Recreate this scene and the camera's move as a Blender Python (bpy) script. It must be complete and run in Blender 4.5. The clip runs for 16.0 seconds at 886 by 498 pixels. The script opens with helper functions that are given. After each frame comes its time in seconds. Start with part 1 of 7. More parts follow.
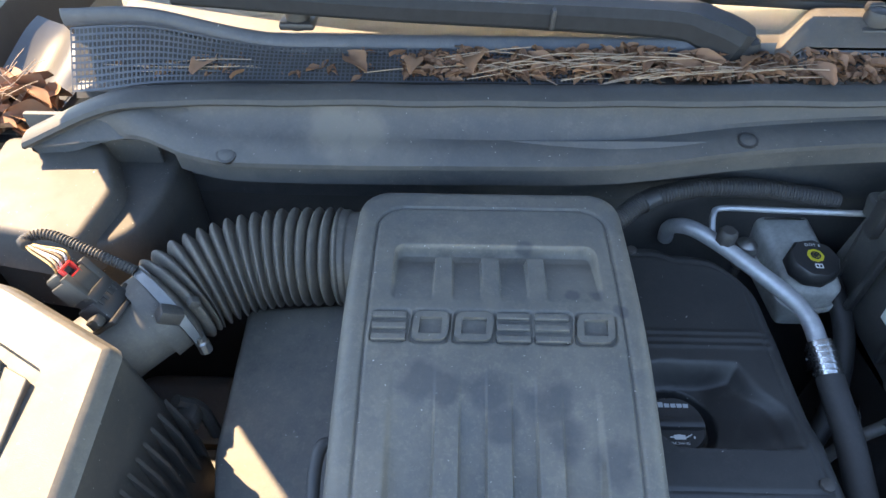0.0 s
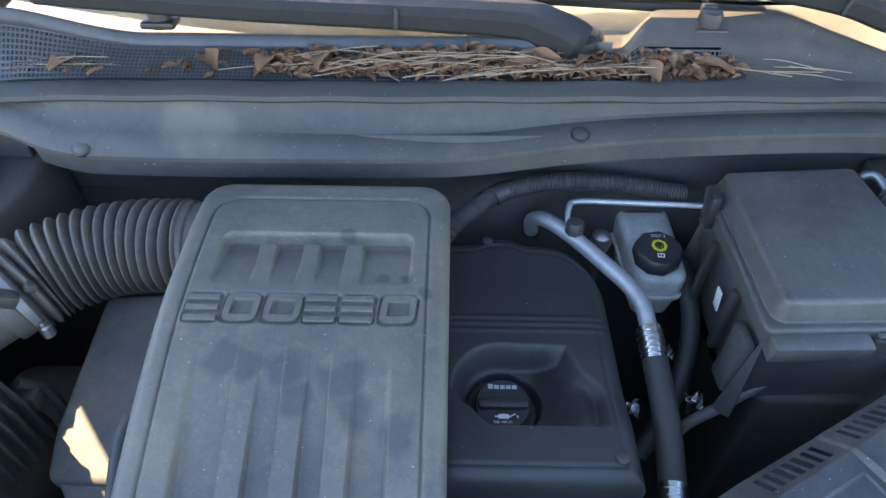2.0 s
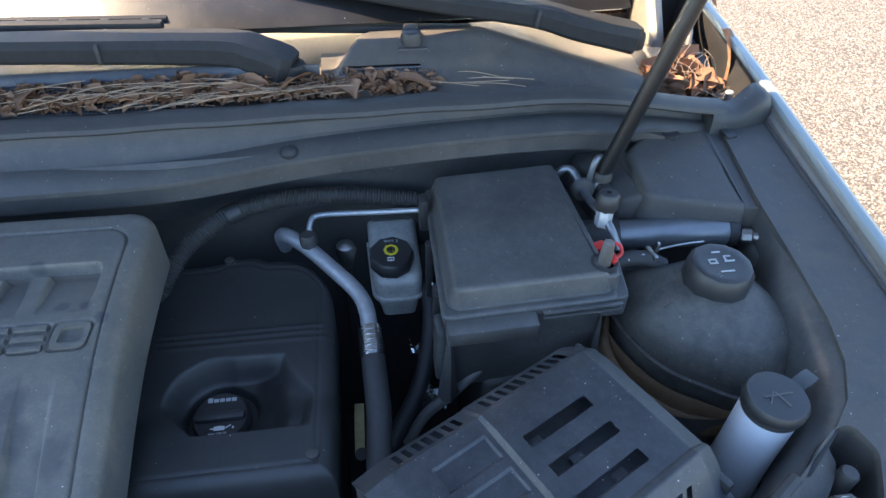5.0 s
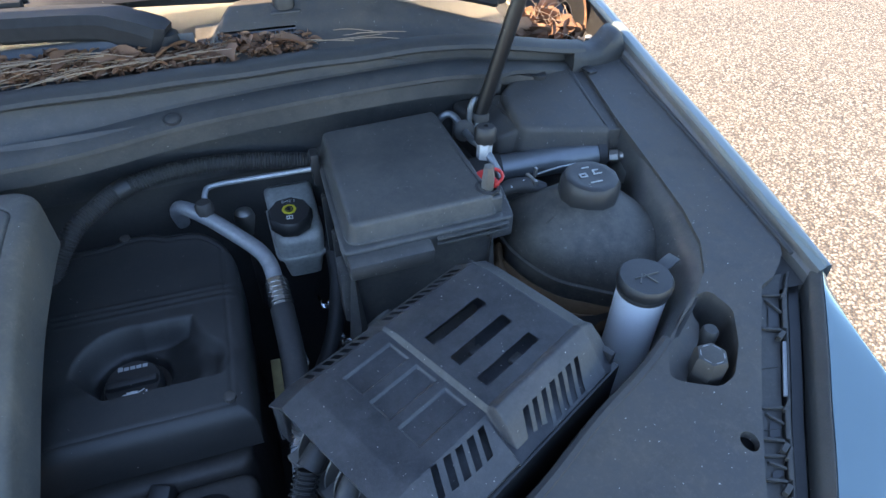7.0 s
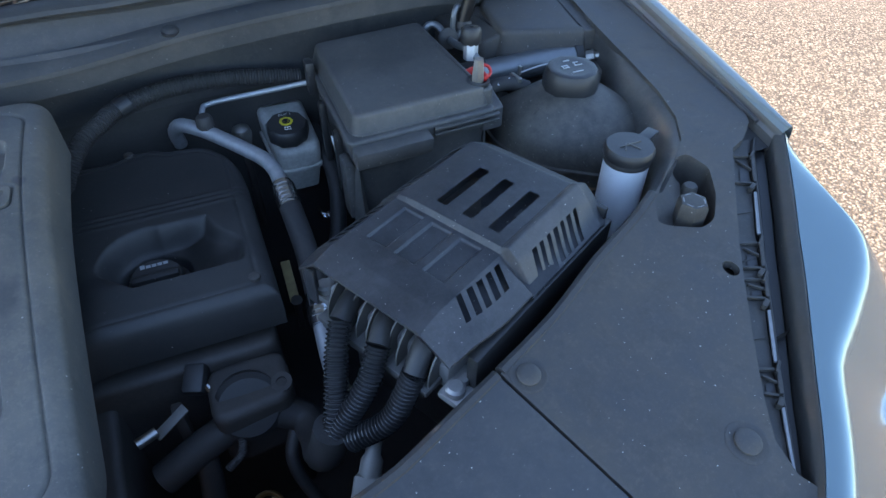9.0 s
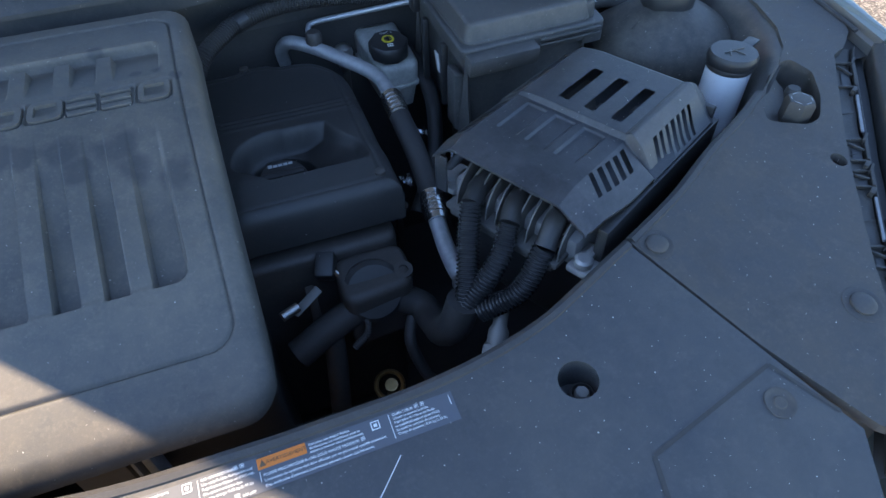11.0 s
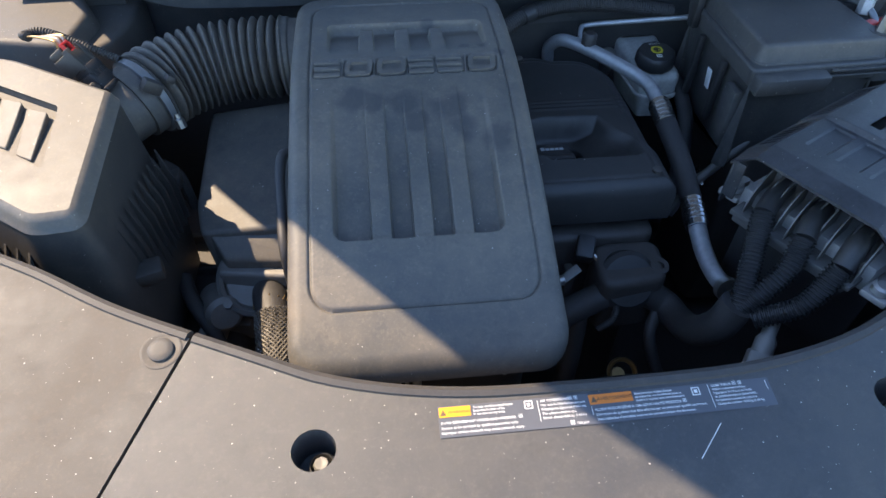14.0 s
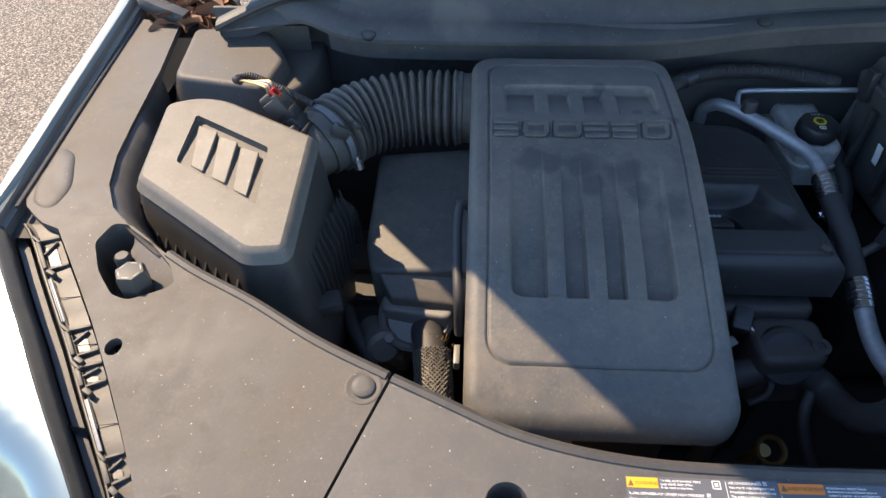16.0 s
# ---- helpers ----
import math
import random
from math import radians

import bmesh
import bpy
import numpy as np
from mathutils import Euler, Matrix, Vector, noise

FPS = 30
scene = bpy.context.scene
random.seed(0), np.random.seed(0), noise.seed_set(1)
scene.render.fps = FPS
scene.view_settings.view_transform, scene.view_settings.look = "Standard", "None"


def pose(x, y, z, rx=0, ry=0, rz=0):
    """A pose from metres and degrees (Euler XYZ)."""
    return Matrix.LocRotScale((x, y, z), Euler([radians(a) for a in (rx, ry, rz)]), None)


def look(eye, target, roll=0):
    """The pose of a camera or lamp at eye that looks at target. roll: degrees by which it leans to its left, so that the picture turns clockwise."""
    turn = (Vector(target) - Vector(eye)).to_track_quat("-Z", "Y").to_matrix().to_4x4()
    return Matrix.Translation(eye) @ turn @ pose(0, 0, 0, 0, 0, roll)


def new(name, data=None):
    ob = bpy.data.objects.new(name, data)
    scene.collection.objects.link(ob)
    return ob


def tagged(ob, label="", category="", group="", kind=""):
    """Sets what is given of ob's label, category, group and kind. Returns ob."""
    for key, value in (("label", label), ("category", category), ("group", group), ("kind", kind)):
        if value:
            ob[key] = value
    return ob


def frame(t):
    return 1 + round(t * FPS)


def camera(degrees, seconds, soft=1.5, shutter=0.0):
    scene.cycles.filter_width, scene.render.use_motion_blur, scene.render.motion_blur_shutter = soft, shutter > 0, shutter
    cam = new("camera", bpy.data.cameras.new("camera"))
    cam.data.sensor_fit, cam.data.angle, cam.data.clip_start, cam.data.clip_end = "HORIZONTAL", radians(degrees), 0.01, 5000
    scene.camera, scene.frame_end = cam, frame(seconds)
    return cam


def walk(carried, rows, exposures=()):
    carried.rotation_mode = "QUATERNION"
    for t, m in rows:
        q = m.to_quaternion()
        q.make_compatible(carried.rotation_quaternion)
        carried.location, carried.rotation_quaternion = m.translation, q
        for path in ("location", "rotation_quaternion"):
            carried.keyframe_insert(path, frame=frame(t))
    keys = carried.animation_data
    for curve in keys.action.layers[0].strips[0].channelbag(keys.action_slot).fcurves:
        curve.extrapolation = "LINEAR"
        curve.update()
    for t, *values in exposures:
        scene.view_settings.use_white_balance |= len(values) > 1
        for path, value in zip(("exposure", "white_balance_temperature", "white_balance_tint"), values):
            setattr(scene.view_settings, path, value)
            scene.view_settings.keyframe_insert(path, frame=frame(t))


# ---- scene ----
import functools
cam = camera(71.3, 16.0)
METRES, EYE, TILT, LEAN, TURN = 1.2, 1.55, -45.0, 0.0, 1.4
ROWS = [
    (0.0, 0.0, 0.0, 0.0, 0.0, 0.0, -0.0),
    (0.5, 0.0361, -0.0075, -0.005, 0.02, 0.0, -0.02),
    (1.0, 0.0742, -0.0131, -0.0128, -0.19, 0.2, -0.22),
    (1.5, 0.1108, -0.0209, -0.0155, -0.65, 0.35, -0.02),
    (2.0, 0.1481, -0.0264, -0.0179, -0.52, 0.65, 0.08),
    (2.5, 0.1834, -0.0339, -0.0212, -0.58, 0.99, 0.42),
    (3.0, 0.2211, -0.0431, -0.0254, -1.1, 1.48, 1.04),
    (3.5, 0.2601, -0.0508, -0.0279, -1.89, 1.84, 1.78),
    (4.0, 0.2983, -0.0568, -0.0318, -3.02, 2.18, 2.88),
    (4.5, 0.338, -0.0638, -0.0366, -4.8, 2.34, 4.4),
    (5.0, 0.3633, -0.073, -0.0412, -6.86, 2.36, 5.64),
    (7.5, 0.3688, -0.1144, -0.1383, -15.72, 1.07, 14.48),
    (8.0, 0.3443, -0.1216, -0.1612, -16.88, 0.12, 15.36),
    (8.5, 0.3203, -0.1275, -0.1791, -17.45, -0.71, 16.04),
    (9.0, 0.2979, -0.1329, -0.1965, -17.68, -1.45, 16.55),
    (11.5, 0.1505, -0.1477, -0.2424, -14.66, -3.89, 14.94),
    (12.0, 0.1205, -0.1465, -0.2444, -13.54, -3.33, 12.87),
    (12.5, 0.0888, -0.1501, -0.2441, -11.86, -2.63, 10.87),
    (13.0, 0.0579, -0.1516, -0.2463, -10.04, -1.91, 8.84),
    (13.5, 0.0279, -0.1545, -0.2462, -7.87, -1.22, 6.86),
    (14.0, 0.0005, -0.1606, -0.2436, -5.44, -0.57, 4.94),
    (14.5, -0.0286, -0.1704, -0.2411, -3.04, 0.17, 3.02),
    (15.0, -0.0545, -0.177, -0.2395, -0.93, 0.78, 1.22),
    (15.5, -0.0789, -0.1804, -0.2304, 0.63, 1.43, -0.04),
    (16.0, -0.0914, -0.1841, -0.2122, 1.41, 2.03, -0.54),
]
walk(cam, [(t, pose(0, 0, EYE, TILT, LEAN, TURN) @ pose(METRES * x, METRES * y, METRES * z, 90 + pitch, roll, yaw)) for t, x, y, z, yaw, pitch, roll in ROWS],
     [(0.0, 3.0, 7450, 10), (2.0, 3.13, 7400, 10), (3.0, 2.95, 7250, 10), (3.7, 2.76, 7100, 10), (4.5, 2.66, 6900, 10), (8.0, 2.53, 6700, 10), (9.2, 2.38, 6650, 10), (12.0, 2.2, 6250, 10), (14.0, 2.04, 6400, 10), (16.0, 1.82, 6600, 10)])

# ---- world, sun, exposure ----
SUN = Vector((-0.713, 0.412, 1.0)).normalized()
world = bpy.data.worlds.new("sky")
scene.world = world
world.use_nodes = True
wn = world.node_tree.nodes
sky = wn.new("ShaderNodeTexSky")
sky.sky_type, sky.sun_disc = "NISHITA", False
sky.sun_elevation = math.asin(SUN.z)
sky.sun_rotation = math.atan2(SUN.x, SUN.y)
sky.air_density, sky.dust_density, sky.ozone_density = 1.0, 0.2, 3.6
world.node_tree.links.new(sky.outputs[0], wn["Background"].inputs[0])
wn["Background"].inputs[1].default_value = 0.12
sun_data = bpy.data.lights.new("sun", "SUN")
sun_data.energy, sun_data.angle, sun_data.color = 3.2, radians(0.5), (1.0, 0.775, 0.53)
sun = new("sun", sun_data)
sun.matrix_world = look((0, 0, 0), -SUN)


# ---- materials ----
def shader(name, rough=0.5, metal=0.0):
    m = bpy.data.materials.new(name)
    m.use_nodes = True
    n, l = m.node_tree.nodes, m.node_tree.links
    b = n["Principled BSDF"]
    b.inputs["Roughness"].default_value, b.inputs["Metallic"].default_value = rough, metal
    return m, n, l, b


def noise_node(n, l, co, scale, detail=4.0, rough=0.55):
    t = n.new("ShaderNodeTexNoise")
    t.inputs["Scale"].default_value, t.inputs["Detail"].default_value, t.inputs["Roughness"].default_value = scale, detail, rough
    l.new(co, t.inputs["Vector"])
    return t.outputs["Fac"]


def ramp(n, l, fac, a, b):
    r = n.new("ShaderNodeMapRange")
    r.inputs["From Min"].default_value, r.inputs["From Max"].default_value = a, b
    l.new(fac, r.inputs["Value"])
    return r.outputs["Result"]


def mixed(n, l, fac, a, b, mode="MIX"):
    m = n.new("ShaderNodeMix")
    m.data_type, m.blend_type = "RGBA", mode
    for sock, v in ((m.inputs[0], fac), (m.inputs[6], a), (m.inputs[7], b)):
        if isinstance(v, (tuple, float, int)):
            sock.default_value = (*v, 1) if isinstance(v, tuple) else v
        else:
            l.new(v, sock)
    return m.outputs[2]


def times(n, l, a, b):
    m = n.new("ShaderNodeMath")
    m.operation = "MULTIPLY"
    for sock, v in ((m.inputs[0], a), (m.inputs[1], b)):
        if isinstance(v, (float, int)):
            sock.default_value = v
        else:
            l.new(v, sock)
    return m.outputs[0]


def bumped(n, l, b, height, strength, dist):
    k = n.new("ShaderNodeBump")
    k.inputs["Strength"].default_value, k.inputs["Distance"].default_value = strength, dist
    l.new(height, k.inputs["Height"])
    l.new(k.outputs[0], b.inputs["Normal"])


def dusty(name, base, dust, amount=0.5, rough=0.6, grain=900, grain_bump=0.25, specks=0.0, metal=0.0, streak=8.0):
    """Plastic, rubber or metal under a film of dust: broad drifts of dust, blotches, fine mould grain and pale specks."""
    m, n, l, b = shader(name, rough, metal)
    co = n.new("ShaderNodeTexCoord").outputs["Object"]
    broad = ramp(n, l, noise_node(n, l, co, streak, 5), 0.32, 0.70)
    blotch = ramp(n, l, noise_node(n, l, co, streak * 6, 6, 0.65), 0.35, 0.68)
    fac = times(n, l, broad, amount * 0.6)
    add = n.new("ShaderNodeMath")
    l.new(fac, add.inputs[0])
    l.new(times(n, l, blotch, amount * 0.36), add.inputs[1])
    col = mixed(n, l, add.outputs[0], base, dust)
    # scuffs wiped through the dust, and dried run-marks
    scuff = ramp(n, l, noise_node(n, l, co, streak * 4.7, 9, 0.74), 0.53, 0.63)
    col = mixed(n, l, times(n, l, scuff, 0.24 * amount), col, tuple(c * 1.2 for c in dust))
    grime = ramp(n, l, noise_node(n, l, co, streak * 2.9, 8, 0.7), 0.54, 0.66)
    col = mixed(n, l, times(n, l, grime, 0.30), col, tuple(c * 0.62 for c in base))
    fine = noise_node(n, l, co, grain, 2)
    col = mixed(n, l, times(n, l, fine, 0.35), col, tuple(c * 1.7 for c in dust), "OVERLAY")
    # grit and half-wiped dust, a few millimetres across
    grit = ramp(n, l, noise_node(n, l, co, 300, 5, 0.75), 0.52, 0.74)
    col = mixed(n, l, times(n, l, grit, 0.20 * amount), col, tuple(min(1.0, c * 1.7) for c in dust))
    for size, share, reach in ((105, specks, 0.082), (240, specks * 0.55, 0.11)) if specks else ():
        v = n.new("ShaderNodeTexVoronoi")
        v.inputs["Scale"].default_value = size
        l.new(co, v.inputs["Vector"])
        near = n.new("ShaderNodeMath")
        near.operation = "SUBTRACT"
        pick = n.new("ShaderNodeMath")
        pick.operation = "GREATER_THAN"
        sep = n.new("ShaderNodeSeparateColor")
        l.new(v.outputs["Color"], sep.inputs[0])
        l.new(times(n, l, sep.outputs[1], reach), near.inputs[0])
        l.new(v.outputs["Distance"], near.inputs[1])
        dot = ramp(n, l, near.outputs[0], 0.0, 0.014)
        l.new(sep.outputs[0], pick.inputs[0])
        pick.inputs[1].default_value = 1.0 - share
        col = mixed(n, l, times(n, l, dot, pick.outputs[0]), col, (0.55, 0.53, 0.48))
    l.new(col, b.inputs["Base Color"])
    r = n.new("ShaderNodeMapRange")
    r.inputs["To Min"].default_value, r.inputs["To Max"].default_value = rough - 0.08, min(1.0, rough + 0.22)
    l.new(add.outputs[0], r.inputs["Value"])
    l.new(r.outputs["Result"], b.inputs["Roughness"])
    bumped(n, l, b, fine, grain_bump, 0.0006)
    return m


def blotched(m, spots, tone):
    """Blotches of another colour over a material: spots of (place, radius) in the thing's own coordinates."""
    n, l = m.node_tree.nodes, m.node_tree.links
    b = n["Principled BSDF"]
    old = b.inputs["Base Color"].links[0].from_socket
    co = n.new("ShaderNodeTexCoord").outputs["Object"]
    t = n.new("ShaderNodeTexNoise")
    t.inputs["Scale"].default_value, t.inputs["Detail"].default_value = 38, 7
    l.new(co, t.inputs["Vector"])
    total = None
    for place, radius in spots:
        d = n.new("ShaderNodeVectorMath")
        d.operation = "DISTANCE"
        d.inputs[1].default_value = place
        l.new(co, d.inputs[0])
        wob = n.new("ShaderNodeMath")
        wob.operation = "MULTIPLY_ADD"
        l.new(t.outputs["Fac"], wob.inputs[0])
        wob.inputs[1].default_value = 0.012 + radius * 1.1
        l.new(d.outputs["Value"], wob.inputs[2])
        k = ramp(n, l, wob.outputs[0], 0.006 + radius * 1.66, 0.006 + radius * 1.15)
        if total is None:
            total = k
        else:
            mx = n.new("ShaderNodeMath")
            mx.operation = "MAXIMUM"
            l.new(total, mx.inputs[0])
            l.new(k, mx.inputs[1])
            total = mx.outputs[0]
    l.new(mixed(n, l, times(n, l, total, 0.55), old, tone), b.inputs["Base Color"])
    return m


def plain(name, col, rough=0.5, metal=0.0, var=0.15, scale=60, coat=0.0):
    m, n, l, b = shader(name, rough, metal)
    co = n.new("ShaderNodeTexCoord").outputs["Object"]
    f = noise_node(n, l, co, scale, 5)
    l.new(mixed(n, l, f, tuple(c * (1 - var) for c in col), tuple(min(1, c * (1 + var)) for c in col)), b.inputs["Base Color"])
    b.inputs["Coat Weight"].default_value = coat
    bumped(n, l, b, noise_node(n, l, co, scale * 5, 3), 0.08, 0.0008)
    return m


def leaf_material():
    m, n, l, b = shader("dry_leaf", 0.75)
    info = n.new("ShaderNodeNewGeometry")
    r = n.new("ShaderNodeValToRGB")
    r.color_ramp.elements[0].color, r.color_ramp.elements[1].color = (0.13, 0.062, 0.032, 1), (0.40, 0.215, 0.120, 1)
    l.new(info.outputs["Random Per Island"], r.inputs[0])
    co = n.new("ShaderNodeTexCoord").outputs["Object"]
    l.new(mixed(n, l, times(n, l, noise_node(n, l, co, 90, 4), 0.6), r.outputs[0], (0.10, 0.05, 0.03)), b.inputs["Base Color"])
    return m


def ground_material():
    m, n, l, b = shader("gravelly_asphalt", 0.9)
    co = n.new("ShaderNodeTexCoord").outputs["Object"]
    v = n.new("ShaderNodeTexVoronoi")
    v.inputs["Scale"].default_value = 95
    l.new(co, v.inputs["Vector"])
    sep = n.new("ShaderNodeSeparateColor")
    l.new(v.outputs["Color"], sep.inputs[0])
    r = n.new("ShaderNodeValToRGB")
    els = r.color_ramp.elements
    els[0].color, els[1].color = (0.070, 0.060, 0.049, 1), (0.46, 0.396, 0.322, 1)
    mid = els.new(0.5)
    mid.color = (0.25, 0.214, 0.172, 1)
    l.new(sep.outputs[0], r.inputs[0])
    crack = ramp(n, l, v.outputs["Distance"], 0.34, 0.66)
    col = mixed(n, l, times(n, l, crack, 0.8), r.outputs[0], (0.045, 0.038, 0.032))
    big = ramp(n, l, noise_node(n, l, co, 1.2, 4), 0.3, 0.7)
    col = mixed(n, l, times(n, l, big, 0.15), col, (0.30, 0.26, 0.21))
    l.new(col, b.inputs["Base Color"])
    inv = n.new("ShaderNodeMath")
    inv.operation = "SUBTRACT"
    inv.inputs[0].default_value = 1.0
    l.new(v.outputs["Distance"], inv.inputs[1])
    bumped(n, l, b, inv.outputs[0], 0.9, 0.008)
    return m


DUST = (0.205, 0.177, 0.142)
COVER = dusty("dusty_cover_plastic", (0.075, 0.078, 0.078), DUST, 0.75, 0.55, 1100, 0.3, 0.4)
ENGINE = blotched(dusty("stained_cover_plastic", (0.075, 0.078, 0.078), DUST, 0.75, 0.55, 1100, 0.3, 0.4),
                 [((-0.066, 0.040, 0.187), 0.020), ((-0.045, 0.028, 0.182), 0.016), ((-0.006, 0.030, 0.185), 0.020), ((0.006, 0.006, 0.176), 0.018), ((0.045, 0.024, 0.183), 0.026), ((0.060, -0.004, 0.174), 0.020),
                  ((0.076, 0.126, 0.203), 0.007), ((0.098, 0.128, 0.203), 0.007), ((0.118, 0.110, 0.200), 0.006), ((0.034, 0.185, 0.207), 0.010), ((0.100, -0.02, 0.16), 0.02)], (0.030, 0.034, 0.042))
PANEL = dusty("grained_panel_plastic", (0.054, 0.055, 0.059), (0.122, 0.103, 0.081), 0.8, 0.62, 1500, 0.28, 0.6)
CENTRE = dusty("coarse_grained_panel_plastic", (0.050, 0.053, 0.059), (0.125, 0.115, 0.102), 0.55, 0.42, 1900, 0.6, 0.95)
BOXMAT = dusty("dusty_box_plastic", (0.050, 0.052, 0.055), (0.17, 0.156, 0.138), 0.6, 0.45, 1000, 0.3, 0.8, 0.0, 11.0)
# the valve cover turns near-black in blotches round the filler's dish
VALVE = blotched(dusty("black_valve_cover_plastic", (0.030, 0.031, 0.033), (0.080, 0.073, 0.065), 0.5, 0.5, 1000, 0.3, 0.25),
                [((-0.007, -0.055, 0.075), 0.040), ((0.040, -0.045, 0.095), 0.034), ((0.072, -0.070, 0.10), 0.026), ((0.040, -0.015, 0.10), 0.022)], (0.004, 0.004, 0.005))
BLACK = dusty("black_plastic", (0.030, 0.030, 0.032), (0.08, 0.073, 0.065), 0.4, 0.45, 1000, 0.2, 0.05)
RUBBER = dusty("black_rubber", (0.036, 0.036, 0.038), (0.09, 0.08, 0.07), 0.55, 0.6, 700, 0.3)
TUBEMAT = dusty("dusty_ribbed_rubber", (0.05, 0.05, 0.05), DUST, 0.7, 0.6, 700, 0.3)
GREASE = dusty("grimy_metal", (0.050, 0.047, 0.046), (0.095, 0.08, 0.066), 0.6, 0.55, 200, 0.5)
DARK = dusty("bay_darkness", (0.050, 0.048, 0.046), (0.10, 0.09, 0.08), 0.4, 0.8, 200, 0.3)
ALU = plain("brushed_aluminium", (0.46, 0.47, 0.48), 0.45, 0.55, 0.25, 120)
CAST = dusty("cast_aluminium", (0.33, 0.33, 0.34), (0.36, 0.33, 0.29), 0.5, 0.42, 500, 0.6, 0, 0.35)
STEEL = plain("zinc_steel", (0.45, 0.44, 0.42), 0.42, 1.0, 0.25, 150)
PAINT = plain("silver_body_paint", (0.22, 0.25, 0.245), 0.40, 0.1, 0.04, 20, 0.2)
INNER = dusty("body_colour_under_dust", (0.12, 0.12, 0.12), DUST, 0.7, 0.5, 900, 0.3, 0.08)
MILKY = dusty("milky_plastic", (0.60, 0.61, 0.58), (0.17, 0.15, 0.12), 0.6, 0.4, 300, 0.2, 0, 0, 22)
RED = plain("red_plastic", (0.55, 0.03, 0.025), 0.4)
YELLOW = plain("yellow_print", (0.60, 0.50, 0.04), 0.5)
AMBER = plain("amber_print", (0.85, 0.38, 0.02), 0.5)
ORANGE = plain("orange_print", (0.65, 0.19, 0.03), 0.5)
WHITE = plain("white_print", (0.75, 0.75, 0.73), 0.5)
GREYPRINT = plain("label_grey", (0.095, 0.10, 0.115), 0.4)
RUST = dusty("rusty_steel", (0.085, 0.046, 0.026), (0.24, 0.16, 0.085), 0.7, 0.7, 200, 0.6)
BRASS = plain("brass", (0.35, 0.24, 0.11), 0.45, 0.8, 0.25, 120)
LEAF = leaf_material()
STRAW = plain("pine_needle", (0.35, 0.25, 0.17), 0.7, 0.0, 0.4, 30)
GROUND = ground_material()
BRAID = dusty("braided_sleeve", (0.09, 0.083, 0.072), (0.22, 0.195, 0.16), 0.7, 0.6, 400, 0.8)


def glass_material():
    m, n, l, b = shader("window_glass", 0.03)
    b.inputs["Base Color"].default_value = (0.75, 0.82, 0.80, 1)
    b.inputs["Transmission Weight"].default_value, b.inputs["IOR"].default_value = 1.0, 1.45
    return m


GLASS = glass_material()
SEAL = plain("grey_seal", (0.22, 0.20, 0.18), 0.6)
TANK = dusty("dusty_tank_plastic", (0.034, 0.035, 0.037), (0.15, 0.135, 0.112), 0.95, 0.42, 500, 0.4, 0.7, 0.0, 13.0)
SHIELD = dusty("black_shield_plastic", (0.024, 0.026, 0.031), (0.088, 0.088, 0.092), 0.8, 0.43, 900, 0.35, 1.0, 0.0, 14.0)
APRON = dusty("apron_plastic", (0.046, 0.050, 0.056), (0.135, 0.125, 0.112), 0.65, 0.55, 1000, 0.3, 0.35)
DRIED = blotched(dusty("water_marked_apron_plastic", (0.046, 0.050, 0.056), (0.135, 0.125, 0.112), 0.55, 0.55, 1000, 0.3, 0.4),
                [((-0.320, -0.060, 0.042), 0.034), ((-0.285, -0.064, 0.038), 0.030)], (0.150, 0.137, 0.115))
GRIMY = dusty("grimy_casting", (0.12, 0.12, 0.122), (0.15, 0.135, 0.115), 0.7, 0.5, 300, 0.5, 0.1, 0.2)
DIRTY = dusty("dirty_casting", (0.22, 0.22, 0.22), (0.20, 0.18, 0.15), 0.7, 0.5, 300, 0.5, 0.1, 0.2)
CRIMP = plain("bright_crimp_metal", (0.66, 0.67, 0.68), 0.24, 1.0, 0.2, 200)
PRINT = plain("greyed_print", (0.42, 0.42, 0.42), 0.5)
WORN = plain("worn_rubber", (0.30, 0.30, 0.30), 0.38, 0.0, 0.3, 200)
BODY = dusty("dusty_black_box_plastic", (0.038, 0.038, 0.039), (0.12, 0.104, 0.082), 0.6, 0.55, 900, 0.3, 0.15)
MESH = dusty("blue_grey_grille_plastic", (0.062, 0.068, 0.080), (0.13, 0.125, 0.12), 0.5, 0.5, 900, 0.2, 0.1)
STRIP = dusty("dusty_weatherstrip", (0.036, 0.038, 0.040), (0.10, 0.092, 0.08), 0.55, 0.6, 600, 0.3, 0.1)
WIPER = plain("satin_black_paint", (0.028, 0.028, 0.029), 0.55, 0.0, 0.3, 80)
WIPER.node_tree.nodes["Principled BSDF"].inputs["Specular IOR Level"].default_value = 0.22
ROD = dusty("chipped_black_paint", (0.010, 0.010, 0.011), (0.05, 0.046, 0.042), 0.3, 0.35, 400, 0.2, 0.35)
CLEAN = dusty("washer_bottle_plastic", (0.80, 0.83, 0.86), (0.45, 0.42, 0.38), 0.15, 0.35, 300, 0.15)


# ---- building helpers ----
ORIGIN = {}


def thing(name, at, label, category, group="", kind=""):
    ob = new(name)
    ob.empty_display_size = 0.02
    ob.location = at
    ORIGIN[ob.name] = Vector(at)
    return tagged(ob, label, category, group, kind)


def part(name, bm, material, parent, label="", smooth=True, angle=40):
    """One mesh under a thing or a part; bm is in world coordinates."""
    o = ORIGIN[parent.name]
    bmesh.ops.translate(bm, vec=-o, verts=bm.verts)
    ob = from_bm(name, bm, material, smooth, angle)
    ob.parent = parent
    ORIGIN[ob.name] = o
    if label:
        ob["label"] = label
    return ob


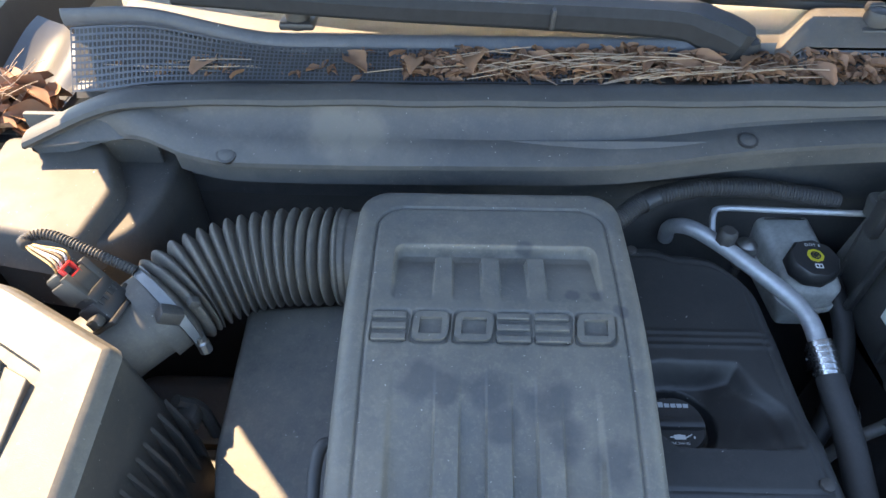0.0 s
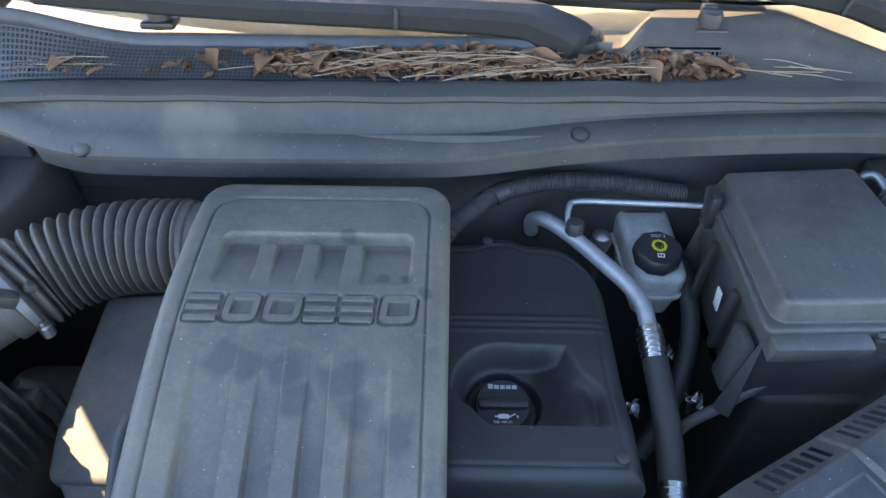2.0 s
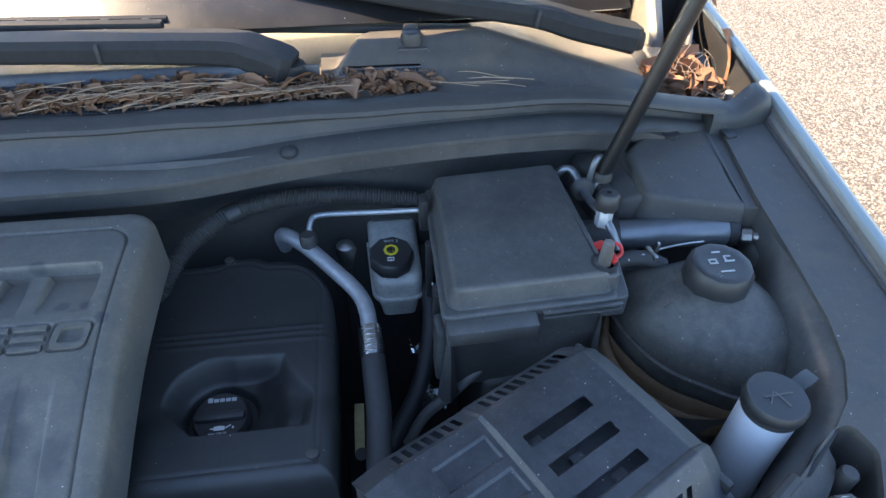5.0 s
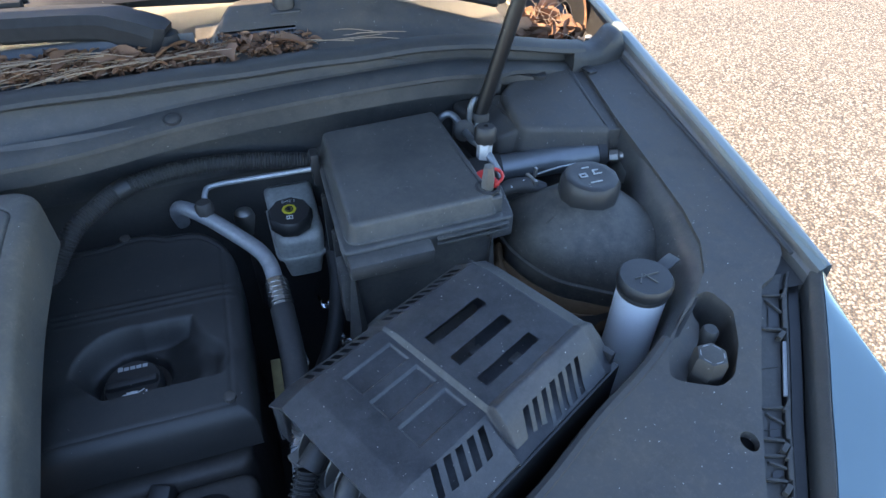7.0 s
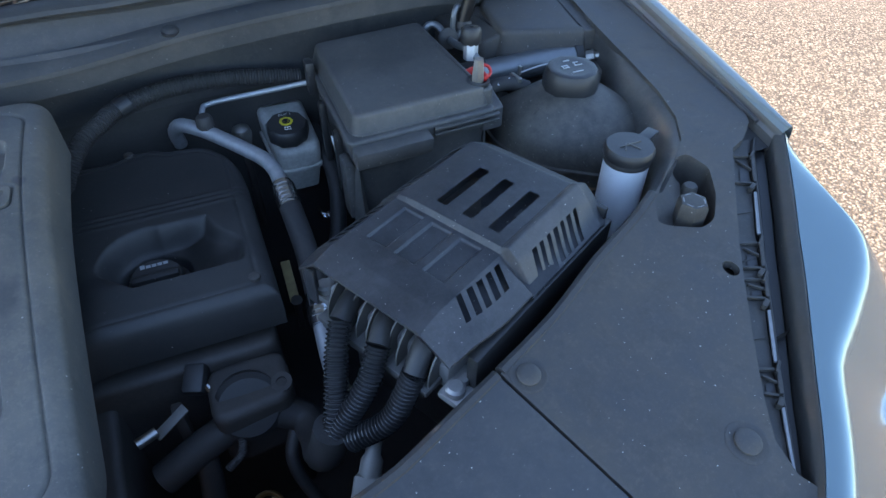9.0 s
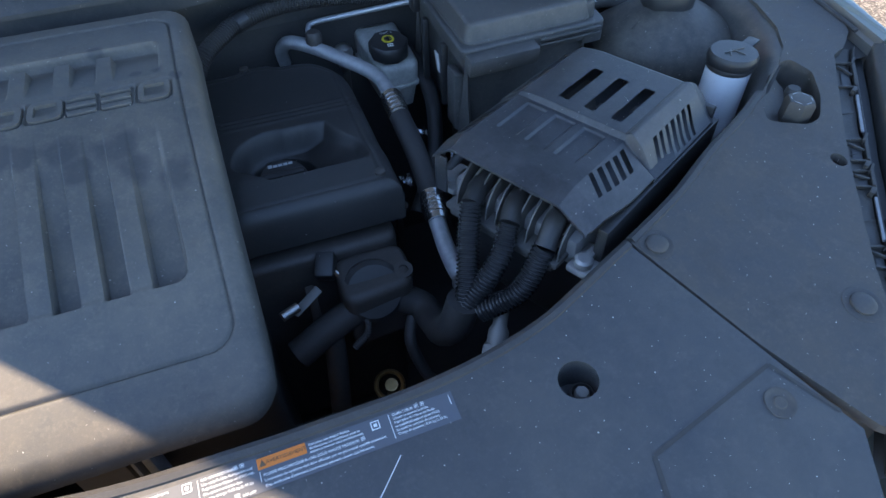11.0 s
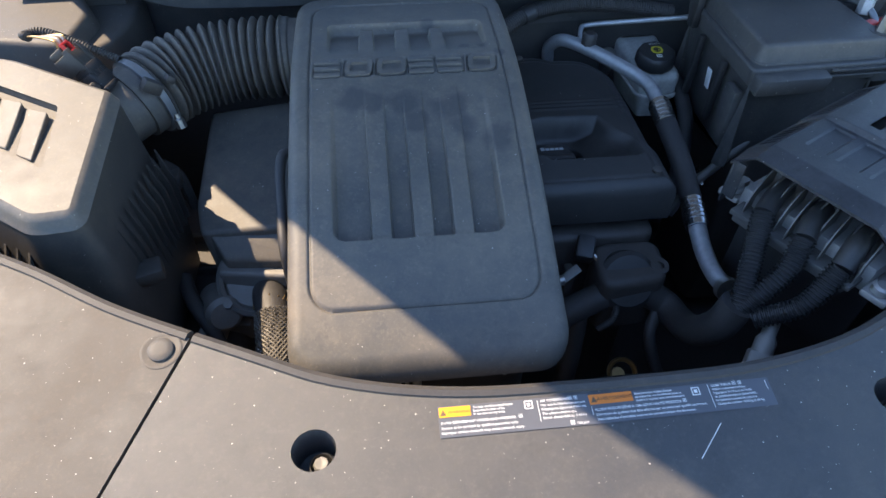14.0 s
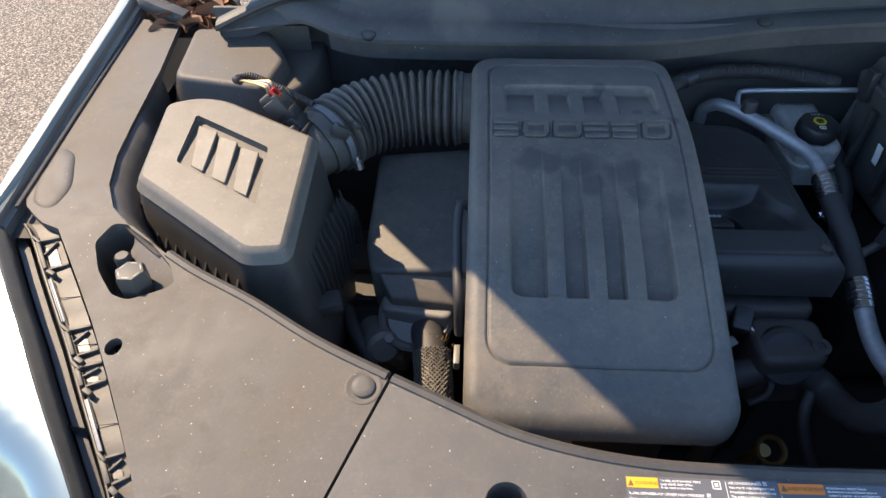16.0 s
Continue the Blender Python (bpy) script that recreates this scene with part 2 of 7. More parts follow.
def from_bm(name, bm, material, smooth=True, angle=40):
    bmesh.ops.recalc_face_normals(bm, faces=bm.faces)
    me = bpy.data.meshes.new(name)
    bm.to_mesh(me)
    bm.free()
    me.materials.append(material)
    if smooth:
        me.shade_smooth()
        me.set_sharp_from_angle(angle=radians(angle))
    return new(name, me)


def single(name, bm, material, at, label, category, group="", kind="", smooth=True, angle=40):
    """A thing of one mesh, its origin at its base."""
    bmesh.ops.translate(bm, vec=-Vector(at), verts=bm.verts)
    ob = from_bm(name, bm, material, smooth, angle)
    ob.location = at
    ORIGIN[ob.name] = Vector(at)
    return tagged(ob, label, category, group, kind)


def join(*bms):
    out = bmesh.new()
    for b in bms:
        me = bpy.data.meshes.new("tmp")
        b.to_mesh(me)
        b.free()
        out.from_mesh(me)
        bpy.data.meshes.remove(me)
    return out


def moved(bm, m):
    bmesh.ops.transform(bm, matrix=m, verts=bm.verts)
    return bm


def box(c, size, bevel=0.002, rot=(0, 0, 0), seg=2):
    bm = bmesh.new()
    bmesh.ops.create_cube(bm, size=1)
    bmesh.ops.scale(bm, vec=size, verts=bm.verts)
    if bevel:
        bmesh.ops.bevel(bm, geom=bm.edges[:], offset=min(bevel, min(size) * 0.45), segments=seg, affect="EDGES", profile=0.5)
    return moved(bm, pose(*c, *rot))


def lathe(profile, m, seg=24):
    """Turns a profile of (radius, height) round the z axis of the pose m."""
    bm = bmesh.new()
    rings = []
    for r, z in profile:
        if r < 1e-5:
            rings.append([bm.verts.new((0, 0, z))])
        else:
            rings.append([bm.verts.new((r * math.cos(6.28318 * i / seg), r * math.sin(6.28318 * i / seg), z)) for i in range(seg)])
    for a, b in zip(rings, rings[1:]):
        for i in range(seg):
            j = (i + 1) % seg
            if len(a) == 1 and len(b) > 1:
                bm.faces.new((a[0], b[i], b[j]))
            elif len(b) == 1 and len(a) > 1:
                bm.faces.new((a[i], a[j], b[0]))
            elif len(a) > 1:
                bm.faces.new((a[i], a[j], b[j], b[i]))
    for r in (rings[0], rings[-1]):
        if len(r) > 2:
            bm.faces.new(r)
    return moved(bm, m)


def axis(a, b):
    """A pose at a whose z axis points to b."""
    return Matrix.Translation(a) @ (Vector(b) - Vector(a)).to_track_quat("Z", "Y").to_matrix().to_4x4()


def spline(pts, n=8):
    """Points along a smooth curve through pts."""
    p = [Vector(q) for q in pts]
    p = [2 * p[0] - p[1], *p, 2 * p[-1] - p[-2]]
    out = []
    for a, b, c, d in zip(p, p[1:], p[2:], p[3:]):
        for i in range(n):
            t = i / n
            out.append(0.5 * (2 * b + (c - a) * t + (2 * a - 5 * b + 4 * c - d) * t * t + (3 * b - 3 * c + d - a) * t ** 3))
    return out + [p[-2]]


def sweep(path, radius, seg=12, flat=1.0):
    """A round bar along path; radius is a number or a function of the length so far and the whole."""
    bm = bmesh.new()
    lens = [0.0]
    for a, b in zip(path, path[1:]):
        lens.append(lens[-1] + (b - a).length)
    up = Vector((0, 0, 1))
    side = None
    rings = []
    for i, p in enumerate(path):
        d = (path[min(i + 1, len(path) - 1)] - path[max(i - 1, 0)]).normalized()
        if side is None:
            side = d.cross(up if abs(d.z) < 0.9 else Vector((1, 0, 0))).normalized()
        side = (side - d * side.dot(d)).normalized()
        top = side.cross(d)
        r = radius(lens[i], lens[-1]) if callable(radius) else radius
        rings.append([bm.verts.new(p + r * (math.cos(6.28318 * k / seg) * side + flat * math.sin(6.28318 * k / seg) * top)) for k in range(seg)])
    for a, b in zip(rings, rings[1:]):
        for k in range(seg):
            bm.faces.new((a[k], a[(k + 1) % seg], b[(k + 1) % seg], b[k]))
    bm.faces.new(rings[0])
    bm.faces.new(rings[-1])
    return bm


def tube(pts, radius, seg=12, n=8):
    return sweep(spline(pts, n), radius, seg)


def bar(pts, width, height, n=8):
    """A flat bar with bevelled edges along a path; width and height: numbers or functions of the share of the way."""
    path = spline(pts, n)
    wf = width if callable(width) else lambda t: width
    hf = height if callable(height) else lambda t: height
    shape = [(-1, -0.7), (-0.86, -1), (0.86, -1), (1, -0.7), (1, 0.35), (0.78, 1), (-0.78, 1), (-1, 0.35)]
    rings = []
    for i, p in enumerate(path):
        d = (path[min(i + 1, len(path) - 1)] - path[max(i - 1, 0)]).normalized()
        side = d.cross(Vector((0, 0, 1))).normalized()
        top = side.cross(d)
        t = i / (len(path) - 1)
        rings.append([p + 0.5 * wf(t) * a * side + 0.5 * hf(t) * b * top for a, b in shape])
    return loft(rings)


def ribbed(pts, r, pitch, depth, seg=14, sharp=1.0):
    """A corrugated tube along pts."""
    path = spline(pts, 60)
    total = sum((b - a).length for a, b in zip(path, path[1:]))
    count = max(int(total / pitch * 8), 8)
    step, out, run, k = total / count, [path[0]], 0.0, 0.0
    for a, b in zip(path, path[1:]):
        d = (b - a).length
        while k + step <= run + d:
            k += step
            out.append(a.lerp(b, (k - run) / d))
        run += d
    return sweep(out, lambda s, whole: r + depth * (0.5 + 0.5 * math.cos(6.28318 * s / pitch)) ** sharp, seg)


def rounded(pts, r, n=5):
    """A polygon's outline with its corners rounded; r is a number or one for each corner."""
    out, k = [], len(pts)
    for i in range(k):
        a, b, c = (Vector(pts[j % k]).to_2d() for j in (i - 1, i, i + 1))
        rr = r[i] if isinstance(r, (list, tuple)) else r
        u, v = (a - b), (c - b)
        d = min(rr, u.length * 0.48, v.length * 0.48)
        if d < 1e-5:
            out.append(b)
            continue
        p, q = b + u.normalized() * d, b + v.normalized() * d
        for j in range(n + 1):
            t = j / n
            out.append((1 - t) ** 2 * p + 2 * t * (1 - t) * b + t * t * q)
    return out


def inset(outline, d):
    """The outline shrunk by d (grown, if negative)."""
    k, out = len(outline), []
    area = sum(a.x * b.y - b.x * a.y for a, b in zip(outline, outline[1:] + outline[:1]))
    sign = 1 if area > 0 else -1
    for i in range(k):
        e = (outline[(i + 1) % k] - outline[i - 1])
        if e.length < 1e-9:
            e = Vector((1, 0))
        e.normalize()
        out.append(outline[i] + sign * d * Vector((-e.y, e.x)))
    return out


def loft(rings, cap_start=True, cap_end=True):
    bm = bmesh.new()
    vs = [[bm.verts.new(p) for p in ring] for ring in rings]
    k = len(vs[0])
    for a, b in zip(vs, vs[1:]):
        for i in range(k):
            bm.faces.new((a[i], a[(i + 1) % k], b[(i + 1) % k], b[i]))
    if cap_start:
        bm.faces.new(vs[0])
    if cap_end:
        bm.faces.new(vs[-1])
    return bm


def block(outline, z0, z1, soft=0.004, taper=0.0, base_soft=0.0):
    """A solid between z0 and z1 over an outline, with a rounded upper edge; z0, z1: numbers or functions of (x, y). taper: how much wider it is below."""
    f0 = z0 if callable(z0) else lambda x, y: z0
    f1 = z1 if callable(z1) else lambda x, y: z1
    rings = [[(p.x, p.y, f0(p.x, p.y)) for p in inset(outline, -taper)]]
    for j in range(5):
        a = radians(90 * j / 4)
        ring = inset(outline, soft * (1 - math.cos(a)))
        rings.append([(p.x, p.y, f1(p.x, p.y) - soft * (1 - math.sin(a))) for p in ring])
    ring = inset(outline, soft + min(0.0025, soft * 0.6))  # keeps the flat top flat under smooth shading
    rings.append([(p.x, p.y, f1(p.x, p.y)) for p in ring])
    return loft(rings)


def field(xs, ys, f, hole=None, skirt=0.0, m=None):
    """A sheet over the grid xs, ys; f(x, y) gives a point or a height. skirt: how far its rim hangs down."""
    bm = bmesh.new()
    grid = []
    for y in ys:
        row = []
        for x in xs:
            z = f(x, y)
            row.append(bm.verts.new(z if isinstance(z, (tuple, Vector)) else (x, y, z)))
        grid.append(row)
    for j in range(len(ys) - 1):
        for i in range(len(xs) - 1):
            if hole and hole((xs[i] + xs[i + 1]) / 2, (ys[j] + ys[j + 1]) / 2):
                continue
            bm.faces.new((grid[j][i], grid[j][i + 1], grid[j + 1][i + 1], grid[j + 1][i]))
    if skirt:
        rim = grid[0][:-1] + [r[-1] for r in grid[:-1]] + grid[-1][:0:-1] + [r[0] for r in grid[:0:-1]]
        low = [bm.verts.new(v.co - Vector((0, 0, skirt))) for v in rim]
        for i in range(len(rim)):
            j = (i + 1) % len(rim)
            bm.faces.new((rim[i], rim[j], low[j], low[i]))
        bm.faces.new(low)
    for v in [v for v in bm.verts if not v.link_faces]:
        bm.verts.remove(v)
    return moved(bm, m) if m else bm


def steps(a, b, n):
    return [a + (b - a) * i / n for i in range(n + 1)]


def smooth01(t):
    t = min(1.0, max(0.0, t))
    return t * t * (3 - 2 * t)


def curve_of(knots):
    """A smooth function through pairs (x, y), flat past its ends."""
    def f(x):
        if x <= knots[0][0]:
            return knots[0][1]
        for i, ((a, p), (b, q)) in enumerate(zip(knots, knots[1:])):
            if x <= b:
                m0 = (q - knots[i - 1][1]) / (b - knots[i - 1][0]) if i else (q - p) / (b - a)
                m1 = (knots[i + 2][1] - p) / (knots[i + 2][0] - a) if i + 2 < len(knots) else (q - p) / (b - a)
                t, h = (x - a) / (b - a), b - a
                return (2 * t ** 3 - 3 * t * t + 1) * p + (t ** 3 - 2 * t * t + t) * h * m0 + (3 * t * t - 2 * t ** 3) * q + (t ** 3 - t * t) * h * m1
        return knots[-1][1]
    return f


def lettering(text, size, m, spacing=1.0, depth=0.0, bold=0.0):
    """Flat or raised writing in the built-in font, its baseline starting at the pose m."""
    cu = bpy.data.curves.new("writing", "FONT")
    cu.body, cu.size, cu.extrude, cu.offset = text, size, depth, bold
    cu.space_character, cu.resolution_u = spacing, 2
    ob = bpy.data.objects.new("writing", cu)
    scene.collection.objects.link(ob)
    me = bpy.data.meshes.new_from_object(ob.evaluated_get(bpy.context.evaluated_depsgraph_get()))
    bpy.data.objects.remove(ob)
    bm = bmesh.new()
    bm.from_mesh(me)
    bpy.data.meshes.remove(me)
    bpy.data.curves.remove(cu)
    return moved(bm, m)

# ---- the car's body round the engine bay ----
CX = 0.18  # the car's middle line


def panel_z(x, y):
    """The upper face of the plastic panels over the radiator and along the fenders."""
    return 1.0415 + 0.158 * y if y < 0.19 else 1.0715 + 0.075 * (y - 0.19)


ground = single("ground", field(steps(-60, 60, 12), steps(-60, 60, 12), lambda x, y: 0.0), GROUND, (0, 0, 0),
                "sunlit tan gravelly asphalt ground", "ground", kind="structure")

car = thing("car_body", (CX, 0.9, 0.0), "silver car body with its hood propped open over the engine bay", "car")


def plate(outline, holes, zf, thick):
    """A sheet with holes over an outline, thick downwards."""
    bm = bmesh.new()
    edges = []
    for loop in [outline, *holes]:
        vs = [bm.verts.new((p.x, p.y, zf(p.x, p.y))) for p in loop]
        edges += [bm.edges.new((a, b)) for a, b in zip(vs, vs[1:] + vs[:1])]
    bmesh.ops.triangle_fill(bm, use_beauty=True, use_dissolve=False, edges=edges)
    if min(p.y for p in outline) < 0.19 < max(p.y for p in outline):  # a clean fold where the panels change slope
        cut = bmesh.ops.bisect_plane(bm, geom=bm.verts[:] + bm.edges[:] + bm.faces[:], plane_co=(0, 0.19, 0), plane_no=(0, 1, 0))
        for v in cut["geom_cut"]:
            if isinstance(v, bmesh.types.BMVert):
                v.co.z = zf(v.co.x, v.co.y)
    top = bm.faces[:]
    out = bmesh.ops.extrude_face_region(bm, geom=top)
    bmesh.ops.translate(bm, vec=(0, 0, -thick), verts=[v for v in out["geom"] if isinstance(v, bmesh.types.BMVert)])
    return bm


def ring2(cx, cy, r, n=24, ry=None):
    return [Vector((cx + r * math.cos(6.28318 * i / n), cy + (ry or r) * math.sin(6.28318 * i / n))) for i in range(n)]


# the outer edge of the panels (u: distance from the middle line) against y, and the fender's line
lamp_inner = curve_of([(-0.26, 0.44), (-0.17, 0.525), (-0.091, 0.570), (0.004, 0.630), (0.0386, 0.653), (0.123, 0.715), (0.183, 0.762), (0.20, 0.79)])
fender_line = curve_of([(0.15, 0.830), (0.28, 0.839), (0.406, 0.848), (0.615, 0.861), (0.875, 0.880), (1.35, 0.90)])


def fender(side):
    """The fender's upper edge, rolled over into the car's flank."""
    ys = steps(0.165, 1.35, 26)
    prof = [(-0.010, -0.008), (-0.0095, -0.003), (-0.007, 0.0), (0.001, 0.001), (0.008, -0.001), (0.014, -0.006), (0.018, -0.016), (0.023, -0.06), (0.032, -0.25), (0.036, -0.60)]
    bm = bmesh.new()
    grid = []
    for y in ys:
        u, z = fender_line(y), 1.064 + 0.105 * y - 0.02 * max(0, y - 0.75)
        k = 0.25 + 0.75 * smooth01((y - 0.15) / 0.14)
        grid.append([bm.verts.new((CX + side * (u + du * k), y, z + dz * k)) for du, dz in prof])
    for a, b in zip(grid, grid[1:]):
        for i in range(len(prof) - 1):
            bm.faces.new((a[i], a[i + 1], b[i + 1], b[i]))
    return bm


def flange(side):
    """The fender's inner flange, folded down to the bay's panel."""
    prof = [(-0.009, -0.007), (-0.0105, -0.006), (-0.0115, -0.008), (-0.0118, -0.010), (-0.012, -0.014), (-0.014, -0.016), (-0.017, -0.017), (-0.019, -0.07)]
    bm = bmesh.new()
    grid = []
    for y in steps(0.165, 0.70, 16):
        u, z = fender_line(y), 1.064 + 0.105 * y - 0.02 * max(0, y - 0.75)
        grid.append([bm.verts.new((CX + side * (u + du), y, z + dz)) for du, dz in prof])
    for a, b in zip(grid, grid[1:]):
        for i in range(len(prof) - 1):
            bm.faces.new((a[i], a[i + 1], b[i + 1], b[i]))
    return bm


for side in (1, -1):
    part("fender", fender(side), PAINT, car)
    part("fender_flange", flange(side), INNER, car, "dusty inner flange of the fender")
    part("fender_tip", field(steps(0.165, 0.30, 8), steps(0, 1, 3), lambda y, w: (CX + side * (fender_line(y) - 0.0100 + 0.0085 * w), y, 1.064 + 0.105 * y - 0.0066 + 0.0050 * w)), PAINT, car)

# the propped-open hood over the bay, hinged behind it
HINGE_Y, HINGE_Z, OPEN = 0.80, 1.307, radians(60)


def hood_point(x, s, lift, back):
    return (x, HINGE_Y - back - s * math.cos(OPEN) + lift * math.sin(OPEN), HINGE_Z + s * math.sin(OPEN) + lift * math.cos(OPEN))


hood_rear = curve_of([(-1.0, 0.0), (-0.62, 0.006), (-0.52, 0.030), (-0.376, 0.070), (-0.26, 0.090), (-0.085, 0.088), (0.05, 0.068), (0.30, 0.060), (0.45, 0.012), (0.6, 0.0)])


def hood_shell(lift):
    return field(steps(-1, 1, 40), steps(0, 1.32, 30),
                 lambda a, b: hood_point(CX + a * (0.861 - 0.15 * b * b - 0.060 * smooth01((0.30 - b) / 0.14)), (1.02 - 0.10 * a * a) * (b + 0.09 * a ** 8 * max(0, 1 - b / 0.3) + hood_rear(a) * max(0, 1 - b / 0.5)), lift + 0.035 * (1 - a * a), 0.072 * a ** 6))


part("hood_skin", hood_shell(0.022), PAINT, car)
part("hood_liner", hood_shell(0.0), BLACK, car, "black underside of the raised hood")


def hinge_side(b, w):
    """The hood's folded side by its hinge, extended out of view to shade the cowl's corner."""
    y = 0.760 + 0.175 * b
    return (0.958 + 0.02 * b - 0.020 * w - 0.02 * w * w, y + 0.035 * w, 1.236 + 0.012 * b + 0.105 * w)


# oversized beyond the visible corner so that it keeps sun off the fender and pocket
hinge_fold = field(steps(0, 2.4, 12), steps(0, 1.9, 8), hinge_side)
bmesh.ops.solidify(hinge_fold, geom=hinge_fold.faces[:], thickness=0.004)
part("hood_hinge_shade", hinge_fold, INNER, car, "folded side of the hood by its hinge, extended out of view to block the sun")

# windshield and roof behind the cowl
wind_lo, wind_hi = (0.770, 1.226), (1.70, 1.72)
part("windshield_band", field(steps(-1, 1, 24), steps(0, 0.10, 4), lambda a, b: (CX + a * (0.695 - 0.14 * b), wind_lo[0] - 0.006 + (wind_hi[0] - wind_lo[0]) * b + 0.10 * a * a * (1 - 0.4 * b),
     wind_lo[1] + 0.004 + (wind_hi[1] - wind_lo[1]) * b - 0.03 * a * a)), ROD, car, "black printed band along the windshield's lower edge")
part("windshield", field(steps(-1, 1, 16), steps(0, 1, 8), lambda a, b: (CX + a * (0.69 - 0.12 * b), wind_lo[0] + (wind_hi[0] - wind_lo[0]) * b + 0.10 * a * a * (1 - 0.4 * b),
     wind_lo[1] + (wind_hi[1] - wind_lo[1]) * b - 0.03 * a * a), skirt=0.006), GLASS, car, "sloping windshield glass").visible_shadow = False
part("roof", field(steps(-1, 1, 12), steps(0, 1, 8), lambda a, b: (CX + a * 0.60, 1.70 + 1.6 * b, 1.72 + 0.03 * math.sin(3.14 * b) - 0.04 * a * a), skirt=0.02), PAINT, car)
part("dashboard", field(steps(-1, 1, 12), steps(0, 1, 6), lambda a, b: (CX + a * 0.66, 0.90 + 0.45 * b + 0.10 * a * a, 1.19 + 0.03 * b), skirt=0.3), BLACK, car)
part("cabin", block(rounded([(CX - 0.7, 1.35), (CX + 0.7, 1.35), (CX + 0.7, 3.6), (CX - 0.7, 3.6)], 0.1), 0.3, 1.1, 0.05), BLACK, car)

# the bay's dark tub
tub = rounded([(-0.50, -0.05), (0.0, -0.06), (0.36, -0.06), (0.86, -0.05), (0.97, 0.2), (0.97, 0.66), (-0.61, 0.66), (-0.61, 0.2)], 0.05)
part("bay_tub", loft([[(p.x, p.y, 1.02) for p in tub], [(p.x, p.y, 0.9) for p in inset(tub, 0.01)], [(p.x, p.y, 0.52) for p in inset(tub, 0.05)]], cap_start=False), DARK, car)
part("front_beam", box((CX, -0.13, 0.78), (1.3, 0.10, 0.36), 0.02), DARK, car)
part("bumper", field(steps(-1, 1, 24), steps(0, 1, 8), lambda a, b: (CX + a * 0.86, -0.30 - 0.14 * b + 0.52 * a * a - (0.07 * math.sin(3.14 * b)), 0.99 - 0.55 * b)), PAINT, car)

# ---- plastic panels over the radiator and along the fenders ----
lip_u = curve_of([(0, -0.075), (0.13, -0.071), (0.23, -0.052), (0.307, -0.020), (0.353, 0.0), (0.43, 0.036), (0.504, 0.079), (0.575, 0.115), (0.616, 0.140)])


def lip(u):
    return Vector((CX + u, lip_u(abs(u))))


SEAM = (0.353, 0.405)  # where the seams start on the lip, and where they run out in front


def centre_panel():
    us = steps(-SEAM[0] + 0.0015, SEAM[0] - 0.0015, 28)
    line = [lip(u) for u in us] + [Vector((CX + SEAM[1] - 0.0015, -0.130)), Vector((CX + 0.44, -0.22)), Vector((CX + 0.40, -0.30)), Vector((CX - 0.40, -0.30)), Vector((CX - 0.44, -0.22)), Vector((CX - SEAM[1] + 0.0015, -0.130))]
    holes = [ring2(CX - 0.2455, -0.106, 0.0178, ry=0.0165), ring2(CX + 0.2405, -0.106, 0.0178, ry=0.0165)]
    return plate(line, holes, panel_z, 0.012)


def bumper_hole(side):
    pts = [(0.592, 0.100), (0.603, 0.092), (0.635, 0.078), (0.655, 0.084), (0.681, 0.114), (0.700, 0.152), (0.689, 0.180), (0.668, 0.178), (0.644, 0.161), (0.604, 0.123)]
    return rounded([(CX + side * u, y) for u, y in pts], 0.007, 3)


def bumper_ramp(side):
    """The sloped ledge beside the hood bumper."""
    pts = [(0.590, 0.100), (0.602, 0.091), (0.623, 0.107), (0.641, 0.125), (0.657, 0.141), (0.667, 0.156), (0.665, 0.166), (0.669, 0.180), (0.644, 0.164), (0.602, 0.125)]
    return rounded([(CX + side * u, y) for u, y in pts], 0.004, 3)


def ramp_z(x, y):
    away = ((abs(x - CX) - 0.605) * 0.729 - (y - 0.094) * 0.685)  # from the ledge's brink, inwards negative
    return panel_z(0, y) - 0.004 - 0.013 * smooth01((away + 0.026) / 0.026)


def side_panel(side):
    us = steps(SEAM[0] + 0.0015, 0.616, 14)
    line = [lip(side * u) for u in us]
    back = [(0.665, 0.172), (0.700, 0.205), (0.722, 0.245), (0.735, 0.300), (0.742, 0.370), (0.752, 0.500), (0.770, 0.640)]
    out = [(0.842, 0.660), (0.834, 0.500), (0.822, 0.330), (0.820, 0.252), (0.815, 0.224), (0.804, 0.204), (0.788, 0.190), (0.772, 0.178)]
    front = [(lamp_inner(y), y) for y in (0.17, 0.135, 0.10, 0.05, 0.0, -0.05, -0.10, -0.135)]
    end = [(0.545, -0.165), (0.56, -0.19), (0.50, -0.26), (0.455, -0.222), (SEAM[1] + 0.0015, -0.130)]
    line += [Vector((CX + side * u, y)) for u, y in back + out + front + end]
    hole = ring2(CX + side * 0.629, 0.024, 0.0085, 16, 0.0095)
    return plate(line, [bumper_hole(side), hole], panel_z, 0.010)


def push_pin(x, y, r=0.013):
    z = panel_z(x, y)
    m = Matrix.Translation((x, y, z)) @ pose(0, 0, 0, 9, 0, 0)
    pin = thing("push_pin", (x, y, z), "round dusty black plastic push pin in the panel", "fastener", "push pins of the panels")
    part("washer", lathe([(r * 1.36, -0.002), (r * 1.36, 0.0004), (r * 1.28, 0.0008), (r * 1.15, 0.0003), (0, 0.0003)], m), PANEL, pin)
    part("head", lathe([(r * 0.84, 0.0), (r * 0.84, 0.0024), (r * 0.74, 0.0034), (r * 0.4, 0.0038), (0, 0.0039)], m), PANEL, pin)


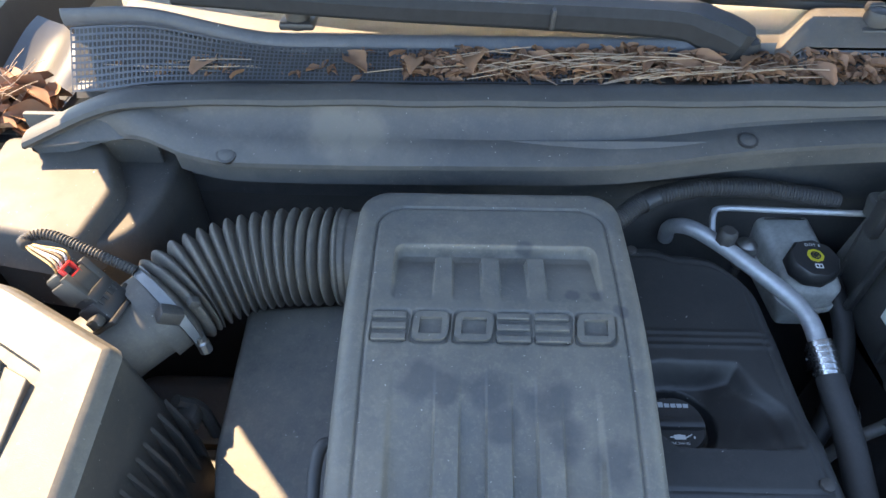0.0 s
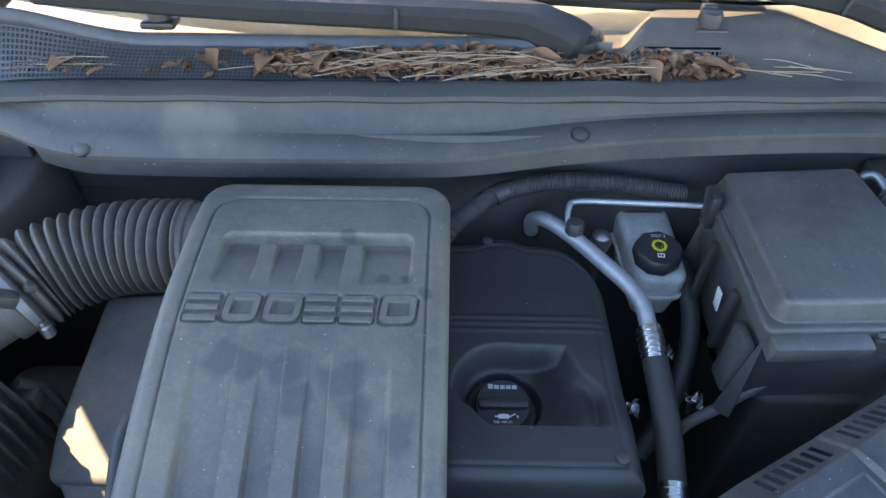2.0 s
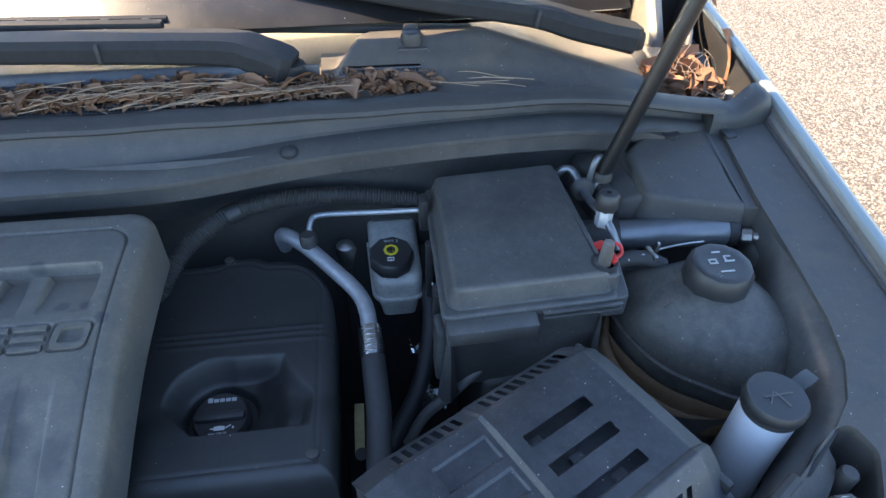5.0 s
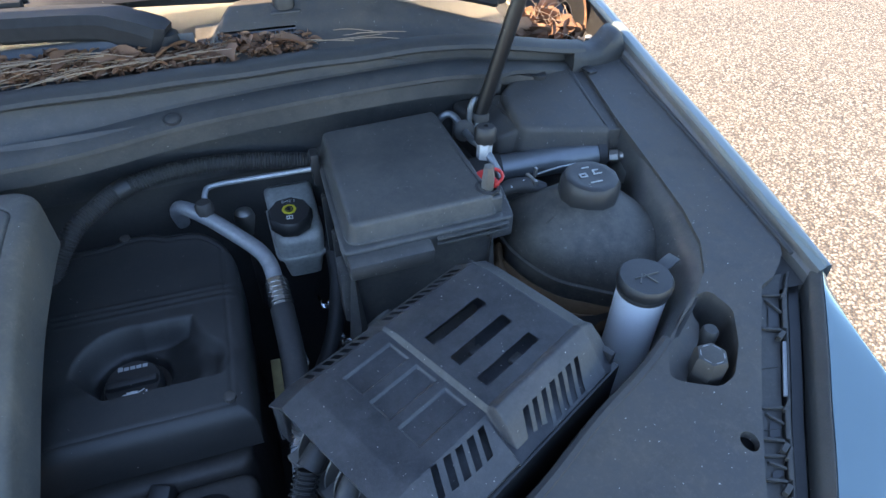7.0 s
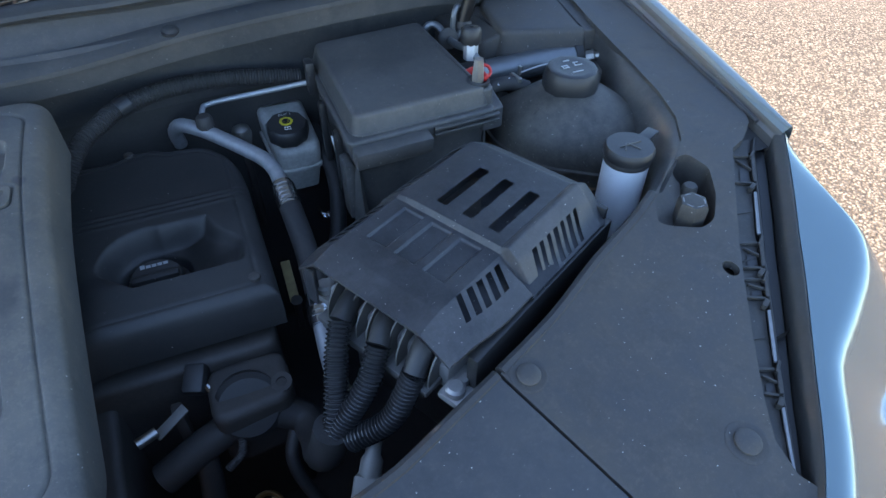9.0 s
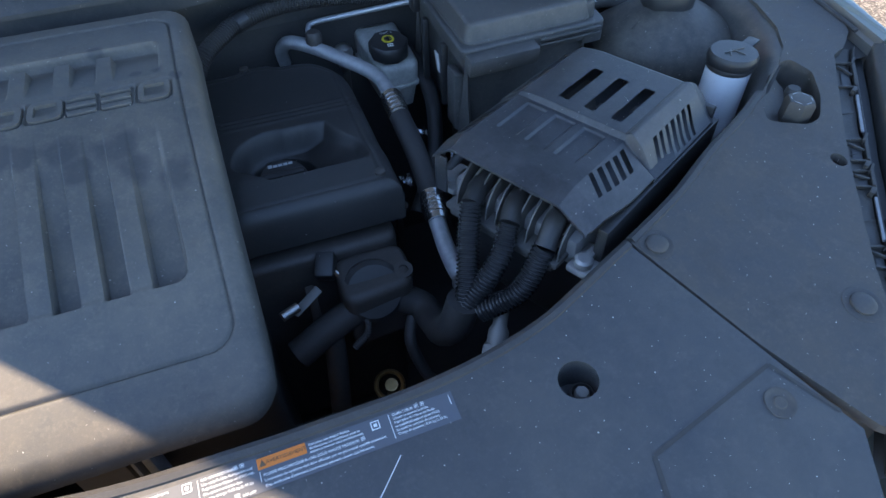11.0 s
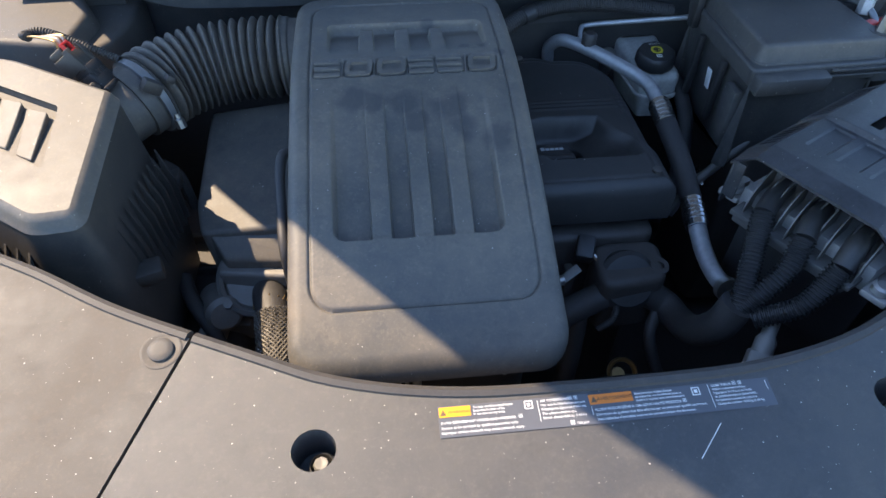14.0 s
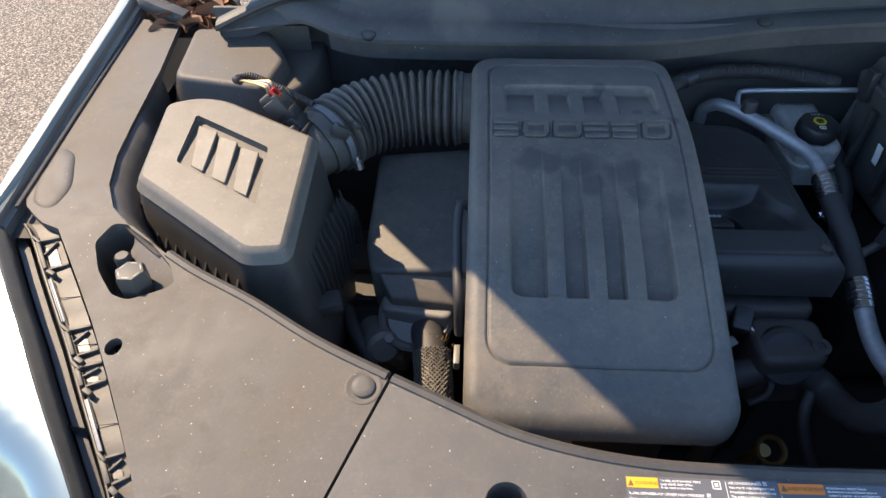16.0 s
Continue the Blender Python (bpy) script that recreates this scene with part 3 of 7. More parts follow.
radiator_panel = thing("radiator_panel", (CX, -0.15, 1.01), "grained dark grey plastic radiator panel, dusty, with a curved lip", "engine panel")
part("sheet", centre_panel(), CENTRE, radiator_panel)
part("lip", tube([(lip(u).x, lip(u).y + 0.002, panel_z(*lip(u)) - 0.003) for u in steps(-SEAM[0] + 0.002, SEAM[0] - 0.002, 20)], 0.0065, 8, 2), RUBBER, radiator_panel, "rounded rubber edge")
for x in (CX - 0.2455, CX + 0.2405):
    part("bolt_well", loft([[(p.x, p.y, panel_z(0, p.y) - h) for p in ring2(x, -0.106, rr, 24, rr * 0.927)] for rr, h in ((0.0182, 0.003), (0.0178, 0.014), (0.0168, 0.036))], False, True), CENTRE, radiator_panel)
    part("bolt_sleeve", lathe([(0.0105, -0.012), (0.0105, 0.008), (0.0090, 0.009), (0.0082, 0.006), (0.0082, -0.012)], Matrix.Translation((x + 0.004, -0.110, panel_z(x, -0.106) - 0.026)), 20), BLACK, radiator_panel)
    part("latch_bolt", lathe([(0.0068, -0.008), (0.0068, 0.009), (0.0055, 0.011), (0.002, 0.011), (0, 0.010)], Matrix.Translation((x + 0.004, -0.110, panel_z(x, -0.106) - 0.026)), 8), DIRTY, radiator_panel)

for side in (-1, 1):
    tint = "sunlit dusty" if side < 0 else "shaded blue-grey"
    sp = thing("fender_panel", (CX + side * 0.62, 0.0, 1.03), tint + " plastic side panel beside the headlight", "engine panel", "side panels")
    part("sheet", side_panel(side), PANEL, sp, angle=3)
    part("lip", tube([(lip(side * u).x, lip(side * u).y + 0.002, panel_z(*lip(side * u)) - 0.003) for u in steps(SEAM[0] + 0.003, 0.612, 14)], 0.0065, 8, 2), RUBBER, sp)
    # the open well round the hood bumper, with a sloped ledge
    part("well_ledge", plate(bumper_ramp(side), [], ramp_z, 0.030), PANEL, sp, angle=20)
    part("well_wall", loft([[(p.x, p.y, panel_z(0, p.y) - h) for p in inset(bumper_hole(side), d)] for d, h in ((0.0, 0.002), (-0.001, 0.010), (0.0, 0.060))], False, True), PANEL, sp)
    push_pin(CX + side * 0.377, -0.009)
    push_pin(CX + side * 0.523, -0.128, 0.014)
    hx, hy, hz = CX + side * 0.637, 0.103, 1.012
    hb = thing("hood_bumper", (hx, hy, hz), "black rubber hood bumper bolt in the panel's well", "bumper stop", "hood bumpers")
    m = Matrix.Translation((hx, hy, hz))
    part("post", lathe([(0.0165, 0), (0.0165, 0.012), (0.010, 0.014), (0.010, 0.026)], m, 16), STEEL, hb)
    cap = part("cap", lathe([(0.0165, 0.022), (0.0172, 0.024), (0.0172, 0.056), (0.0150, 0.060), (0.0115, 0.0605)], m, 6), BODY, hb, "hexagonal rubber cap")
    part("dimple", lathe([(0.0118, 0.0604), (0.0100, 0.0585), (0.006, 0.0578), (0, 0.0590)], m, 18), WORN, cap, "worn shiny dimple")
    part("clip", lathe([(0.009, 0), (0.009, 0.042), (0.007, 0.045), (0, 0.045)], Matrix.Translation((hx + side * 0.031, hy + 0.038, hz)), 14), BODY, hb)

# ---- cowl: apron, weatherstrip, tray ----
cowl = thing("cowl", (CX, 0.66, 1.10), "dusty grey plastic cowl below the windshield with a rubber weatherstrip", "cowl", kind="structure")
apron_low = curve_of([(-0.52, 0.606), (-0.42, 0.603), (-0.36, 0.590), (-0.32, 0.578), (-0.26, 0.570), (0.08, 0.570), (0.20, 0.573), (0.34, 0.586), (0.46, 0.593), (0.60, 0.598), (0.70, 0.600), (0.79, 0.606), (0.83, 0.628), (0.90, 0.641), (0.96, 0.650)])
lip_line = curve_of([(-0.56, 0.582), (-0.48, 0.602), (-0.40, 0.616), (-0.25, 0.622), (0.1, 0.624), (0.6, 0.630), (0.75, 0.636), (0.84, 0.644), (0.955, 0.662)])
lip_top = curve_of([(-0.56, 1.112), (-0.48, 1.142), (-0.40, 1.170), (-0.36, 1.176), (0.1, 1.180), (0.6, 1.184), (0.74, 1.180), (0.83, 1.162), (0.955, 1.134)])


fold_rise = curve_of([(-0.4, 0.024), (-0.1, 0.022), (0.1, 0.015), (0.35, 0.008), (0.8, 0.007)])


def apron(x, b):
    y0, z0 = lip_line(x) - 0.006 + 0.018 * smooth01((x + 0.15) / 0.5), lip_top(x) - 0.010
    y1 = apron_low(x)
    z1 = min(1.126 + 0.95 * (y1 - 0.581), z0 - 0.030)
    run = min(0.026 + 0.012 * smooth01((x + 0.15) / 0.5), (y0 - y1) * 0.85)
    yf, zf = y1 + run, min(z1 + fold_rise(x), z0 - 0.002)
    if b < 0.55:
        t = b / 0.55
        return (x, y0 + (yf - y0) * t + 0.004 * math.sin(3.14159 * t), z0 + (zf - z0) * t)
    t = (b - 0.55) / 0.45
    return (x, yf + (y1 - yf) * t, zf + (z1 - zf) * t + 0.003 * math.sin(3.14159 * t))


part("flange", field(steps(-0.33, 0.80, 60), steps(0, 1, 3), lambda x, w: (x, apron(x, 1.0)[1] + 0.004 + 0.004 * w, apron(x, 1.0)[2] - 0.004 - 0.030 * w)), APRON, cowl)
part("apron", field(steps(-0.505, 0.95, 88), steps(0, 1, 14), apron, skirt=0.006), DRIED, cowl, "dusty sloping apron with water stains", angle=16)
strip_shape = [(0.018, -0.012), (0.018, -0.002), (0.015, 0.001), (0.004, 0.003), (-0.008, 0.001), (-0.014, -0.003), (-0.0165, -0.008), (-0.013, -0.012), (-0.004, -0.014)]
part("weatherstrip", loft([[(x, lip_line(x) + dy, lip_top(x) + dz + 0.0008 * math.sin(40 * x)) for dy, dz in strip_shape] for x in steps(-0.505, 0.955, 92)]), STRIP, cowl, "dusty grey rubber weatherstrip", angle=25)
part("firewall", field(steps(-0.55, 0.92, 20), steps(0, 1, 6), lambda x, b: (x, 0.652 + 0.03 * b, min(1.126 + 0.95 * (apron_low(x) - 0.581), lip_top(x) - 0.040) - 0.004 - 0.6 * b)), APRON, cowl)
tray_z = curve_of([(0.64, 1.164), (0.665, 1.166), (0.70, 1.172), (0.74, 1.176), (0.80, 1.186), (0.90, 1.200)])
part("tray", field(steps(-0.455, 0.90, 60), steps(0.64, 0.915, 18), lambda x, y: (x, y + 0.06 * ((x - CX) / 0.74) ** 2 * smooth01((y - 0.7) / 0.2), tray_z(y) - 0.08 * smooth01((x - 0.6) / 0.28))), INNER, cowl)


# ---- engine cover ----
cover_z = curve_of([(-0.03, 0.957), (0.012, 0.979), (0.075, 1.005), (0.20, 1.055), (0.337, 1.097), (0.45, 1.109), (0.545, 1.108)])
C_X0, C_X1, C_Y0, C_Y1 = -0.1045, 0.1805, -0.004, 0.539


def box_dist(x, y, x0, x1, y0, y1, r):
    """How far inside a rounded rectangle a point lies (negative outside)."""
    qx, qy = abs(x - (x0 + x1) / 2) - (x1 - x0) / 2 + r, abs(y - (y0 + y1) / 2) - (y1 - y0) / 2 + r
    return r - math.hypot(max(qx, 0), max(qy, 0)) - min(max(qx, qy), 0)


BADGE = ((-0.074, 0.031, "bars"), (-0.038, 0.033, "frame"), (0.001, 0.035, "frame"), (0.041, 0.030, "bars"), (0.076, 0.031, "bars"), (0.113, 0.034, "frame"))


def cover_height(x, y):
    z = cover_z(y)
    d = box_dist(x, y, C_X0, C_X1, C_Y0, C_Y1, 0.035)
    R = 0.016
    if d < R:
        z -= R - math.sqrt(max(0.0, R * R - (R - max(d, 0)) ** 2))
    z -= 0.0032 * math.exp(-((box_dist(x, y, -0.080, 0.158, 0.055, 0.503, 0.028) / 0.0016) ** 2))
    for gx, w, kind in BADGE:
        z -= 0.0030 * smooth01((box_dist(x - 0.10 * (y - 0.3365), y, gx - 0.0022, gx + w + 0.0022, 0.3343, 0.3677, 0.006) + 0.001) / 0.0022)
    # lower window with three ribs, fading out towards the back
    w = box_dist(x, y, -0.056, 0.130, 0.124, 0.345, 0.016)
    deep = 0.0155 * smooth01((0.325 - y) / 0.17)
    if w > 0:
        rib = 0.0
        for c in (-0.0035, 0.0415, 0.0845):
            rib = max(rib, smooth01((0.0122 - abs(x - c)) / 0.0022))
        z -= deep * smooth01(w / 0.006) * (1 - 0.92 * rib)
    # upper window with three short ribs, fading out towards the front
    w = box_dist(x, y, -0.060, 0.143, 0.375, 0.448, 0.012)
    deep = 0.0135 * min(1.0, max(0.0, (y - 0.378) / 0.058))
    if w > 0:
        rib = 0.0
        for c in (-0.0095, 0.0365, 0.081):
            rib = max(rib, smooth01((0.0105 - abs(x - c)) / 0.0024) * smooth01((0.4345 - y) / 0.004))
        z -= deep * smooth01(w / 0.0045) * (1 - 0.93 * rib)
    return z


def cover_shell():
    hw, r = (C_X1 - C_X0) / 2, 0.035
    mid = (C_X0 + C_X1) / 2
    a_s = [-1, *steps(-0.997, -0.90, 9), *steps(-0.885, 0.885, 230), *steps(0.90, 0.997, 9), 1]
    y_s = [C_Y0, C_Y0 + 0.0006, *steps(C_Y0 + 0.002, C_Y0 + 0.035, 14), *steps(C_Y0 + 0.038, C_Y1 - 0.038, 330), *steps(C_Y1 - 0.035, C_Y1 - 0.002, 14), C_Y1 - 0.0006, C_Y1]

    def put(a, y):
        e = max(0.0, C_Y0 + r - y, y - (C_Y1 - r))
        w = hw - r + math.sqrt(max(0.0, r * r - e * e))
        x = mid + a * w
        return (x, y, cover_height(x, y))
    bm = field(a_s, y_s, put, skirt=0.055)
    for v in list(bm.verts)[len(a_s) * len(y_s):]:  # the skirt runs out to a thin edge in front
        v.co.z += 0.050 * (1 - smooth01((v.co.y - C_Y0 - 0.01) / 0.10))
    return bm


GREYMETAL = plain("grey_painted_steel", (0.20, 0.21, 0.22), 0.35, 0.6, 0.15, 60)
engine_cover = thing("engine_cover", (0.038, 0.26, 0.90), "dusty dark grey plastic engine cover with ribbed windows", "engine cover")
part("shell", cover_shell(), ENGINE, engine_cover)


def glyph(x, w, kind):
    """One raised block of the badge: a frame or a pile of bars."""
    h, y = 0.029, 0.3365
    zf = lambda px, py: cover_z(py) + 0.0008
    low = lambda px, py: cover_z(py) - 0.004
    if kind == "frame":
        out = rounded([(x, y), (x + w, y), (x + w, y + h), (x, y + h)], 0.009, 4)
        inn = inset(out, 0.0062)
        rings = []
        for ring, f in ((out, low), (out, zf), (inn, zf), (inn, low)):
            rings.append([(p.x + 0.10 * (p.y - y), p.y, f(p.x, p.y)) for p in ring])
        return loft(rings, False, False)
    bars = []
    for k in range(3):
        b = y + k * 0.0112
        bars.append(block([Vector((x, b)), Vector((x + w, b)), Vector((x + w, b + 0.0058)), Vector((x, b + 0.0058))], low, zf, 0.0008))
    return join(*bars)


for x, w, kind in BADGE:
    part("badge_block", glyph(x, w, kind), COVER, engine_cover, "raised badge block")

# ---- valve cover and oil cap ----
valve_edge = curve_of([(0.10, 0.572), (0.158, 0.579), (0.215, 0.582), (0.233, 0.590), (0.264, 0.590), (0.283, 0.580), (0.302, 0.579), (0.331, 0.572), (0.352, 0.550), (0.365, 0.525), (0.374, 0.491), (0.3775, 0.452)])
V_X1, V_Y0 = 0.3775, 0.238
dish_right = curve_of([(0.29, 0.353), (0.344, 0.355), (0.373, 0.333), (0.406, 0.318)])


def valve_height(x, y):
    z = 0.976 + 0.02 * (y - 0.40)
    d = min(V_X1 - x, (y - V_Y0) * 1.2, (valve_edge(x) - y) * 0.8)
    R = 0.022
    if d < R:
        z -= R - math.sqrt(max(0.0, R * R - (R - max(d, 0)) ** 2))
    # the shelf in front, and behind it the dish round the filler, shallow towards its far side
    z += 0.008 * smooth01((0.345 - y) / 0.045) * smooth01((x - 0.15) / 0.04)
    brink = y - 0.297 - 1.1 * max(0.0, 0.225 - x)
    dish = max(0.060 - math.hypot(x - 0.243, y - 0.348), min(dish_right(y) - x, 0.406 - y) if x > 0.243 else -1.0)
    z -= (0.034 - 0.022 * smooth01((x - 0.275) / 0.06)) * smooth01(dish / 0.018) * smooth01(brink / 0.008)
    z -= 0.016 * smooth01((0.044 - math.hypot(x - 0.243, y - 0.345)) / 0.006) * smooth01(brink / 0.008)
    for c in (0.4255, 0.4355, 0.4445):
        z += 0.0013 * math.exp(-((y - c) / 0.0026) ** 2)
    z -= 0.0016 * math.exp(-((d - 0.020) / 0.0025) ** 2)
    return z


def valve_shell():
    def put(x, b):
        y = V_Y0 + b * (valve_edge(x) - V_Y0)
        return (x, y, valve_height(x, y))
    return field([*steps(0.11, 0.354, 110), *steps(0.356, V_X1 - 0.0001, 18)], [*steps(0, 0.06, 10), *steps(0.065, 0.935, 170), *steps(0.94, 1, 10)], put, skirt=0.040)


valve_cover = thing("valve_cover", (0.25, 0.40, 0.86), "black dusty plastic valve cover with a dish round the filler cap", "engine part")
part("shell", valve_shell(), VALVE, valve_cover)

oil_cap = thing("oil_filler", (0.243, 0.345, 0.924), "black oil filler cap with white markings", "cap")
mcap = Matrix.Translation((0.243, 0.345, 0.924)) @ pose(0, 0, 0, 5, 0, 0)
oil_body = part("body", lathe([(0.030, -0.01), (0.0325, 0.006), (0.0325, 0.018), (0.0300, 0.0235), (0, 0.024)], mcap, 36), BLACK, oil_cap)
part("grip", moved(box((0, -0.001, 0.023), (0.058, 0.013, 0.016), 0.005), mcap), BLACK, oil_body)

# ---- fuse box ----
fuse_box = thing("fuse_box", (0.61, 0.48, 0.90), "dusty black plastic fuse and relay box with a lid", "fuse box")
lid = rounded([(0.520, 0.592), (0.517, 0.376), (0.700, 0.3835), (0.690, 0.606)], [0.012, 0.012, 0.008, 0.012], 4)
fuse_lid = part("lid", block(lid, 1.062, 1.0895, 0.006, 0.006), BOXMAT, fuse_box)
base = rounded([(0.508, 0.602), (0.503, 0.361), (0.712, 0.3705), (0.703, 0.617)], 0.012, 4)
part("lid_ear", block(rounded([(0.688, 0.383), (0.712, 0.384), (0.720, 0.430), (0.686, 0.436)], 0.006, 3), 1.060, 1.0845, 0.004, 0.001), BOXMAT, fuse_lid)
part("rim_ear", block(rounded([(0.690, 0.371), (0.724, 0.372), (0.733, 0.442), (0.690, 0.449)], 0.008, 3), 1.030, 1.0605, 0.003), BOXMAT, fuse_box)
part("rim", block(base, 1.035, 1.062, 0.004, -0.004), BOXMAT, fuse_box)
part("body", block(inset(base, 0.012), 0.90, 1.036, 0.002, -0.012), BOXMAT, fuse_box)
part("front_step", box((0.560, 0.357, 1.043), (0.104, 0.022, 0.026), 0.004, (8, 0, 2)), BOXMAT, fuse_box)

# ---- power module with its finned case and louvred shield ----
E_M = Matrix(((0.8816, 0.4720, 0, 0.403), (0.4720, -0.8816, 0, 0.192), (0, 0, 1, 0), (0, 0, 0, 1)))
E_A, E_B = 0.272, 0.206


def lin01(t):
    return min(1.0, max(0.0, t))


def shield_height(a, b):
    z = 1.077 - (0.024 + 0.012 * smooth01((a - 0.112) / 0.006)) * lin01((b - 0.163) / 0.043) - 0.022 * lin01((0.026 - b) / 0.026) - 0.007 * lin01((0.022 - a) / 0.026)
    z -= 0.012 * lin01((a - 0.250) / 0.022)
    z += 0.006 * smooth01((a - 0.116) / 0.005) * (0.4 + 0.6 * smooth01((b - 0.02) / 0.03)) + 0.008 * smooth01((a - 0.116) / 0.005) * smooth01((b - 0.16) / 0.01) * smooth01((0.2 - b) / 0.02)
    # shallow blind panels on the fore part
    if a < 0.113:
        for k in range(3):
            q = min(a - 0.052, 0.112 - a, b - (0.043 + 0.037 * k), 0.071 + 0.037 * k - b)
            z -= 0.0024 * smooth01(q / 0.0030)
    return z


def shield_hole(a, b):
    if 0.135 < a < 0.212:
        for k in range(3):
            if abs(b - (0.0735 + 0.0335 * k)) < 0.0065:
                return True
    if 0.167 < b < 0.189:
        for k in range(5):
            if abs(a - (0.0520 + 0.0135 * k)) < 0.0036:
                return True
    if 0.182 < b < 0.203:
        for k in range(7):
            if abs(a - (0.157 + 0.0128 * k)) < 0.0036:
                return True
    if 0.006 < b < 0.022 and 0.03 < a < 0.24 and (a * 1000) % 11 < 6 and not 0.108 < a < 0.128:
        return True
    return False


def shield_point(a, b):
    """The shield's side is sheared, so that its louvres lean."""
    lean = 0.5 * max(0.0, b - 0.163) * smooth01((a + 0.004) / 0.034) * smooth01((E_A - a) / 0.03)
    b *= 1 - 0.045 * (1 - smooth01(a / 0.10))
    return (a - lean, b, shield_height(a - lean, b))


module = thing("control_module", (0.57, 0.17, 0.92), "electronic power module under a black louvred plastic shield", "control module")
shield = part("shield", field(steps(-0.004, E_A, 206), steps(0, E_B, 154), shield_point, shield_hole, skirt=0.003, m=E_M), SHIELD, module, "dusty black shield with slots and louvres", angle=13)
part("skirt", moved(join(box((E_A / 2 + 0.012, E_B - 0.004, 1.012), (E_A - 0.02, 0.012, 0.058), 0.002), box((E_A - 0.003, E_B / 2, 1.022), (0.008, E_B - 0.01, 0.07), 0.002)), E_M), BLACK, module)
part("slot_ribs", moved(join(box((0.175, 0.105, 1.058), (0.09, 0.10, 0.003), 0.001), *[box((0.172, 0.0765 + 0.0335 * k, 1.064), (0.076, 0.003, 0.012), 0.001) for k in range(3)], *[box((0.150 + 0.02 * k, 0.0705 + 0.0335 * k, 1.063), (0.014, 0.008, 0.008), 0.001) for k in range(3)]), E_M), BOXMAT, module)
part("case", moved(box((0.138, 0.100, 0.998), (0.250, 0.165, 0.036), 0.006), E_M), CAST, module, "cast aluminium case")
part("bracket", moved(box((0.145, 0.105, 0.915), (0.22, 0.17, 0.13), 0.01), E_M), BLACK, module)


def cooling_fin(b):
    """A thin fin with a hollow front edge."""
    edge = [(0.040, 1.044)] + [(0.040 - 0.052 * math.sin(radians(90 * k / 6)), 1.044 - 0.040 * (1 - math.cos(radians(90 * k / 6)))) for k in range(1, 7)] + [(-0.012, 0.996), (0.040, 0.996)]
    return moved(loft([[(a + 0.007, b + h + 0.10 * (0.04 - a), z) for a, z in edge] for h in (-0.0009, 0.0009)]), E_M)


for k in range(11):
    part("fin", cooling_fin(0.032 + 0.0135 * k), GRIMY, module, smooth=False)
part("ledge", moved(join(box((0.007, 0.100, 0.994), (0.036, 0.150, 0.008), 0.002), box((-0.007, 0.100, 0.990), (0.006, 0.140, 0.014), 0.002)), E_M), GRIMY, module, "cast ledge under the fins")
part("corner_leg", moved(join(box((0.006, 0.003, 1.020), (0.016, 0.003, 0.060), 0.001), box((0.000, 0.010, 1.026), (0.003, 0.016, 0.050), 0.001)), E_M), SHIELD, module)
for b, a in ((0.006, 0.024), (0.195, 0.012)):
    part("ear", moved(join(box((0.008 + a, b, 0.994), (0.046, 0.028, 0.009), 0.003), box((0.004 + a, b, 1.003), (0.03, 0.010, 0.010), 0.002), lathe([(0.010, 0), (0.010, 0.007), (0.007, 0.0095), (0, 0.0095)], Matrix.Translation((-0.004 + a, b, 1.000)), 12)), E_M), CAST, module)

# ---- air filter box ----
box_top = lambda x, y: 1.045 + 0.19 * y
air_box = thing("air_filter_box", (-0.42, 0.27, 0.85), "dusty black plastic air filter box with a slotted lid", "air filter box")
AB = [(-0.508, 0.374), (-0.503, 0.240), (-0.346, 0.136), (-0.300, 0.140), (-0.299, 0.318), (-0.428, 0.384), (-0.470, 0.388)]


def window_deep(x, y):
    """The lid's window is deepest at its rear edge and runs out towards the front."""
    return 0.0035 + 0.0065 * min(1.0, max(0.0, (y + 0.56 * x + 0.006) / 0.095))


def air_slat(rear_l, rear_r, front_r, front_l):
    """One wedge: it grows out of the window's floor and drops sharply at its far side."""
    rings = []
    for d, h in ((0.0, None), (0.0, 0.0012), (0.0009, 0.0003)):
        ring = inset(rounded([rear_l, rear_r, front_r, front_l], 0.0022, 3), d)
        rings.append([(p.x, p.y, box_top(p.x, p.y) - (0.014 if h is None else h + 0.0012 + 0.0042 * ((max(rear_r[0], front_r[0]) - p.x) / 0.030))) for p in ring])
    return loft(rings)


def air_lid():
    out = rounded(AB, [0.012, 0.008, 0.012, 0.012, 0.006, 0.02, 0.02], 4)
    win = rounded([(-0.459, 0.3495), (-0.461, 0.2675), (-0.3475, 0.2025), (-0.3525, 0.2935)], 0.005, 3)
    top = plate(inset(out, 0.008), [win], box_top, 0.004)
    floor = plate(inset(win, -0.004), [], lambda x, y: box_top(x, y) - window_deep(x, y), 0.003)
    wall = loft([[(p.x, p.y, box_top(p.x, p.y) - h) for p in win] for h in (0.0005, 0.013)], False, False)
    edge = loft([[(p.x, p.y, box_top(p.x, p.y) - h) for p in inset(out, d)] for d, h in ((0.008, 0), (0.004, 0.002), (0.001, 0.006), (0, 0.010), (-0.004, 0.016))], False, False)
    return join(top, floor, wall, edge)


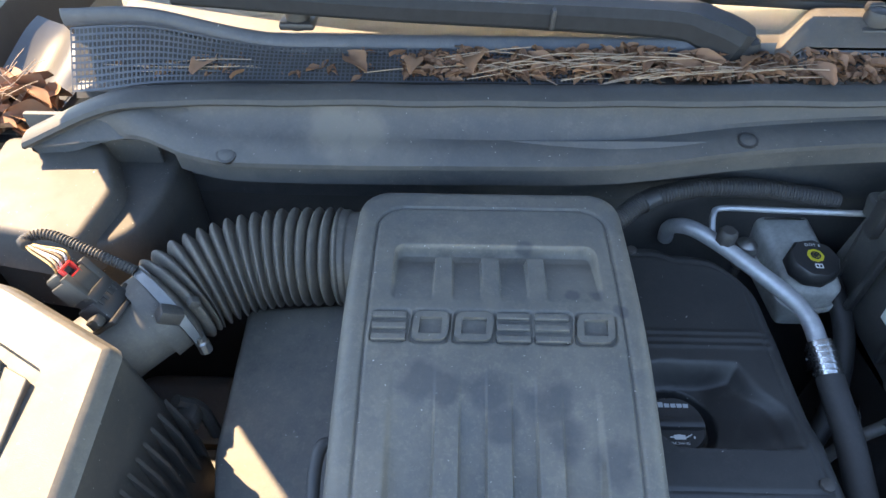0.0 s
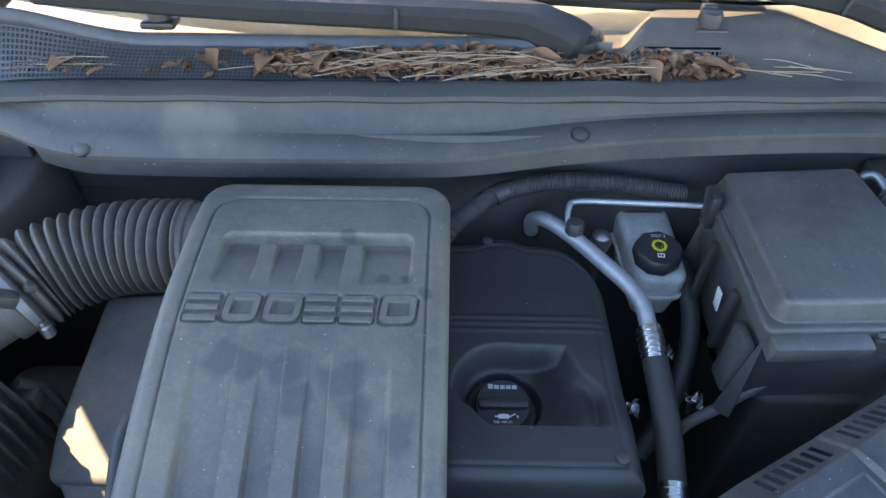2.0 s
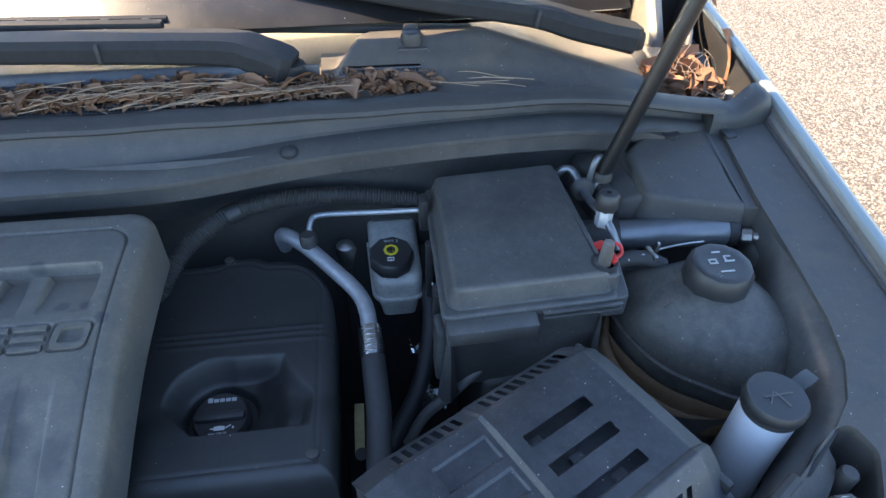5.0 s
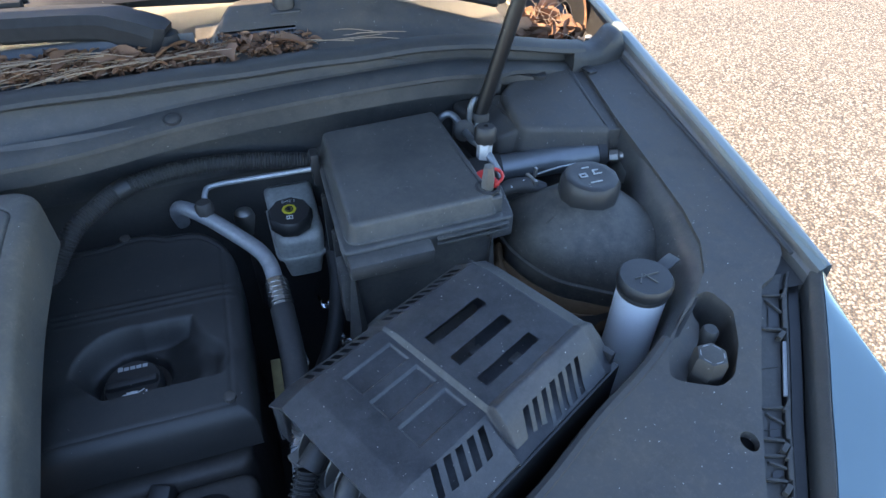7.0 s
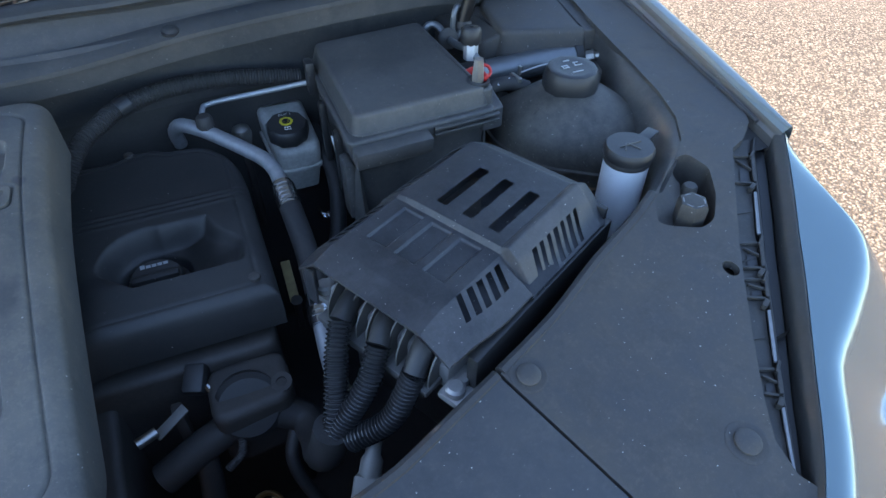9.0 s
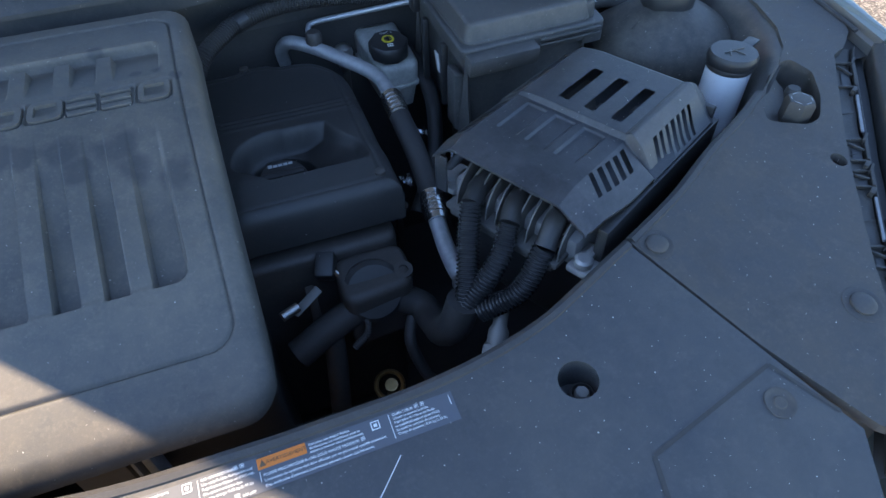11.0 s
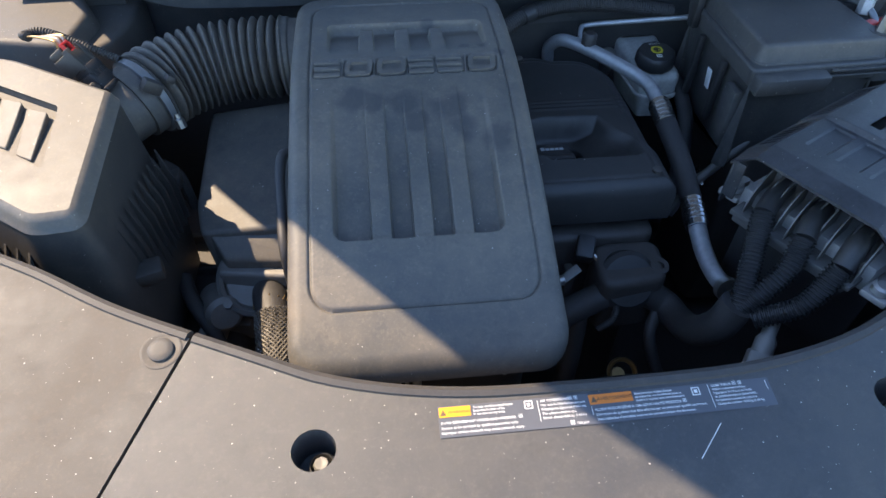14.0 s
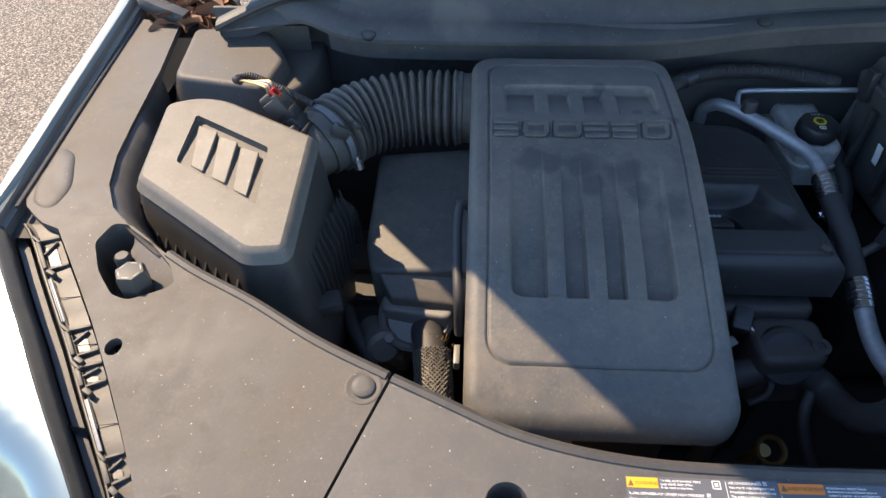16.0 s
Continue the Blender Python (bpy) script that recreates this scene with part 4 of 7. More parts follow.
part("lid", air_lid(), COVER, air_box)
for corners in (((-0.4545, 0.3375), (-0.4245, 0.3213), (-0.4243, 0.2534), (-0.4436, 0.2651)),
                ((-0.4229, 0.3185), (-0.3946, 0.3046), (-0.3925, 0.2355), (-0.4131, 0.2471)),
                ((-0.3905, 0.3000), (-0.3635, 0.2870), (-0.3620, 0.2165), (-0.3820, 0.2285))):
    part("slat", air_slat(*corners), COVER, air_box, smooth=False)
ab_out = inset(rounded(AB, [0.012, 0.008, 0.012, 0.012, 0.006, 0.02, 0.02], 4), -0.002)
part("body", loft([[(p.x, p.y, box_top(p.x, p.y) - 0.014) for p in ab_out], [(p.x, p.y, 1.00) for p in inset(ab_out, -0.010)], [(p.x, p.y, 0.90) for p in inset(ab_out, -0.024)], [(p.x, p.y, 0.82) for p in inset(ab_out, -0.02)]]), BODY, air_box)


# ---- corrugated intake tube ----
BAND = plain("dull_band_steel", (0.20, 0.205, 0.21), 0.5, 0.3, 0.2, 80)
intake = thing("intake_tube", (-0.22, 0.45, 0.98), "black ribbed rubber intake tube with clamps", "intake hose")
TUBE = [(-0.306, 0.419, 1.0355), (-0.282, 0.449, 1.039), (-0.240, 0.475, 1.042), (-0.190, 0.488, 1.044), (-0.124, 0.490, 1.045)]
part("bellows", ribbed(TUBE, 0.0435, 0.0127, 0.0130, 32, 0.45), TUBEMAT, intake)
part("end_cuff", sweep(spline([(-0.130, 0.490, 1.045), (-0.116, 0.490, 1.045), (-0.095, 0.490, 1.045)], 12), lambda d, whole: 0.0515 + 0.0025 * smooth01((0.006 - abs(d - 0.008)) / 0.002), 32), TUBEMAT, intake)
part("inlet", tube([(-0.400, 0.330, 1.012), (-0.368, 0.360, 1.020), (-0.338, 0.389, 1.028), (-0.304, 0.421, 1.0355)], 0.0435, 28), COVER, intake, "dusty plastic inlet neck")
intake_clamp = part("clamp", tube([(-0.3095, 0.415, 1.0345), (-0.3055, 0.4195, 1.0355), (-0.3015, 0.424, 1.0365)], 0.0535, 40, 3), BAND, intake, "grey steel band clamp")

# ---- reservoirs on the shaded side ----
surge = thing("coolant_tank", (0.80, 0.36, 0.86), "dusty black coolant tank with a screw cap", "coolant tank")


tank_line = rounded([(0.732, 0.402), (0.738, 0.462), (0.822, 0.468), (0.902, 0.436), (0.934, 0.345), (0.926, 0.296), (0.872, 0.268), (0.822, 0.272), (0.778, 0.306), (0.752, 0.345)], 0.030, 5)


def tank_ring(d, z, swell=1.0):
    """One level of the tank: its outline drawn in by d, lobed where it was moulded in two chambers."""
    out = []
    for p in inset(tank_line, min(d, 0.012)):
        p = p.lerp(Vector((0.832, 0.374)), max(0.0, d - 0.012) / 0.080)
        k = math.exp(-((p.x - 0.80) / 0.03) ** 2) * 0.008 * swell * (1 if p.y < 0.37 else -1)
        hump = 0.010 * smooth01((p.x - 0.74) / 0.08) * smooth01(d / 0.03) + 0.016 * math.exp(-((p.x - 0.832) ** 2 + (p.y - 0.384) ** 2) / 0.0045) * smooth01(d / 0.04)
        out.append((p.x, p.y + k, z + hump))
    return out


part("tank", loft([tank_ring(-0.004, 0.86), tank_ring(-0.002, 0.95), tank_ring(0.0, 0.984), tank_ring(0, 0.997), tank_ring(0.004, 1.012), tank_ring(0.012, 1.024), tank_ring(0.024, 1.033), tank_ring(0.042, 1.040, 0.5), tank_ring(0.058, 1.044, 0)]), TANK, surge)
part("seam_flange", loft([tank_ring(-0.001, 0.979), tank_ring(-0.005, 0.980), tank_ring(-0.005, 0.984), tank_ring(-0.001, 0.985)], False, False), TANK, surge, "moulded seam round the tank")
mcap = Matrix.Translation((0.832, 0.384, 1.045)) @ pose(0, 0, 0, 0, 0, 0)
part("neck", lathe([(0.046, 0.006), (0.038, 0.015), (0.034, 0.018)], mcap), VALVE, surge)
surge_cap = part("cap", lathe([(0.0385, 0.014), (0.0395, 0.018), (0.0385, 0.038), (0.0345, 0.045), (0.030, 0.0465), (0.024, 0.0455), (0, 0.0455)], mcap, 12), BLACK, surge, "black screw cap with a faceted rim")
washer = thing("washer_bottle", (0.812, 0.214, 0.88), "milky white washer fluid neck with a black flip cap", "fluid bottle")
mw = axis((0.812, 0.214, 0.88), (0.813, 0.216, 1.07))
part("neck", lathe([(0.033, 0), (0.030, 0.04), (0.0280, 0.10), (0.0280, 0.182)], mw, 32), CLEAN, washer)
part("collar", lathe([(0.0282, 0.172), (0.0292, 0.174), (0.0292, 0.178), (0.0282, 0.180)], mw, 32), GREASE, washer)
washer_cap = part("cap", lathe([(0.0298, 0.179), (0.0310, 0.182), (0.0310, 0.190), (0.0285, 0.194), (0, 0.1945)], mw, 32), BLACK, washer)
part("tab", box((0.850, 0.232, 1.068), (0.034, 0.016, 0.005), 0.002, (0, 0, 25)), BLACK, washer_cap)

brake = thing("brake_reservoir", (0.46, 0.59, 0.88), "milky brake fluid reservoir with a black cap", "brake reservoir")
BRAKE_LINE = rounded([(0.430, 0.526), (0.500, 0.526), (0.500, 0.665), (0.424, 0.665)], [0.022, 0.022, 0.008, 0.008], 5)
part("tank", block(BRAKE_LINE, 0.926, lambda x, y: 0.962 + 0.05 * (y - 0.52), 0.012, -0.001), MILKY, brake)
part("flange", block(inset(BRAKE_LINE, -0.003), 0.921, 0.927, 0.002), MILKY, brake)
part("lower_tank", block(inset(BRAKE_LINE, 0.003), 0.880, 0.921, 0.001, -0.008), MILKY, brake)
brake_cap = part("cap", lathe([(0.030, 0), (0.032, 0.004), (0.032, 0.020), (0.029, 0.024), (0, 0.0245)], Matrix.Translation((0.457, 0.557, 0.968)) @ pose(0, 0, 0, 6, 0, 0), 9), BLACK, brake)

# ---- refrigerant line ----
acl = thing("refrigerant_line", (0.38, 0.45, 0.86), "aluminium refrigerant pipe with crimped black hose", "pipe")
part("pipe", tube([(0.300, 0.640, 0.940), (0.298, 0.632, 0.968), (0.312, 0.606, 0.992), (0.345, 0.570, 0.993), (0.385, 0.520, 0.988), (0.408, 0.488, 0.984), (0.418, 0.462, 0.980), (0.421, 0.436, 0.972)], 0.0105, 14), ALU, acl)
crimp_a = part("crimp", tube([(0.421, 0.436, 0.972), (0.4225, 0.416, 0.966), (0.423, 0.396, 0.959)], 0.0145, 16), CRIMP, acl)
part("hose", tube([(0.423, 0.398, 0.960), (0.425, 0.330, 0.940), (0.421, 0.264, 0.920)], 0.0150, 16), RUBBER, acl)
crimp_b = part("crimp", tube([(0.421, 0.266, 0.921), (0.4185, 0.244, 0.916), (0.415, 0.222, 0.911)], 0.0150, 16), CRIMP, acl)
part("pipe", tube([(0.415, 0.222, 0.911), (0.412, 0.185, 0.902), (0.411, 0.150, 0.900), (0.411, 0.120, 0.906)], 0.0115, 14), ALU, acl)

# ---- headlights and the gaps beside them ----
LENS = plain("headlight_lens", (0.20, 0.26, 0.275), 0.16, 0.6, 0.05, 15, 0.0)
CHROME = plain("chrome", (0.75, 0.75, 0.75), 0.12, 1.0, 0.1, 30)


lamp_gap = curve_of([(-0.26, 0.036), (-0.167, 0.042), (-0.091, 0.060), (-0.012, 0.073), (0.06, 0.079), (0.10, 0.080), (0.18, 0.079)])


@functools.lru_cache(None)
def lens_line(b):
    """Run and drop across the lens: almost flat at first, then turned down, sooner towards the car's nose."""
    run, drop, out = 0.0, 0.0, []
    bend = min(0.50, max(0.0, 0.30 - 1.6 * (b - 0.40)))
    for w in steps(0, 1, 40):
        out.append((run, drop))
        tilt = radians(4 + 8 * w + 40 * smooth01((w - bend) / 0.22) + 16 * smooth01((w - 0.78) / 0.20))
        run, drop = run + math.cos(tilt), drop + math.sin(tilt)
    return [(r / out[-1][0], d / out[-1][0]) for r, d in out]


def lamp_u(y):
    """The lens's inner edge."""
    return lamp_inner(y) + lamp_gap(y)


def lamp_wide(b):
    return 0.116 * (0.08 + 0.92 * smooth01((b + 0.03) / 0.47))


def headlight(side):
    lamp = thing("headlight", (CX + side * 0.78, 0.0, 0.85), "glossy clear headlight with a grey mounting rail", "headlight", "headlights")

    def lens(b, w):
        y = 0.166 - 0.43 * b
        run, drop = lens_line(b)[round(w * 40)]
        wide = lamp_wide(b)
        return (CX + side * (lamp_u(y) + wide * run), y - 0.050 * run * (1 - 0.3 * b) * smooth01(b / 0.25), panel_z(0, y) + 0.006 - 0.10 * drop)
    part("lens", field(steps(0, 1, 30), steps(0, 1, 40), lens), LENS, lamp)

    def at(y, share, dz):
        return (CX + side * (lamp_inner(y) + lamp_gap(y) * share), y, panel_z(0, y) + dz)
    ys = steps(0.186, -0.250, 46)

    def tie(y0, share0, y1, share1, w, h, lift):
        """A flat bar across the rail."""
        a, b = Vector(at(y0, share0, lift)), Vector(at(y1, share1, lift))
        return moved(box(((b - a).length / 2, 0, 0), ((b - a).length, w, h), 0.0007), Matrix.Translation(a) @ (b - a).to_track_quat("X", "Z").to_matrix().to_4x4())
    rail = part("rail", field(ys, steps(0, 1, 4), lambda y, w: at(y, 0.05 + 0.31 * w, -0.010 - 0.002 * w + 0.0006 * math.sin(y * 170)), skirt=0.020), BODY, lamp, "dusty plastic mounting rail")
    part("rim", field(ys, steps(0, 1, 3), lambda y, w: at(y, 0.43 + 0.07 * w, -0.012 + 0.002 * math.sin(3.14 * w)), skirt=0.012), BODY, lamp, "thin raised edge of the rail")
    # the gap's shade, put in as a black strip
    part("gap_shade_strip", field(ys, steps(0, 1, 3), lambda y, w: at(y, 0.60 + 0.16 * w, -0.026 + 0.002 * w), skirt=0.01), BLACK, lamp, "black strip standing for the shade deep in the gap")
    part("edge_strip", field(ys, steps(0, 1, 6), lambda y, w: at(y, 0.80 + 0.20 * w, -0.004 + 0.009 * smooth01(w * 1.6) + 0.0012 * math.sin(9.4 * w)), skirt=0.022), STRIP, lamp, "dusty ridged sealing strip")
    # clips: leaning ties; the shaded opening between them is a black patch on the rail
    for y0, y1 in ((0.158, 0.120), (0.046, 0.018), (0.006, -0.014), (-0.080, -0.102)):
        mid = (y0 + y1) / 2
        part("clip_hole_patch", field(steps(y1 + 0.006, y0 - 0.008, 4), steps(0.16, 0.32, 3), lambda y, w: at(y, w, -0.0096)), BLACK, rail)
        part("clip", join(tie(y0, 0.36, y0 + 0.006, 0.04, 0.003, 0.004, -0.0085), tie(y1, 0.36, y1 + 0.008, 0.04, 0.003, 0.004, -0.0085), tie(mid, 0.36, y0, 0.10, 0.0025, 0.004, -0.0085), tie(y0 - 0.002, 0.40, y1, 0.40, 0.004, 0.006, -0.008)), BODY, rail)
        part("hook", tie(y1 - 0.004, 0.38, y1 - 0.009, 0.30, 0.005, 0.008, -0.007), BODY, rail)
        part("hook", tie(y0 + 0.004, 0.44, y0 - 0.004, 0.36, 0.003, 0.007, -0.007), BODY, rail)
    for y0, y1 in ((0.108, 0.056), (-0.026, -0.074), (-0.112, -0.160)):
        part("spring", join(tie(y0, 0.385, y1, 0.385, 0.0022, 0.003, -0.0085), tie(y0, 0.42, y1, 0.42, 0.0014, 0.003, -0.0095)), WORN, rail, "pale spring strip")
    for y in (0.085, 0.030, -0.050):
        part("joint", tie(y, 0.36, y + 0.003, 0.05, 0.0008, 0.001, -0.0096), DARK, rail)
    # dark sheet closing the gap below, standing for its deep shade
    part("gap_shade_floor", field(ys, steps(0, 1, 2), lambda y, w: at(y, -0.1 + 1.2 * w, -0.040)), DARK, lamp)
    part("reflector", box((CX + side * 0.74, -0.10, 0.930), (0.08, 0.10, 0.05), 0.02, (0, 0, -side * 37)), CHROME, lamp)


for side in (1, -1):
    headlight(side)

# dark channel between the side panels and the fenders, and the flank below the lamps
for side in (1, -1):
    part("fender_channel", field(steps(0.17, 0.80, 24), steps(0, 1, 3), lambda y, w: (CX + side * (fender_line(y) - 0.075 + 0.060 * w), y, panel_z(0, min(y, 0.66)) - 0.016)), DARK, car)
    part("fender_seal", tube([(CX + side * (fender_line(y) - 0.0205), y, panel_z(0, min(y, 0.7)) + 0.001) for y in steps(0.20, 0.66, 9)], 0.0028, 8, 3), RUBBER, car)

    def flank(b, w):
        y = 0.166 - 0.43 * b
        return (CX + side * (lamp_u(y) + lamp_wide(b) + 0.02 * math.sin(w * 3.14)), y - 0.050 * (1 - 0.3 * b) * smooth01(b / 0.25), panel_z(0, y) + 0.006 - 0.10 * lens_line(b)[-1][1] - 0.55 * w)
    part("front_corner", field(steps(0, 1, 20), steps(0, 1, 6), flank), PAINT, car)

# ---- strut tower covers ----
def tower(side, pts, rise, label):
    t = thing("tower_cover", (CX + side * 0.67, 0.55, 1.0), label, "tower cover", "strut tower covers")
    mid = sum((Vector(p) for p in pts), Vector((0, 0))) / len(pts)
    level = panel_z(mid.x, mid.y)
    slope_x, slope_y = (panel_z(mid.x + 0.03, mid.y) - panel_z(mid.x - 0.03, mid.y)) / 0.06, (panel_z(mid.x, mid.y + 0.04) - panel_z(mid.x, mid.y - 0.04)) / 0.08
    part("top", block(rounded(pts, 0.018, 5), 1.045, lambda x, y: level + slope_x * (x - mid.x) + slope_y * (y - mid.y) + rise, 0.008, 0.012 if side < 0 else 0.006), PANEL, t)
    line = [(0.570, 0.556), (0.61, 0.530), (0.742, 0.505), (0.768, 0.655), (0.55, 0.655)] if side > 0 else [(0.530, 0.660), (0.530, 0.600), (0.531, 0.545), (0.541, 0.505), (0.558, 0.483), (0.580, 0.471), (0.742, 0.500), (0.768, 0.660)]
    part("shelf", block(rounded([(CX + side * u, y) for u, y in line], 0.02, 5), 0.95, lambda x, y: 1.072, 0.008), PANEL, t)
    return t


tl = tower(-1, [(-0.548, 0.486), (-0.402, 0.458), (-0.391, 0.548), (-0.436, 0.630), (-0.562, 0.634)], 0.0, "sunlit grey plastic strut tower cover")
# added wall, only there to stop sun leaking onto the tower's rear
part("sun_stop", box((-0.445, 0.628, 1.104), (0.15, 0.008, 0.076), 0.002), PANEL, tl)
tr = tower(1, [(0.788, 0.516), (0.912, 0.480), (0.9165, 0.484), (0.9355, 0.640), (0.937, 0.662), (0.858, 0.664), (0.795, 0.612)], -0.003, "shaded grey plastic strut tower cover")
part("ramp", block(rounded([(0.762, 0.530), (0.800, 0.520), (0.806, 0.618), (0.785, 0.640), (0.760, 0.620)], 0.01, 3), 1.03, lambda x, y: 1.078 + 0.5 * (x - 0.775), 0.006), PANEL, tr)
part("seam", block(rounded([(0.895, 0.486), (0.968, 0.474), (0.985, 0.664), (0.915, 0.664)], 0.004, 2), 1.03, lambda x, y: panel_z(x, y) - 0.0065, 0.002), PANEL, tr)
part("clip", box((0.955, 0.628, panel_z(0.955, 0.628) + 0.001), (0.016, 0.022, 0.005), 0.002, (0, 0, 12)), BLACK, tr)
part("bolt", lathe([(0.0125, -0.004), (0.0125, 0.0015), (0.010, 0.003), (0.006, 0.003), (0, 0.002)], Matrix.Translation((0.871, 0.637, panel_z(0, 0.637) + 0.0005)), 16), BLACK, tr)
boss = [Vector(p) for p in rounded([(CX - 0.815, 0.318), (CX - 0.790, 0.305), (CX - 0.762, 0.235), (CX - 0.770, 0.195), (CX - 0.800, 0.205), (CX - 0.815, 0.25)], 0.02, 5)]
boss_mid = sum(boss, Vector((0, 0))) / len(boss)
part("corner_boss", loft([[(q.x, q.y, panel_z(q.x, q.y) + h) for q in (boss_mid + (p - boss_mid) * s for p in boss)] for s, h in ((1.03, -0.010), (1.0, -0.002), (0.94, 0.0003), (0.85, 0.0016), (0.7, 0.0026), (0.45, 0.0032), (0.2, 0.0034), (0.03, 0.0034))]), PANEL, car, "low bulge of the side panel")

# ---- cowl details ----
raised = curve_of([(0.655, 1.170), (0.69, 1.181), (0.702, 1.191), (0.709, 1.196), (0.72, 1.200), (0.745, 1.209), (0.77, 1.206), (0.80, 1.197), (0.83, 1.186)])


def raised_cover(x, y):
    fall = 0.305 * max(0.0, x - 0.612)
    left = 0.030 * smooth01((0.395 + 0.45 * (y - 0.70) - x + 0.02) / 0.03)
    return raised(y) - fall - left + 0.010


part("cowl_cover", field([0.38, 0.39, 0.40, *steps(0.4045, 0.5155, 12), *steps(0.525, 0.86, 34)], [0.650, 0.658, *steps(0.6665, 0.7005, 6), *steps(0.708, 0.80, 16)], lambda x, y: (x, y - 0.08 * max(0.0, x - 0.612), raised_cover(x, y)), lambda x, y: 0.405 < x < 0.515 and 0.667 < y < 0.700, skirt=0.02), PANEL, cowl, "raised dusty plastic cowl cover")


def grille(x0, x1, y0, y1, zf, pitch=0.0052):
    nx, ny = int((x1 - x0) / pitch), int((y1 - y0) / pitch)
    xs, ys = [], []
    for i in range(nx):
        xs += [x0 + i * pitch, x0 + i * pitch + 0.0017]
    for j in range(ny):
        ys += [y0 + j * pitch, y0 + j * pitch + 0.0017]
    xs.append(xs[-1] + 0.002)
    return field(xs, ys, zf, lambda x, y: (x - x0) % pitch > 0.0017 and (y - y0) % pitch > 0.0017)


def grille_z(x, y):
    t = (y - 0.650) / 0.055
    lift = 0.045 * smooth01((-0.20 - x) / 0.24)
    return (x, y - 0.012 * smooth01((-0.20 - x) / 0.24), 1.176 + t * (0.020 + lift) - 0.012 * smooth01((-0.34 - x) / 0.12))


part("grille", grille(-0.455, 0.235, 0.650, 0.703, grille_z), MESH, cowl, "blue-grey plastic mesh grille")
part("grille", grille(0.403, 0.518, 0.665, 0.704, lambda x, y: (x, y, raised_cover(x, y) + 0.0004)), MESH, cowl, "blue-grey plastic mesh grille")
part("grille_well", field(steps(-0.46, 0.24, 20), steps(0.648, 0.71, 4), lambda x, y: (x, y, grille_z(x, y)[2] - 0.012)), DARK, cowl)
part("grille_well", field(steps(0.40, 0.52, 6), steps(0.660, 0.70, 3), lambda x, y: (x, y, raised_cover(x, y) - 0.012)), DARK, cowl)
part("upper_cowl", field(steps(-0.47, 0.38, 50), steps(0, 1, 12), lambda x, b: (x, 0.700 + (0.004 + 0.030 * smooth01((0.36 - x) / 0.14)) * b - 0.02 * smooth01((-0.2 - x) / 0.3) * b,
     grille_z(x, 0.703)[2] + 0.009 * math.sin(3.14159 * min(1.0, 1.6 * b)) - 0.030 * smooth01((b - 0.35) / 0.65)), skirt=0.010), MESH, cowl, "dusty plastic upper cowl")
for x in (-0.197, 0.507):
    nz = thing("washer_nozzle", (x, 0.735, 1.205), "black plastic windshield washer nozzle on the cowl", "washer nozzle", "washer nozzles")
    part("body", lathe([(0.0155, -0.01), (0.0155, 0.010), (0.013, 0.017), (0.008, 0.019), (0, 0.019)], Matrix.Translation((x, 0.738, 1.212)), 18), BLACK, nz)
    part("jet", box((x, 0.752, 1.227), (0.020, 0.014, 0.012), 0.004), BLACK, nz)
    part("base", box((x, 0.735, 1.208), (0.044, 0.032, 0.010), 0.004), BLACK, nz)
for x, y in ((-0.265, 0.576), (0.336, 0.599)):
    seat = min((apron(x, b / 200) for b in range(110, 201)), key=lambda p: abs(p[1] - y))
    m = axis((x, seat[1], seat[2] + 0.0015), (x, seat[1] - (0.6 if x < 0 else 0.22), seat[2] + 1))
    pin = thing("push_pin", (x, y, 1.124 if x < 0 else 1.137), "round black push pin in the cowl apron", "fastener", "push pins of the cowl")
    part("washer", lathe([(0.0120, -0.006), (0.0120, -0.0008), (0.0100, -0.0004)], m), BLACK, pin)
    part("head", lathe([(0.0094, -0.003), (0.0094, -0.0006), (0.008, 0.0002), (0, 0.0004)], m), APRON, pin)


# ---- wipers ----
def wiper(points, blade_from, blade_to):
    w = thing("wiper", points[0], "black windshield wiper arm with a slotted blade", "wiper", "wipers")
    path = spline(points, 8)
    arm = part("arm", bar(points, lambda t: 0.034 + 0.018 * smooth01(t / 0.05) - 0.016 * smooth01((t - 0.35) / 0.6), lambda t: 0.040 - 0.016 * t), WIPER, w, angle=18)
    part("pivot_cap", lathe([(0.0175, -0.016), (0.018, 0.0), (0.016, 0.007), (0, 0.009)], Matrix.Translation(Vector(points[0]) + Vector((0, 0, 0.002)))), WIPER, w)
    k = len(path) * 3 // 5
    part("knuckle", moved(box((0, 0, 0), (0.006, 0.056, 0.026), 0.003), Matrix.Translation(path[k]) @ (path[k + 1] - path[k - 1]).to_track_quat("X", "Z").to_matrix().to_4x4()), RUBBER, arm)
    a, b = Vector(blade_from), Vector(blade_to)
    n = int((b - a).length / 0.052)
    d = (b - a) / n
    length = (b - a).length
    m = Matrix.Translation(a) @ ((b - a).to_track_quat("X", "Z").to_matrix().to_4x4())
    bars = [box((length / 2, -0.012, 0), (length, 0.012, 0.007), 0.002), box((length / 2, 0.014, 0.002), (length, 0.016, 0.012), 0.003)]
    bars += [box((length * (i + 0.5) / n, 0.0, 0.001), (0.011, 0.018, 0.005), 0.001) for i in range(n)]
    part("blade", moved(join(*bars), m), WIPER, w, "slotted black wiper blade")


wiper([(0.345, 0.706, 1.197), (0.305, 0.718, 1.212), (0.258, 0.729, 1.221), (0.110, 0.722, 1.231), (-0.10, 0.722, 1.238), (-0.34, 0.735, 1.247)], (0.18, 0.772, 1.240), (-0.55, 0.778, 1.255))
